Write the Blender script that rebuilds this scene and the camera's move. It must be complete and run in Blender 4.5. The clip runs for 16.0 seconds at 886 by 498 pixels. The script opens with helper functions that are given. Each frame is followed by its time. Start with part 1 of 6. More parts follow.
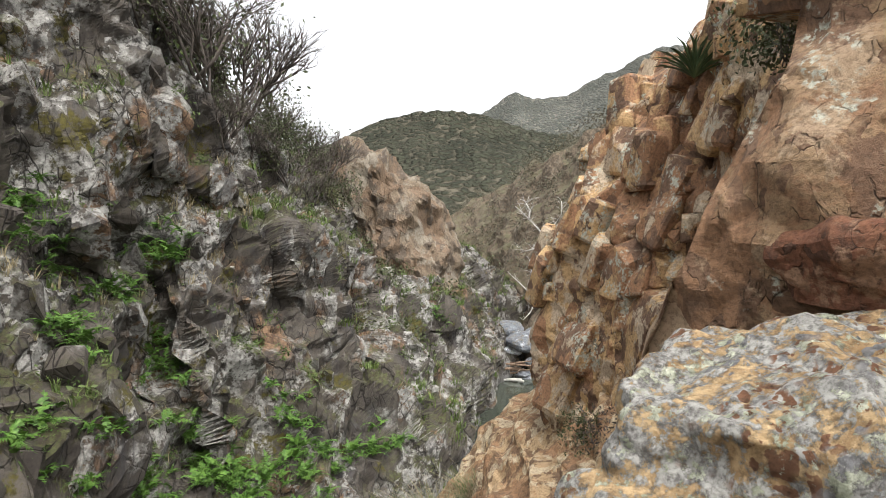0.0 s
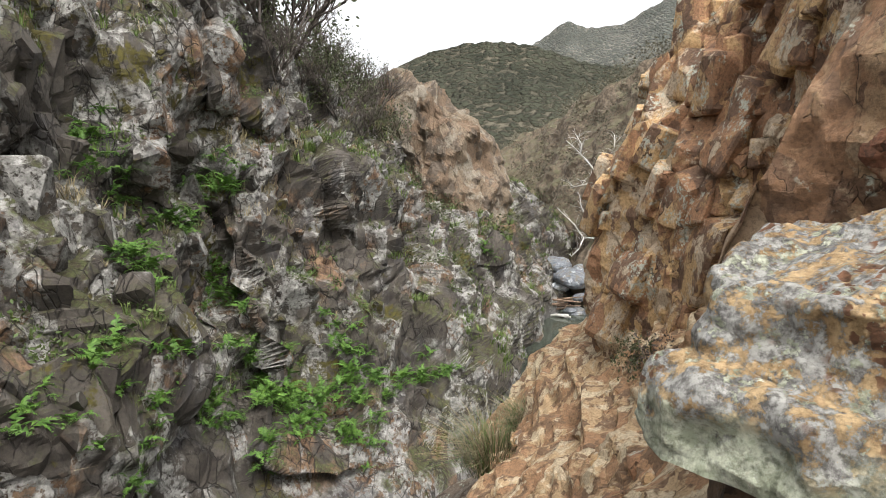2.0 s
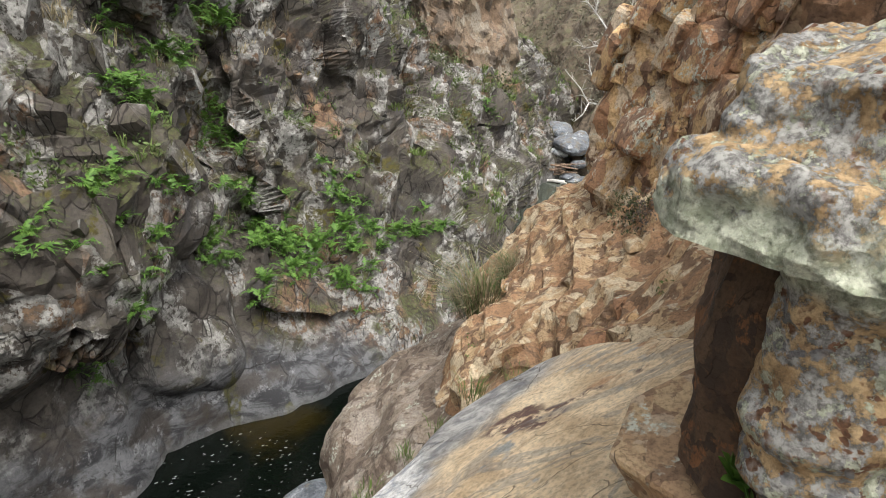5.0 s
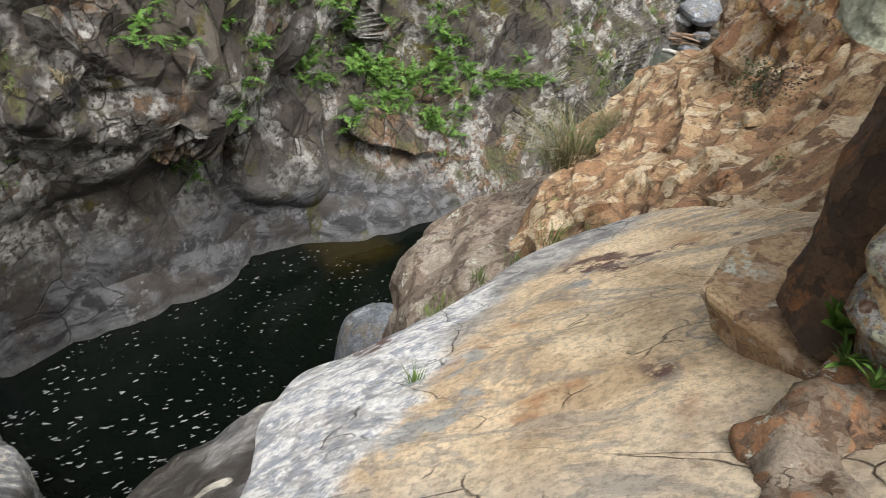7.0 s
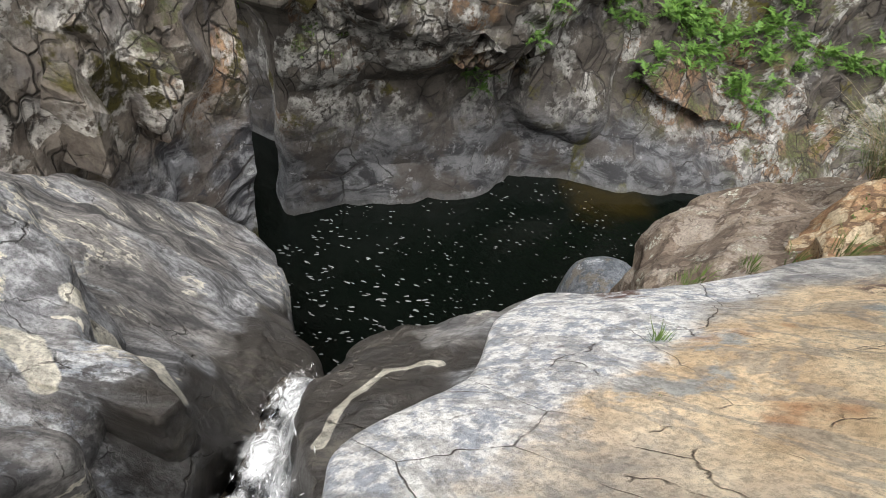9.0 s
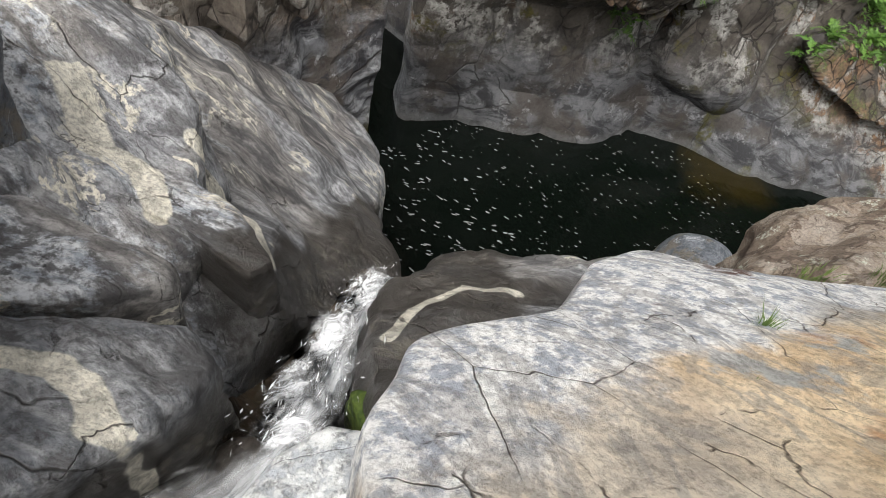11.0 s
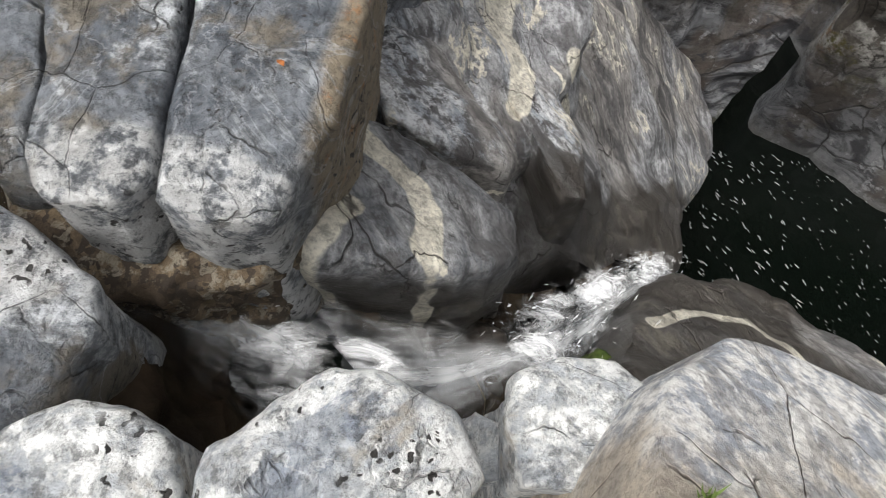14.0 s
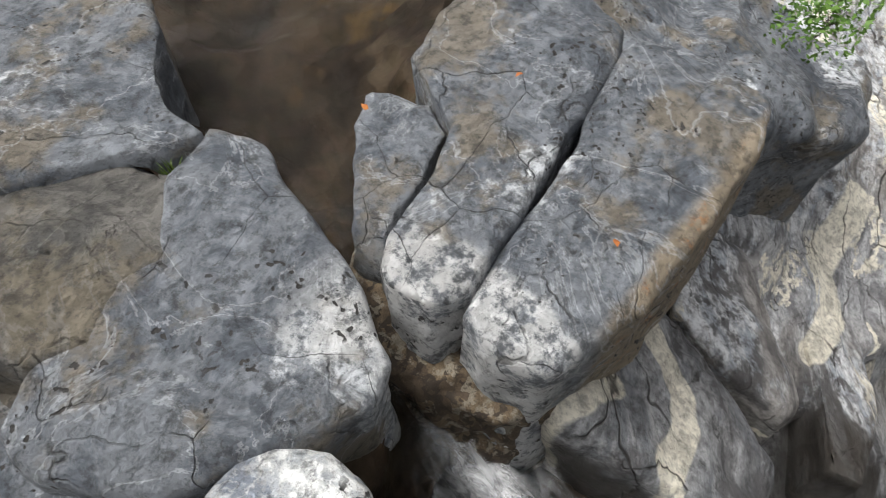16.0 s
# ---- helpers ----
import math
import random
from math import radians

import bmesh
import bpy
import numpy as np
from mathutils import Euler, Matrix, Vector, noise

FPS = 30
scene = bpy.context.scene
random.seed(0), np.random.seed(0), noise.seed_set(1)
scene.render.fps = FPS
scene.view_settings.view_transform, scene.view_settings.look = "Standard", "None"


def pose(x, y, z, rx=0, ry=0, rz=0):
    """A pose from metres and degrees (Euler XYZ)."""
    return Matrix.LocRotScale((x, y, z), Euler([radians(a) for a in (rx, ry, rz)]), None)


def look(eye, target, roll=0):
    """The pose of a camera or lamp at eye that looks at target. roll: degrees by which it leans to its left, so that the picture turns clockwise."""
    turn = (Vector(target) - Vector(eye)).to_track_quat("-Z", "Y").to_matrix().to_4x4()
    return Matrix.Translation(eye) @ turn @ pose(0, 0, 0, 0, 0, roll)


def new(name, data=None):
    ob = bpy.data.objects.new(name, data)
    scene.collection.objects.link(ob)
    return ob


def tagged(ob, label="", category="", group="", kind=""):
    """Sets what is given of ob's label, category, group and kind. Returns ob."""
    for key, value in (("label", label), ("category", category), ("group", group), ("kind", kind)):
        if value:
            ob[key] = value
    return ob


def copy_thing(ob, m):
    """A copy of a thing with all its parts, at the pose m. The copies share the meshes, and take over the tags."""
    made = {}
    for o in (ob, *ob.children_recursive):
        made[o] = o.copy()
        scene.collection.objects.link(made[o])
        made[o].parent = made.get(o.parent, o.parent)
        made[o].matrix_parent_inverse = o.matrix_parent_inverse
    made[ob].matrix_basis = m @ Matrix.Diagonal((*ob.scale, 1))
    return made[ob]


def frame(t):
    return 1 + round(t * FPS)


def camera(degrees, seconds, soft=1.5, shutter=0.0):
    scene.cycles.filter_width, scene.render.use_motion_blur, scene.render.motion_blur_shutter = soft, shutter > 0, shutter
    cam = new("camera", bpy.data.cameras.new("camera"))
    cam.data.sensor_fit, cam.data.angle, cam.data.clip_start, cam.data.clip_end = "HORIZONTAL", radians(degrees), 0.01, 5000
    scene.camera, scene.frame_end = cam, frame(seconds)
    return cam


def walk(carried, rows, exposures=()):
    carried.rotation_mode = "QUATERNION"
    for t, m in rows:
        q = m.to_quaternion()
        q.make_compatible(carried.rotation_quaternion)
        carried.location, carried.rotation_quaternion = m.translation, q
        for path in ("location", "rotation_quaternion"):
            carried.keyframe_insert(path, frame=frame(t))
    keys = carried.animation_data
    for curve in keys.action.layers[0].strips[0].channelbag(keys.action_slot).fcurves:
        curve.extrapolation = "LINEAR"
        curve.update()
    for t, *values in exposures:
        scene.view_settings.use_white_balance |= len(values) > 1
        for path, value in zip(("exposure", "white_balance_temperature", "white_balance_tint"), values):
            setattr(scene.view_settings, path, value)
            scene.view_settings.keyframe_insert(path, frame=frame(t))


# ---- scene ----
cam = camera(70.38, 16.0, soft=0.9, shutter=0.2)
PATH = [
    (0, (-0.001, 0.001, 9.501), (0.001, 1.996, 9.371), 0.01),
    (0.5, (-0.014, -0.014, 9.487), (-0.051, 1.978, 9.310), -0.12),
    (1, (-0.028, -0.007, 9.464), (-0.097, 1.977, 9.226), 0.54),
    (1.5, (-0.034, -0.001, 9.446), (-0.138, 1.973, 9.141), 0.02),
    (2, (-0.064, -0.027, 9.430), (-0.210, 1.940, 9.099), 0.03),
    (2.5, (-0.068, -0.021, 9.409), (-0.207, 1.937, 9.026), 0.46),
    (3, (-0.079, -0.024, 9.388), (-0.217, 1.916, 8.923), 0.91),
    (3.5, (-0.096, -0.024, 9.366), (-0.258, 1.894, 8.822), 1.32),
    (6, (-0.107, -0.102, 9.259), (-0.208, 1.657, 8.312), 6.59),
    (6.5, (-0.123, -0.105, 9.224), (-0.273, 1.578, 8.154), 8.58),
    (7, (-0.140, -0.117, 9.198), (-0.410, 1.477, 8.020), 10.50),
    (7.5, (-0.163, -0.139, 9.190), (-0.637, 1.330, 7.920), 10.69),
    (8, (-0.179, -0.163, 9.184), (-0.826, 1.190, 7.861), 11.01),
    (8.5, (-0.196, -0.182, 9.170), (-0.976, 1.035, 7.788), 11.03),
    (9, (-0.209, -0.190, 9.156), (-1.029, 0.944, 7.727), 11.61),
    (11.5, (-0.233, -0.248, 9.075), (-1.054, 0.529, 7.425), 21.56),
    (12, (-0.235, -0.267, 9.063), (-1.035, 0.450, 7.377), 23.99),
    (12.5, (-0.229, -0.300, 9.049), (-1.024, 0.289, 7.311), 22.92),
    (13, (-0.217, -0.346, 9.045), (-1.070, 0.083, 7.287), 20.24),
    (13.5, (-0.198, -0.394, 9.046), (-1.056, -0.151, 7.256), 17.66),
    (14, (-0.192, -0.433, 9.055), (-1.060, -0.364, 7.255), 14.06),
    (14.5, (-0.190, -0.466, 9.058), (-1.059, -0.535, 7.258), 12.65),
    (15, (-0.190, -0.497, 9.076), (-1.107, -0.778, 7.321), 7.63),
    (15.5, (-0.180, -0.515, 9.096), (-1.142, -1.061, 7.430), 3.35),
    (16, (-0.174, -0.544, 9.107), (-1.089, -1.286, 7.491), 0.62),
]
walk(cam, [(t, look(eye, target, roll)) for t, eye, target, roll in PATH], [(0, 1.3), (3.5, 1.3), (6, 1.34), (9, 1.34), (11.5, 1.2), (16, 1.12)])

# ---- world and light: an overcast day, white sky over the gorge ----
world = bpy.data.worlds.new("overcast")
scene.world = world
world.use_nodes = True
wt = world.node_tree
sky = wt.nodes.new("ShaderNodeTexSky")
sky.sky_type, sky.sun_disc = "NISHITA", False
sky.sun_elevation, sky.sun_rotation = radians(62), radians(150)
sky.air_density, sky.dust_density, sky.ozone_density = 1.0, 4.0, 1.0
grey = wt.nodes.new("ShaderNodeHueSaturation")
grey.inputs["Saturation"].default_value = 0.12
wt.links.new(sky.outputs[0], grey.inputs["Color"])
back = wt.nodes["Background"]
back.inputs["Strength"].default_value = 0.15
wt.links.new(grey.outputs[0], back.inputs["Color"])
sun_data = bpy.data.lights.new("sun", "SUN")
sun_data.energy, sun_data.angle, sun_data.color = 1.2, radians(30), (1.0, 0.96, 0.9)
sun = new("sun", sun_data)
sun.matrix_world = look((0, 0, 40), (40 * math.cos(radians(62)) * -math.sin(radians(150)), 40 * math.cos(radians(62)) * -math.cos(radians(150)), 40 - 40 * math.sin(radians(62))))

Z0 = 9.5  # height of the ledge walker's eye over the pool


# ---- number fields for rock shapes ----
def lattice(ix, iy, iz, seed):
    h = (ix * 374761393 + iy * 668265263 + iz * 2147483647 + seed * 974634777).astype(np.int64) & 0xFFFFFFFF
    h = ((h ^ (h >> 13)) * 1274126177) & 0xFFFFFFFF
    h = ((h ^ (h >> 16)) * 2246822519) & 0xFFFFFFFF
    return ((h ^ (h >> 15)) & 0xFFFFFF) / float(0xFFFFFF)


def value_noise(p, seed=0):
    i = np.floor(p).astype(np.int64)
    f = p - i
    f = f * f * (3 - 2 * f)
    out = np.zeros(len(p))
    for dx in (0, 1):
        wx = f[:, 0] if dx else 1 - f[:, 0]
        for dy in (0, 1):
            wy = f[:, 1] if dy else 1 - f[:, 1]
            for dz in (0, 1):
                wz = f[:, 2] if dz else 1 - f[:, 2]
                out += wx * wy * wz * lattice(i[:, 0] + dx, i[:, 1] + dy, i[:, 2] + dz, seed)
    return out * 2 - 1


def fbm(p, octaves=4, seed=0):
    out, amp, total = np.zeros(len(p)), 1.0, 0.0
    for o in range(octaves):
        out += amp * value_noise(p * 2.03**o + 17.3 * o, seed + o)
        total += amp
        amp *= 0.5
    return out / total


def scramble(ix, iy, iz, seed):
    h = (ix * 374761393 + iy * 668265263 + iz * 2147483647 + seed * 974634777) & 0xFFFFFFFF
    h = ((h ^ (h >> 13)) * 1274126177) & 0xFFFFFFFF
    h = ((h ^ (h >> 16)) * 2246822519) & 0xFFFFFFFF
    return h ^ (h >> 15)


def block_field(p, seed=0, lean=0.9, side=3.2):
    """Relief of fitted blocks: each has a flat, tilted face and bevelled sides; the highest at a place is what shows."""
    i = np.floor(p).astype(np.int64)
    out = np.full(len(p), -9.0)
    for dx in (-1, 0, 1):
        for dy in (-1, 0, 1):
            for dz in (-1, 0, 1):
                a, b, c = i[:, 0] + dx, i[:, 1] + dy, i[:, 2] + dz
                h, k = scramble(a, b, c, seed), scramble(a, b, c, seed + 1)
                u = p[:, 0] - a - (h & 1023) / 1023.0
                v = p[:, 1] - b - ((h >> 10) & 1023) / 1023.0
                w = p[:, 2] - c - ((h >> 20) & 1023) / 1023.0
                rise = (k & 255) / 127.5 - 1
                face = rise + lean * (u * (((k >> 8) & 255) / 127.5 - 1) + v * (((k >> 16) & 255) / 127.5 - 1) + w * (((k >> 24) & 255) / 127.5 - 1))
                wall = rise + 1.25 - side * np.maximum(np.maximum(np.abs(u), np.abs(v)), np.abs(w))
                np.maximum(out, np.minimum(face, wall), out=out)
    return out


def turn_matrix(rx, ry, rz):
    return np.array(Euler([radians(v) for v in (rx, ry, rz)]).to_matrix())


def grid_normals(g):
    du, dv = np.gradient(g, axis=1), np.gradient(g, axis=0)
    n = np.cross(du, dv)
    return n / (np.linalg.norm(n, axis=2, keepdims=True) + 1e-9)


def rough(g, blocks=(), waves=(), sign=1.0, mask=None, lean=0.9):
    """Shift a grid of points along its normals: blocks are (size, depth, squeeze, turn, seed); waves are (size, depth, octaves, seed)."""
    flat = g.reshape(-1, 3)
    off = np.zeros(len(flat))
    for size, depth, squeeze, turn, seed in blocks:
        q = flat @ turn_matrix(*turn) / size * np.array(squeeze)
        q = q + 0.14 * np.stack([value_noise(flat / size * 1.7, seed + 5 + k) for k in range(3)], 1)
        off += depth * (np.maximum(block_field(q, seed, lean), -1.1) - 0.3)
    for size, depth, octaves, seed in waves:
        off += depth * fbm(flat / size, octaves, seed)
    if mask is not None:
        off *= mask.reshape(-1)
    return g + sign * grid_normals(g) * off.reshape(g.shape[0], g.shape[1], 1)


def billow(g, size, depth, seed, stretch=(1, 1, 1), mask=None, sign=1.0):
    """Water-worn swells: rounded bellies with narrow hollows between."""
    f = g.reshape(-1, 3) / size * np.array(stretch)
    b = np.abs(value_noise(f, seed)) + 0.5 * np.abs(value_noise(f * 2.1 + 7, seed + 1)) + 0.2 * np.abs(value_noise(f * 4.3 + 3, seed + 2))
    off = depth * (b - 0.6)
    if mask is not None:
        off = off * mask.reshape(-1)
    return g + sign * grid_normals(g) * off.reshape(g.shape[0], g.shape[1], 1)


def grid_mesh(name, g, material, closed=False, smooth=True, flow=None):
    """A mesh from a grid of points, rows by columns."""
    rows, cols = g.shape[:2]
    idx = np.arange(rows * cols).reshape(rows, cols)
    right = np.roll(idx, -1, 1) if closed else idx[:, 1:]
    left = idx if closed else idx[:, :-1]
    f = np.stack([left[:-1], right[:-1], right[1:], left[1:]], -1).reshape(-1, 4)
    me = bpy.data.meshes.new(name)
    me.vertices.add(rows * cols)
    me.vertices.foreach_set("co", g.reshape(-1).astype(np.float32))
    me.loops.add(len(f) * 4)
    me.loops.foreach_set("vertex_index", f.reshape(-1).astype(np.int32))
    me.polygons.add(len(f))
    me.polygons.foreach_set("loop_start", np.arange(0, len(f) * 4, 4, dtype=np.int32))
    me.polygons.foreach_set("loop_total", np.full(len(f), 4, dtype=np.int32))
    me.polygons.foreach_set("use_smooth", np.full(len(f), smooth))
    me.update(calc_edges=True)
    if flow is not None:
        layer = me.uv_layers.new(name="flow")
        layer.data.foreach_set("uv", flow.reshape(-1, 2)[f.reshape(-1)].reshape(-1).astype(np.float32))
    me.materials.append(material)
    return me


def smooth_rows(xs, table, at):
    """Each row of the table, given at xs, read at other places with rounded passage from knot to knot."""
    xs, table = np.array(xs, float), np.array(table, float)
    at = np.clip(at, xs[0], xs[-1])
    k = np.clip(np.searchsorted(xs, at, side="right") - 1, 0, len(xs) - 2)
    f = (at - xs[k]) / (xs[k + 1] - xs[k])
    d = np.diff(table, axis=-1) / np.diff(xs)
    same = d[..., 1:] * d[..., :-1] > 0
    mean = np.where(same, 2 * d[..., 1:] * d[..., :-1] / np.where(same, d[..., 1:] + d[..., :-1], 1.0), 0.0)
    slope = np.concatenate([d[..., :1], mean, d[..., -1:]], -1)
    h = xs[k + 1] - xs[k]
    a, b = table[..., k], table[..., k + 1]
    ma, mb = slope[..., k] * h, slope[..., k + 1] * h
    return a * (2 * f**3 - 3 * f**2 + 1) + ma * (f**3 - 2 * f**2 + f) + b * (3 * f**2 - 2 * f**3) + mb * (f**3 - f**2)


def cliff_grid(azs, zs, reach, cols, rows, az_range=None, z_range=None):
    """A cliff that curves round the ledge: its distance from the ledge's axis for bearings azs (degrees, clockwise from ahead) and heights zs."""
    az = np.linspace(azs[0], azs[-1], cols) if az_range is None else np.concatenate([np.linspace(a, b, k, endpoint=False) for a, b, k in az_range])
    z = np.linspace(*(z_range or (zs[0], zs[-1])), rows)
    along = smooth_rows(azs, reach, az)
    full = smooth_rows(zs, along.T, z).T
    a = np.radians(az)[None, :]
    return np.stack([full * np.sin(a), full * np.cos(a), np.broadcast_to(z[:, None], full.shape)], -1)


def closed_curve(outline, n, sharp=False):
    """Bearing by bearing, the reach of a rounded outline from its middle."""
    pts = np.array(outline, float)
    c = pts.mean(0)
    k = len(pts)
    t = np.linspace(0, k, 40 * k, endpoint=False)
    i = t.astype(int)
    f = (t - i)[:, None]
    p0, p1, p2, p3 = pts[(i - 1) % k], pts[i % k], pts[(i + 1) % k], pts[(i + 2) % k]
    cur = (p1 * (1 - f) + p2 * f - c) if sharp else 0.5 * (2 * p1 + (p2 - p0) * f + (2 * p0 - 5 * p1 + 4 * p2 - p3) * f**2 + (3 * p1 - p0 - 3 * p2 + p3) * f**3) - c
    ang, rad = np.arctan2(cur[:, 1], cur[:, 0]), np.hypot(cur[:, 0], cur[:, 1])
    order = np.argsort(ang)
    a = np.linspace(-math.pi, math.pi, n, endpoint=False)
    return c, a, np.interp(a, ang[order], rad[order], period=2 * math.pi)


def rock_grid(outline, top, bottom, slope=(0, 0), crown=0.3, round_=3.0, cols=160, rows=90, flare=0.15, sharp=False):
    """A rock over a plan outline: a tilted, rounded top, turning over a shoulder into sides that go down to bottom."""
    c, a, rad = closed_curve(outline, cols, sharp)
    t = np.linspace(0.0, 1.0, rows)
    r = np.where(t < 0.6, (t / 0.6) ** 0.8, 1.0)
    sink = crown * (1 - np.clip(1 - r**round_, 0, 1) ** (1 / round_))
    side = np.clip((t - 0.6) / 0.4, 0, 1)
    x = c[0] + np.cos(a)[None, :] * rad[None, :] * (r + flare * side)[:, None]
    y = c[1] + np.sin(a)[None, :] * rad[None, :] * (r + flare * side)[:, None]
    z = top - sink[:, None] + slope[0] * (x - c[0]) + slope[1] * (y - c[1])
    z = z * (1 - side[:, None]) + bottom * side[:, None]
    return np.stack([x, y, z], -1)


# ---- materials ----
class Nodes:
    """Short hand for a node material."""

    def __init__(self, name):
        self.mat = bpy.data.materials.new(name)
        self.mat.use_nodes = True
        self.t = self.mat.node_tree
        self.bsdf = self.t.nodes["Principled BSDF"]
        self.co = self.add("ShaderNodeNewGeometry").outputs["Position"]

    def add(self, kind, **props):
        n = self.t.nodes.new(kind)
        for key, value in props.items():
            if key == "blend":
                n.blend_type = value
            elif key == "operation":
                n.operation = value
            elif key == "feature":
                n.feature = value
            elif key == "data":
                n.data_type = value
        return n

    def link(self, a, b):
        self.t.links.new(a, b)

    def put(self, socket, value):
        if isinstance(value, (int, float)):
            socket.default_value = value
        elif isinstance(value, tuple):
            socket.default_value = (*value, 1.0) if len(value) == 3 and socket.type == "RGBA" else value
        else:
            self.link(value, socket)

    def scaled(self, scale, rot=(0, 0, 0), co=None):
        n = self.add("ShaderNodeMapping")
        self.link(co or self.co, n.inputs["Vector"])
        n.inputs["Scale"].default_value = scale
        n.inputs["Rotation"].default_value = [radians(v) for v in rot]
        return n.outputs[0]

    def along(self, angle, scale, co=None):
        """Coordinates turned in plan by angle, then stretched: grain that runs along a bearing."""
        return self.scaled(scale, (0, 0, 0), self.scaled((1, 1, 1), (0, 0, angle), co))

    def noise(self, scale, detail=6.0, rough=0.6, distort=0.0, co=None):
        n = self.add("ShaderNodeTexNoise")
        self.link(co or self.co, n.inputs["Vector"])
        n.inputs["Scale"].default_value, n.inputs["Detail"].default_value = scale, detail
        n.inputs["Roughness"].default_value, n.inputs["Distortion"].default_value = rough, distort
        return n.outputs["Fac"]

    def voronoi(self, scale, feature="F1", co=None, out="Distance"):
        n = self.add("ShaderNodeTexVoronoi", feature=feature)
        self.link(co or self.co, n.inputs["Vector"])
        n.inputs["Scale"].default_value = scale
        return n.outputs[out]

    def ramp(self, fac, low, high):
        n = self.add("ShaderNodeMapRange")
        n.interpolation_type = "SMOOTHSTEP"
        self.link(fac, n.inputs[0])
        n.inputs[1].default_value, n.inputs[2].default_value = low, high
        return n.outputs[0]

    def math(self, operation, a, b=0.0):
        n = self.add("ShaderNodeMath", operation=operation)
        self.put(n.inputs[0], a)
        self.put(n.inputs[1], b)
        return n.outputs[0]

    def mix(self, fac, a, b, blend="MIX"):
        n = self.add("ShaderNodeMix", data="RGBA", blend=blend)
        self.put(n.inputs[0], fac)
        self.put(n.inputs[6], a)
        self.put(n.inputs[7], b)
        return n.outputs[2]

    def warped(self, amount, scale, co=None):
        n = self.add("ShaderNodeTexNoise")
        self.link(co or self.co, n.inputs["Vector"])
        n.inputs["Scale"].default_value = scale
        n.inputs["Detail"].default_value = 4.0
        v = self.add("ShaderNodeMix", data="RGBA", blend="LINEAR_LIGHT")
        v.inputs[0].default_value = amount
        self.link(co or self.co, v.inputs[6])
        self.link(n.outputs["Color"], v.inputs[7])
        return v.outputs[2]

    def facing_up(self):
        """How far the rock's own slope looks upward: where soil, moss and lichen can settle."""
        g = self.add("ShaderNodeNewGeometry")
        s = self.add("ShaderNodeSeparateXYZ")
        self.link(g.outputs["Normal"], s.inputs[0])
        return s.outputs[2]

    def height(self):
        g = self.add("ShaderNodeNewGeometry")
        s = self.add("ShaderNodeSeparateXYZ")
        self.link(g.outputs["Position"], s.inputs[0])
        return s.outputs[2]

    def axis(self, k):
        g = self.add("ShaderNodeNewGeometry")
        s = self.add("ShaderNodeSeparateXYZ")
        self.link(g.outputs["Position"], s.inputs[0])
        return s.outputs[k]

    def stroke(self, co, x0, y0, x1, y1, width):
        """A soft-ended band in plan from one place to another."""
        def vec(operation, a, b):
            v = self.add("ShaderNodeVectorMath", operation=operation)
            self.put(v.inputs[0], a)
            if operation == "SCALE":
                self.put(v.inputs[3], b)
            else:
                self.put(v.inputs[1], b)
            return v.outputs["Value" if operation in ("DOT_PRODUCT", "LENGTH") else "Vector"]
        dx, dy = x1 - x0, y1 - y0
        rel = vec("MULTIPLY", vec("SUBTRACT", co, (x0, y0, 0.0)), (1.0, 1.0, 0.0))
        t = self.add("ShaderNodeClamp")
        self.link(vec("DOT_PRODUCT", rel, (dx / (dx * dx + dy * dy), dy / (dx * dx + dy * dy), 0.0)), t.inputs[0])
        axis = vec("SCALE", (dx, dy, 0.0), t.outputs[0])
        return self.ramp(vec("LENGTH", vec("SUBTRACT", rel, axis), (0.0, 0.0, 0.0)), width, width * 0.8)

    def done(self, colour, roughness=0.85, bump=None, strength=0.5, distance=0.02, specular=0.35):
        self.put(self.bsdf.inputs["Base Color"], colour)
        self.put(self.bsdf.inputs["Roughness"], roughness)
        self.put(self.bsdf.inputs["Specular IOR Level"], specular)
        if bump is not None:
            b = self.add("ShaderNodeBump")
            b.inputs["Strength"].default_value, b.inputs["Distance"].default_value = strength, distance
            self.link(bump, b.inputs["Height"])
            self.link(b.outputs[0], self.bsdf.inputs["Normal"])
        return self.mat


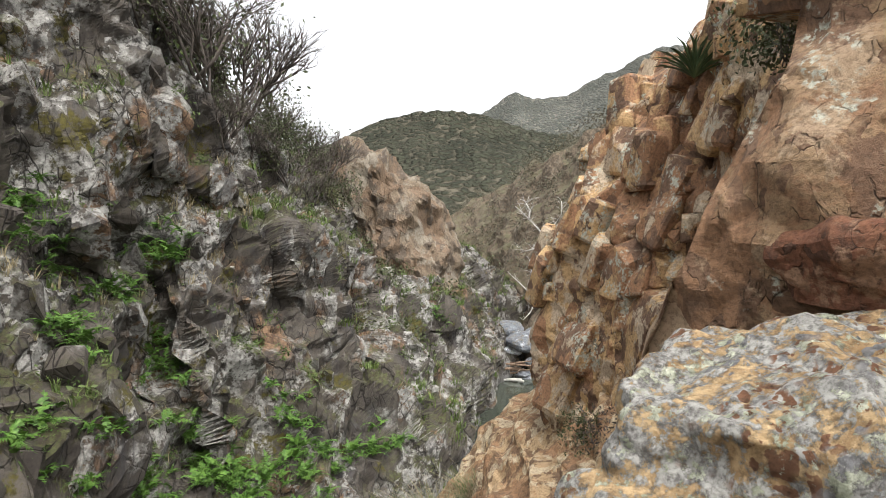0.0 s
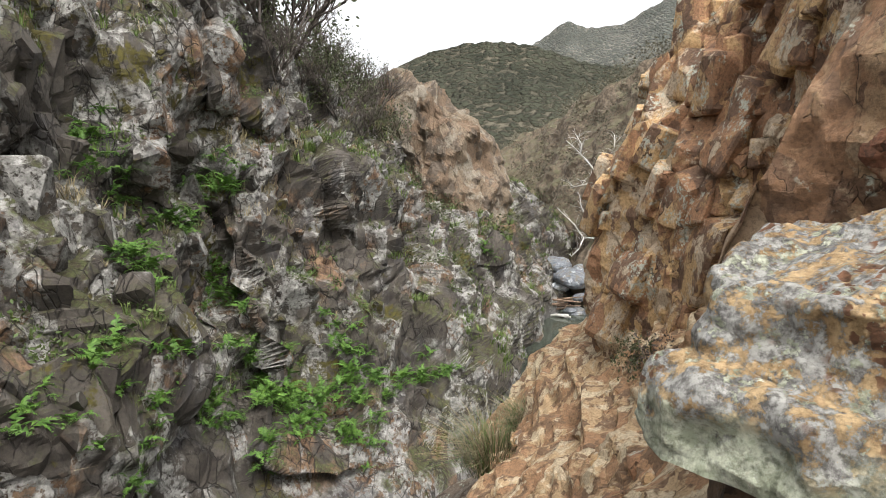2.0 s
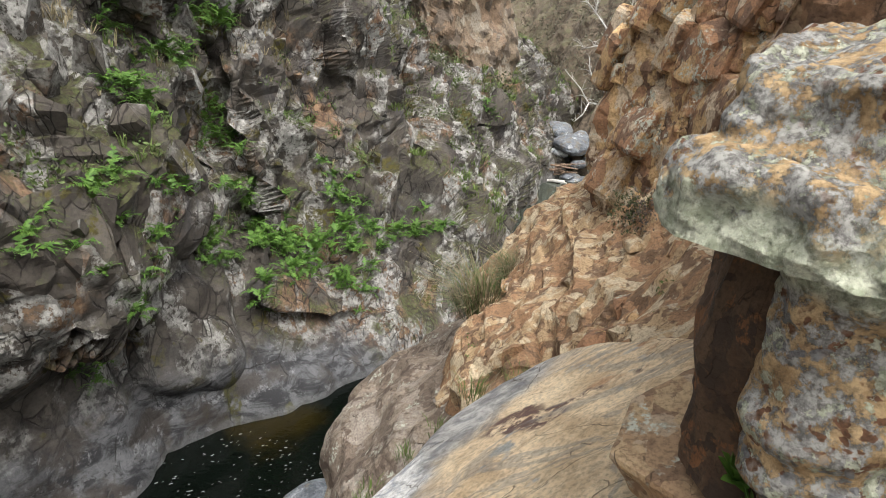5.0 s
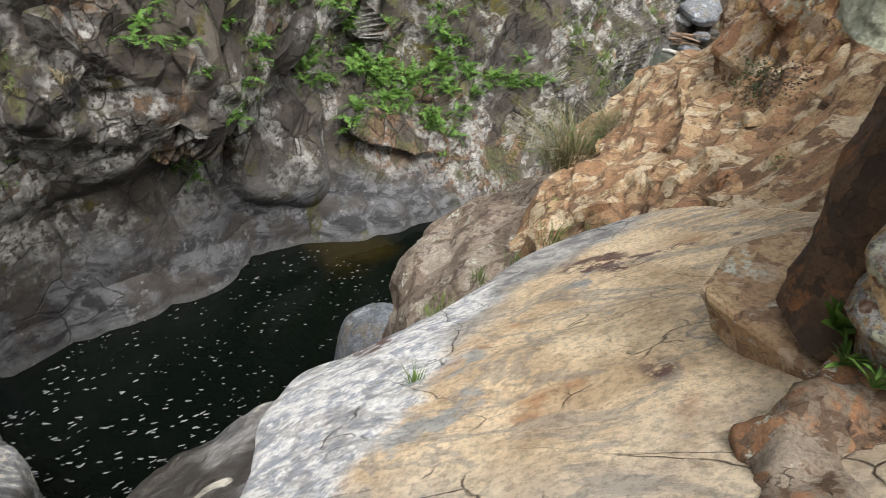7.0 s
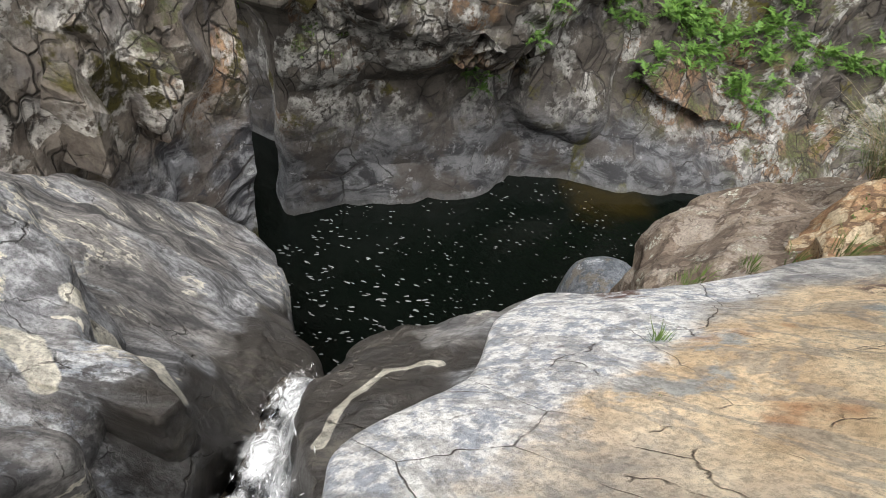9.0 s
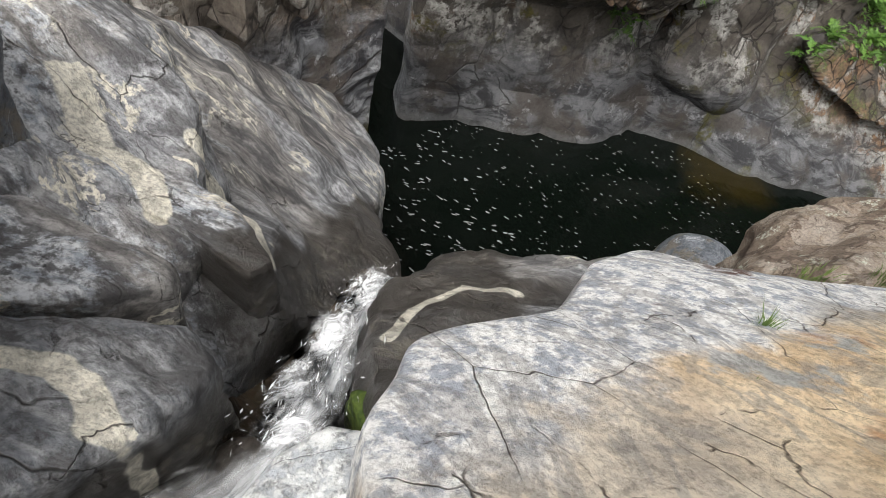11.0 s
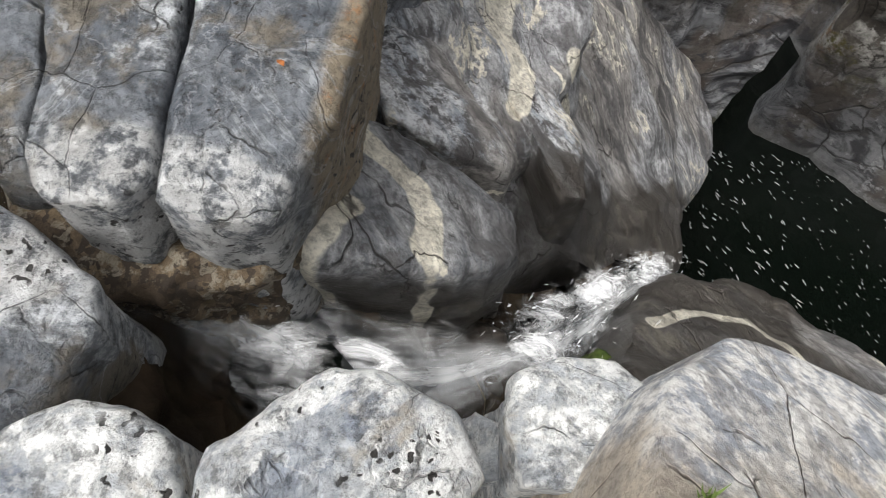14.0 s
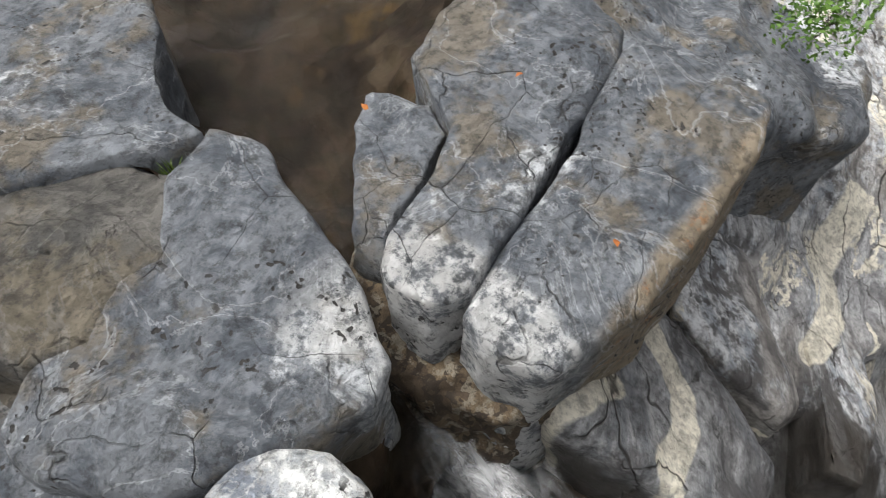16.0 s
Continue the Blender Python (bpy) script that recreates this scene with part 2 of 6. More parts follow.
def cliff_material(name, tone, foot, lichen=1.0, polish=1.0):
    """Fractured grey cliff: block beside block in its own tone, pale pock-marked lichen crusts, rust patches, soil and moss on the ledges; bare and polished below foot."""
    def c(r, g, b):
        return (r * tone, g * tone, b * tone)
    n = Nodes(name)
    big, mid, fine = n.noise(0.35, 5), n.noise(1.6, 10, 0.72), n.noise(14, 10, 0.8)
    bent = n.warped(0.14, 2.2, co=n.scaled((1.3, 1, 0.6), (24, 16, 0)))
    def block(scale):
        sep = n.add("ShaderNodeSeparateColor")
        n.link(n.voronoi(scale, co=bent, out="Color"), sep.inputs[0])
        return sep.outputs[0]
    b1, b2, b3 = block(1.1), block(2.9), block(8.0)
    base = n.mix(n.ramp(mid, 0.34, 0.64), c(0.034, 0.027, 0.022), c(0.112, 0.095, 0.077))
    base = n.mix(0.35, base, n.mix(b2, c(0.030, 0.025, 0.021), c(0.165, 0.148, 0.127)))
    rust = n.ramp(n.math("ADD", n.math("MULTIPLY", b1, 0.18), n.noise(0.42, 6, 0.62)), 0.62, 0.72)
    base = n.mix(rust, base, n.mix(n.ramp(n.noise(3.5, 8, 0.7), 0.36, 0.62), c(0.095, 0.052, 0.03), c(0.26, 0.165, 0.098)))
    crust = n.ramp(n.noise(2.8, 12, 0.72), 0.44, 0.50)
    pock = n.ramp(n.noise(9, 7, 0.7), 0.38, 0.44)
    lich = n.math("MULTIPLY", n.ramp(n.math("ADD", n.math("MULTIPLY", b1, 0.30), n.noise(0.55, 6, 0.62)), 0.60, 0.70), n.math("MULTIPLY", crust, pock))
    base = n.mix(n.math("MULTIPLY", lich, lichen), base, n.mix(n.ramp(n.noise(5, 9, 0.72), 0.36, 0.62), c(0.19, 0.182, 0.166), c(0.46, 0.447, 0.415)))
    streak = n.math("MULTIPLY", n.ramp(n.noise(2.6, 7, 0.65, 0.3, co=n.scaled((1, 1, 0.16), (18, 10, 0))), 0.50, 0.62), n.ramp(n.noise(0.5, 4), 0.46, 0.56))
    base = n.mix(n.math("MULTIPLY", streak, 0.75), base, n.mix(b3, c(0.055, 0.051, 0.052), c(0.10, 0.092, 0.09)))
    up = n.facing_up()
    veg = n.math("MULTIPLY", n.ramp(n.noise(0.6, 7, 0.7, co=n.scaled((1, 1, 0.6))), 0.47, 0.58), n.ramp(up, 0.3, 0.6))
    base = n.mix(veg, base, n.mix(n.ramp(n.noise(9, 9, 0.75), 0.4, 0.62), (0.038, 0.029, 0.017), (0.07, 0.08, 0.026)))
    moss = n.math("MULTIPLY", n.ramp(n.noise(0.75, 6, 0.66), 0.58, 0.63), n.ramp(n.noise(6, 8, 0.7), 0.40, 0.5))
    base = n.mix(moss, base, n.mix(n.noise(14, 6), (0.03, 0.026, 0.006), (0.10, 0.085, 0.016)))
    gap = n.math("MINIMUM", n.ramp(n.voronoi(1.1, "DISTANCE_TO_EDGE", co=bent), 0.0, 0.03), n.ramp(n.voronoi(2.9, "DISTANCE_TO_EDGE", co=bent), 0.0, 0.045))
    dark = n.math("MAXIMUM", gap, n.ramp(n.noise(1.1, 5), 0.42, 0.54))
    base = n.mix(n.math("ADD", 0.1, n.math("MULTIPLY", dark, 0.9)), (0.02, 0.017, 0.014), base)
    low = n.ramp(n.math("ADD", n.math("ADD", n.height(), n.math("MULTIPLY", n.ramp(n.axis(1), 11.0, 17.0), 2.6)), n.math("MULTIPLY", big, 2.6)), foot + 1.4, foot)
    swirl = n.noise(1.3, 11, 0.70, 1.0, co=n.scaled((1, 1, 1.9), (20, 0, 0)))
    bare = n.mix(n.ramp(swirl, 0.42, 0.58), c(0.022, 0.022, 0.025), c(0.125, 0.127, 0.132))
    bare = n.mix(n.math("MULTIPLY", n.ramp(n.noise(0.8, 8, 0.66), 0.50, 0.60), 0.8), bare, c(0.055, 0.045, 0.037))
    bare = n.mix(n.math("MULTIPLY", n.ramp(n.noise(2.6, 11, 0.75), 0.56, 0.63), 0.7), bare, c(0.27, 0.273, 0.28))
    bare = n.mix(n.ramp(n.noise(3.0, 8, 0.66, co=n.along(20, (0.4, 1, 1.6))), 0.42, 0.36), bare, c(0.03, 0.03, 0.032))
    split = n.math("MAXIMUM", n.ramp(n.voronoi(0.8, "DISTANCE_TO_EDGE", co=n.warped(0.25, 1.4)), 0.0, 0.018), n.ramp(n.noise(0.9, 4), 0.44, 0.54))
    bare = n.mix(split, c(0.03, 0.028, 0.027), bare)
    drip = n.math("MULTIPLY", n.ramp(n.noise(1.3, 6, 0.6, co=n.scaled((1, 1, 0.3))), 0.61, 0.67), n.ramp(n.noise(5, 7, 0.7), 0.40, 0.52))
    bare = n.mix(drip, bare, n.mix(n.noise(9, 5), (0.022, 0.020, 0.006), (0.075, 0.072, 0.018)))
    tide = n.ramp(n.math("ADD", n.height(), n.math("MULTIPLY", n.noise(2.2, 5), 0.4)), 0.42, 0.30)
    bare = n.mix(n.math("MULTIPLY", tide, 0.4), bare, c(0.20, 0.20, 0.198))
    base = n.mix(low, base, n.mix(1.0 - polish, bare, (0.02, 0.02, 0.02)))
    base = n.mix(n.ramp(fine, 0.36, 0.56), n.mix(0.4, base, (0.012, 0.011, 0.01)), base)
    keep = n.math("SUBTRACT", 1.0, n.math("MULTIPLY", low, 0.85))
    h = n.math("ADD", n.math("MULTIPLY", n.math("ADD", n.math("MULTIPLY", dark, 0.5), n.math("MULTIPLY", lich, 0.25)), keep), n.math("ADD", n.math("MULTIPLY", mid, 0.5), n.math("ADD", n.math("MULTIPLY", fine, 0.3), n.math("MULTIPLY", split, 0.3))))
    return n.done(base, n.math("SUBTRACT", 0.88, n.math("MULTIPLY", low, 0.25)), h, 1.0, 0.05)


def simple_rock(name, a, b, c, size=1.0, spots=0.0, spot_colour=(0.5, 0.5, 0.47), vein=None, cracks=1.5, rough_=0.75, bump=0.5):
    n = Nodes(name)
    big, mid, fine = n.noise(0.9 / size, 5), n.noise(3.2 / size, 8, 0.65, 0.6), n.noise(22 / size, 8, 0.7)
    col = n.mix(n.ramp(mid, 0.33, 0.67), a, b)
    col = n.mix(n.ramp(big, 0.45, 0.62), col, c)
    col = n.mix(n.ramp(fine, 0.4, 0.7), n.mix(0.35, col, (0.02, 0.02, 0.02)), col)
    if vein:
        col = n.mix(n.ramp(n.math("ABSOLUTE", n.math("SUBTRACT", n.noise(1.6 / size, 7, 0.55, 0.8), 0.5)), 0.03, 0.008), col, vein)
    if spots:
        lich = n.math("MULTIPLY", n.ramp(n.noise(2.2 / size, 4), 0.62 - spots, 0.72 - spots), n.ramp(n.noise(13 / size, 8, 0.7), 0.48, 0.56))
        col = n.mix(lich, col, spot_colour)
    line = n.voronoi(cracks / size, "DISTANCE_TO_EDGE", co=n.warped(0.35, 1.5 / size))
    dark = n.math("MAXIMUM", n.ramp(line, 0.0, 0.012), n.ramp(n.noise(1.7 / size, 3), 0.45, 0.52))
    col = n.mix(n.math("ADD", n.math("MULTIPLY", dark, 0.7), 0.3), (0.03, 0.025, 0.02), col)
    h = n.math("ADD", n.math("MULTIPLY", mid, 0.8), n.math("ADD", n.math("MULTIPLY", fine, 0.3), n.math("MULTIPLY", dark, 0.3)))
    return n.done(col, rough_, h, bump, 0.05 * size)


def patch_rock(name, tones, size, lichen=0.0, bump=1.0):
    """Iron-stained broken rock: facet beside facet in ochre, rust, brown and pale tan, with dark joints and pale lichen."""
    n = Nodes(name)
    bent = n.warped(0.16 * size, 3.0 / size, co=n.scaled((1, 1, 0.65), (18, 14, 0)))
    def facet(scale):
        sep = n.add("ShaderNodeSeparateColor")
        n.link(n.voronoi(scale / size, co=bent, out="Color"), sep.inputs[0])
        return sep.outputs[0]
    b1, b2 = facet(2.2), facet(6.5)
    cloud, fine = n.noise(3.4 / size, 9, 0.68, 0.4), n.noise(26 / size, 10, 0.76)
    mixed = n.math("ADD", n.math("MULTIPLY", b1, 0.30), n.math("MULTIPLY", cloud, 0.7))
    col = n.mix(n.ramp(mixed, 0.42, 0.54), tones[1], tones[0])
    col = n.mix(n.ramp(n.math("ADD", n.math("MULTIPLY", b2, 0.3), n.noise(2.1 / size, 7, 0.65)), 0.66, 0.76), col, tones[2])
    col = n.mix(n.ramp(n.math("ADD", n.math("MULTIPLY", b1, 0.2), n.noise(2.7 / size, 8, 0.7)), 0.64, 0.70), col, tones[3])
    col = n.mix(n.math("MULTIPLY", b2, 0.35), col, n.mix(0.6, col, tones[2]))
    if lichen:
        spot = n.math("MULTIPLY", n.ramp(n.noise(2.4 / size, 4), 0.60 - lichen, 0.66 - lichen), n.ramp(n.noise(17 / size, 8, 0.7), 0.50, 0.54))
        col = n.mix(spot, col, (0.52, 0.53, 0.44))
    col = n.mix(n.ramp(fine, 0.36, 0.58), n.mix(0.5, col, (0.03, 0.02, 0.012)), col)
    gap = n.math("MINIMUM", n.ramp(n.voronoi(2.2 / size, "DISTANCE_TO_EDGE", co=bent), 0.0, 0.016), n.ramp(n.voronoi(6.5 / size, "DISTANCE_TO_EDGE", co=bent), 0.0, 0.02))
    dark = n.math("MAXIMUM", gap, n.ramp(n.noise(4.0 / size, 6, 0.65), 0.40, 0.50))
    col = n.mix(n.math("ADD", 0.2, n.math("MULTIPLY", dark, 0.8)), (0.035, 0.022, 0.014), col)
    h = n.math("ADD", n.math("ADD", n.math("MULTIPLY", b1, 0.7), n.math("MULTIPLY", b2, 0.35)), n.math("ADD", n.math("MULTIPLY", dark, 0.4), n.math("ADD", n.math("MULTIPLY", cloud, 0.8), n.math("MULTIPLY", fine, 0.35))))
    return n.done(col, 0.85, h, bump, 0.06 * size)


M_CLIFF = cliff_material("fractured_cliff_rock", 0.78, 2.5, 1.0, 1.0)
M_NEARWALL = cliff_material("worn_cliff_rock", 2.2, 5.0, 0.6)
M_BANK = patch_rock("tan_bank_rock", ((0.50, 0.355, 0.205), (0.36, 0.21, 0.115), (0.20, 0.125, 0.075), (0.62, 0.51, 0.35)), 0.36, 0.0, 0.9)
M_RUSTY = patch_rock("rust_grey_rock", ((0.21, 0.165, 0.12), (0.29, 0.15, 0.075), (0.12, 0.078, 0.05), (0.27, 0.225, 0.175)), 0.16, 0.02)
# Rust-brown rock under the overhang, its tones darkened to carry the shade there.
M_RUST = patch_rock("shaded_rust_rock", ((0.12, 0.075, 0.045), (0.085, 0.048, 0.028), (0.05, 0.032, 0.022), (0.22, 0.10, 0.04)), 0.2, 0.0)
M_ORANGE = patch_rock("ochre_ironstone", ((0.60, 0.40, 0.20), (0.37, 0.20, 0.11), (0.19, 0.115, 0.075), (0.62, 0.50, 0.36)), 0.55, 0.05)
M_REDBROWN = patch_rock("red_brown_slab", ((0.38, 0.255, 0.15), (0.31, 0.175, 0.098), (0.20, 0.12, 0.075), (0.44, 0.32, 0.21)), 0.34, 0.03, 0.9)
M_REDBLOCK = patch_rock("dark_red_ironstone", ((0.27, 0.125, 0.07), (0.20, 0.085, 0.05), (0.12, 0.06, 0.04), (0.36, 0.22, 0.14)), 0.3, 0.02, 0.8)
M_BROWN = patch_rock("brown_rock", ((0.30, 0.245, 0.19), (0.23, 0.18, 0.14), (0.14, 0.105, 0.08), (0.36, 0.31, 0.26)), 0.6, 0.03)


M_WEDGE = patch_rock("tan_brown_slab", ((0.50, 0.36, 0.21), (0.38, 0.25, 0.145), (0.24, 0.15, 0.09), (0.46, 0.35, 0.24)), 0.3, 0.02, 0.7)


M_PEBBLE = patch_rock("wet_brown_pebbles", ((0.16, 0.12, 0.075), (0.085, 0.062, 0.042), (0.045, 0.035, 0.026), (0.26, 0.23, 0.18)), 0.09, 0.0, 0.9)
M_SOAKED = simple_rock("soaked_brown_rock", (0.035, 0.029, 0.024), (0.085, 0.072, 0.06), (0.06, 0.046, 0.032), 0.25, cracks=1.0, rough_=0.3, bump=0.9)


def hill_material(name, shrub_a, shrub_b, soil_a, soil_b):
    """Chaparral from afar: dark round shrubs, close together, over dry soil, with bare scars."""
    n = Nodes(name)
    dots = n.ramp(n.voronoi(0.36, co=n.warped(0.8, 0.5)), 0.85, 0.35)
    soil = n.mix(n.ramp(n.noise(0.02, 5), 0.4, 0.65), soil_a, soil_b)
    col = n.mix(dots, soil, n.mix(n.ramp(n.noise(0.06, 7, 0.66), 0.35, 0.65), shrub_a, shrub_b))
    col = n.mix(n.math("MULTIPLY", n.ramp(n.noise(0.012, 8, 0.66), 0.60, 0.74), 0.7), col, soil_b)
    return n.done(col, 0.95, dots, 1.0, 2.5, 0.1)


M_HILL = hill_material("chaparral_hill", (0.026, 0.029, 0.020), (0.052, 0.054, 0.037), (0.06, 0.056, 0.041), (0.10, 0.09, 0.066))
# Same scrub on the far ridge, paled and greyed in colour for distance haze.
M_RIDGE = hill_material("hazy_sage_ridge", (0.070, 0.076, 0.066), (0.105, 0.110, 0.096), (0.12, 0.117, 0.10), (0.21, 0.195, 0.17))


def shelf_material():
    """Foot-worn slab: ochre and tan where stained, blue-grey along the crest, bleached white at the stream's rim."""
    n = Nodes("stained_slab")
    x, y = n.axis(0), n.axis(1)
    mid, fine = n.noise(6, 10, 0.7, 0.4), n.noise(55, 10, 0.78)
    tan = n.mix(n.ramp(mid, 0.35, 0.65), (0.60, 0.44, 0.265), (0.92, 0.75, 0.51))
    tan = n.mix(n.ramp(n.noise(3.1, 6, 0.6), 0.6, 0.70), tan, (0.52, 0.30, 0.16))
    tan = n.mix(n.ramp(n.noise(4.2, 6, 0.6), 0.60, 0.68), tan, (0.42, 0.42, 0.40))
    tan = n.mix(n.math("MULTIPLY", n.ramp(n.math("ADD", y, n.math("MULTIPLY", n.noise(3.6, 7, 0.66), 0.8)), 1.25, 0.65), 0.75), tan, n.mix(n.ramp(n.noise(8, 9, 0.7), 0.36, 0.62), (0.30, 0.295, 0.29), (0.66, 0.61, 0.53)))
    greys = n.mix(n.ramp(n.noise(7, 8, 0.65, 1.0, co=n.scaled((1, 1.5, 1), (0, 0, 25))), 0.36, 0.62), (0.20, 0.205, 0.215), (0.58, 0.57, 0.54))
    white = n.mix(n.ramp(n.noise(16, 10, 0.74), 0.42, 0.54), (0.40, 0.43, 0.48), (0.90, 0.895, 0.87))
    edge = n.math("ADD", x, n.math("ADD", n.math("MULTIPLY", y, -0.06), n.math("MULTIPLY", n.noise(3.3, 8, 0.66), 0.62)))
    col = n.mix(n.ramp(n.math("ADD", n.math("SUBTRACT", n.math("MULTIPLY", y, 0.75), n.math("MULTIPLY", x, 1.3)), n.math("MULTIPLY", n.noise(2.4, 6), 0.9)), 1.72, 2.0), tan, greys)
    col = n.mix(n.ramp(edge, 0.0, -0.13), col, white)
    patch = n.math("MULTIPLY", n.ramp(n.noise(2.6, 3, 0.4), 0.64, 0.68), n.ramp(n.noise(20, 6, 0.7), 0.42, 0.52))
    col = n.mix(patch, col, (0.15, 0.085, 0.07))
    col = n.mix(n.ramp(n.math("ABSOLUTE", n.math("SUBTRACT", n.noise(2.2, 9, 0.6, 0.9, co=n.scaled((0.7, 1.5, 1), (0, 0, 25))), 0.5)), 0.035, 0.01), col, n.mix(0.5, col, (0.26, 0.25, 0.24)))
    col = n.mix(n.ramp(fine, 0.38, 0.56), n.mix(0.42, col, (0.06, 0.045, 0.03)), col)
    long = n.voronoi(1.5, "DISTANCE_TO_EDGE", co=n.warped(0.05, 4.0, co=n.scaled((0.8, 1.9, 1), (0, 0, 24))))
    short = n.voronoi(5.5, "DISTANCE_TO_EDGE", co=n.warped(0.06, 7.0))
    dark = n.math("MINIMUM", n.math("MAXIMUM", n.ramp(long, 0.0, 0.0045), n.ramp(n.noise(2.6, 5, 0.6), 0.48, 0.58)), n.math("MAXIMUM", n.ramp(short, 0.0, 0.022), n.ramp(n.noise(3.3, 5, 0.6), 0.38, 0.46)))
    col = n.mix(n.math("ADD", n.math("MULTIPLY", dark, 0.85), 0.15), (0.06, 0.04, 0.028), col)
    h = n.math("ADD", n.math("MULTIPLY", mid, 0.8), n.math("ADD", n.math("MULTIPLY", fine, 0.35), n.math("MULTIPLY", dark, 0.45)))
    return n.done(col, 0.75, h, 1.0, 0.04)


M_TAN = shelf_material()


def pitted_material(name, dark_tone, mid_tone, pale, stain, white_amount, pits=0.5, bleach=0.0):
    """Stream-polished rock: clouds of blue-grey and white, hair veins, tan stains, small dark pits; bleached along the flood's line."""
    n = Nodes(name)
    cloud, fine = n.noise(6.5, 10, 0.72, 0.6), n.noise(30, 10, 0.78)
    grit = n.ramp(n.noise(22, 10, 0.74), 0.40, 0.55)
    col = n.mix(n.ramp(cloud, 0.40, 0.56), dark_tone, mid_tone)
    col = n.mix(n.math("MULTIPLY", n.ramp(n.noise(3.1, 8, 0.66), 0.50, 0.60), 0.8), col, stain)
    snow = n.mix(grit, mid_tone, pale)
    col = n.mix(n.ramp(n.noise(2.6, 9, 0.68, 0.5), 0.62 - white_amount, 0.68 - white_amount), col, snow)
    if bleach:
        d = n.math("ADD", n.math("ABSOLUTE", n.math("ADD", n.axis(0), 0.60)), n.math("MULTIPLY", n.noise(4.0, 8, 0.66), 0.55))
        near = n.math("MULTIPLY", n.ramp(d, 0.46, 0.38), n.ramp(n.axis(1), -1.2, -1.0))
        col = n.mix(n.math("MULTIPLY", near, bleach), col, n.mix(n.ramp(n.noise(15, 10, 0.74), 0.40, 0.52), mid_tone, (0.62, 0.625, 0.62)))
        side = n.math("MULTIPLY", n.ramp(n.math("ADD", n.axis(1), n.math("MULTIPLY", n.noise(6, 6), 0.1)), -0.635, -0.60), n.ramp(n.axis(0), -0.74, -0.82))
        side = n.math("MULTIPLY", side, n.ramp(n.axis(0), -1.66, -1.60))
        col = n.mix(side, col, n.mix(n.ramp(n.noise(14, 8, 0.7), 0.55, 0.66), (0.27, 0.225, 0.165), (0.36, 0.20, 0.10)))
    vein = n.ramp(n.math("ABSOLUTE", n.math("SUBTRACT", n.noise(3.0, 9, 0.6, 0.9), 0.5)), 0.010, 0.003)
    col = n.mix(n.math("MULTIPLY", vein, 0.35), col, pale)
    pit = n.math("MULTIPLY", n.ramp(n.voronoi(34, co=n.warped(0.04, 22)), 0.26, 0.19), n.ramp(n.noise(3.4, 4), 0.62 - 0.2 * pits, 0.68 - 0.2 * pits))
    col = n.mix(pit, col, (0.045, 0.042, 0.04))
    col = n.mix(n.ramp(fine, 0.38, 0.52), n.mix(0.6, col, (0.025, 0.025, 0.025)), col)
    line = n.voronoi(3.3, "DISTANCE_TO_EDGE", co=n.warped(0.05, 5.0))
    hair = n.voronoi(8.0, "DISTANCE_TO_EDGE", co=n.warped(0.06, 9.0))
    crack = n.math("MINIMUM", n.math("MAXIMUM", n.ramp(line, 0.0, 0.005), n.ramp(n.noise(3.4, 5, 0.6), 0.46, 0.56)), n.math("MAXIMUM", n.ramp(hair, 0.0, 0.03), n.ramp(n.noise(4.4, 5, 0.6), 0.36, 0.44)))
    col = n.mix(n.math("ADD", n.math("MULTIPLY", crack, 0.65), 0.35), (0.03, 0.027, 0.024), col)
    h = n.math("ADD", n.math("MULTIPLY", cloud, 0.8), n.math("ADD", n.math("MULTIPLY", fine, 0.3), n.math("ADD", n.math("MULTIPLY", grit, 0.14), n.math("SUBTRACT", n.math("MULTIPLY", crack, 0.35), n.math("MULTIPLY", pit, 0.2)))))
    return n.done(col, 0.58, h, 1.0, 0.035)


M_GREY = pitted_material("grey_stream_rock", (0.095, 0.108, 0.128), (0.205, 0.222, 0.245), (0.54, 0.565, 0.59), (0.205, 0.175, 0.13), 0.04, 0.5, 0.85)
M_SLATE = pitted_material("brown_grey_rock", (0.08, 0.078, 0.073), (0.15, 0.143, 0.13), (0.26, 0.255, 0.24), (0.17, 0.145, 0.105), -0.03, 0.2)
M_WHITE = pitted_material("pale_marble", (0.24, 0.27, 0.32), (0.50, 0.53, 0.56), (0.82, 0.83, 0.82), (0.58, 0.53, 0.44), 0.18, 0.4)


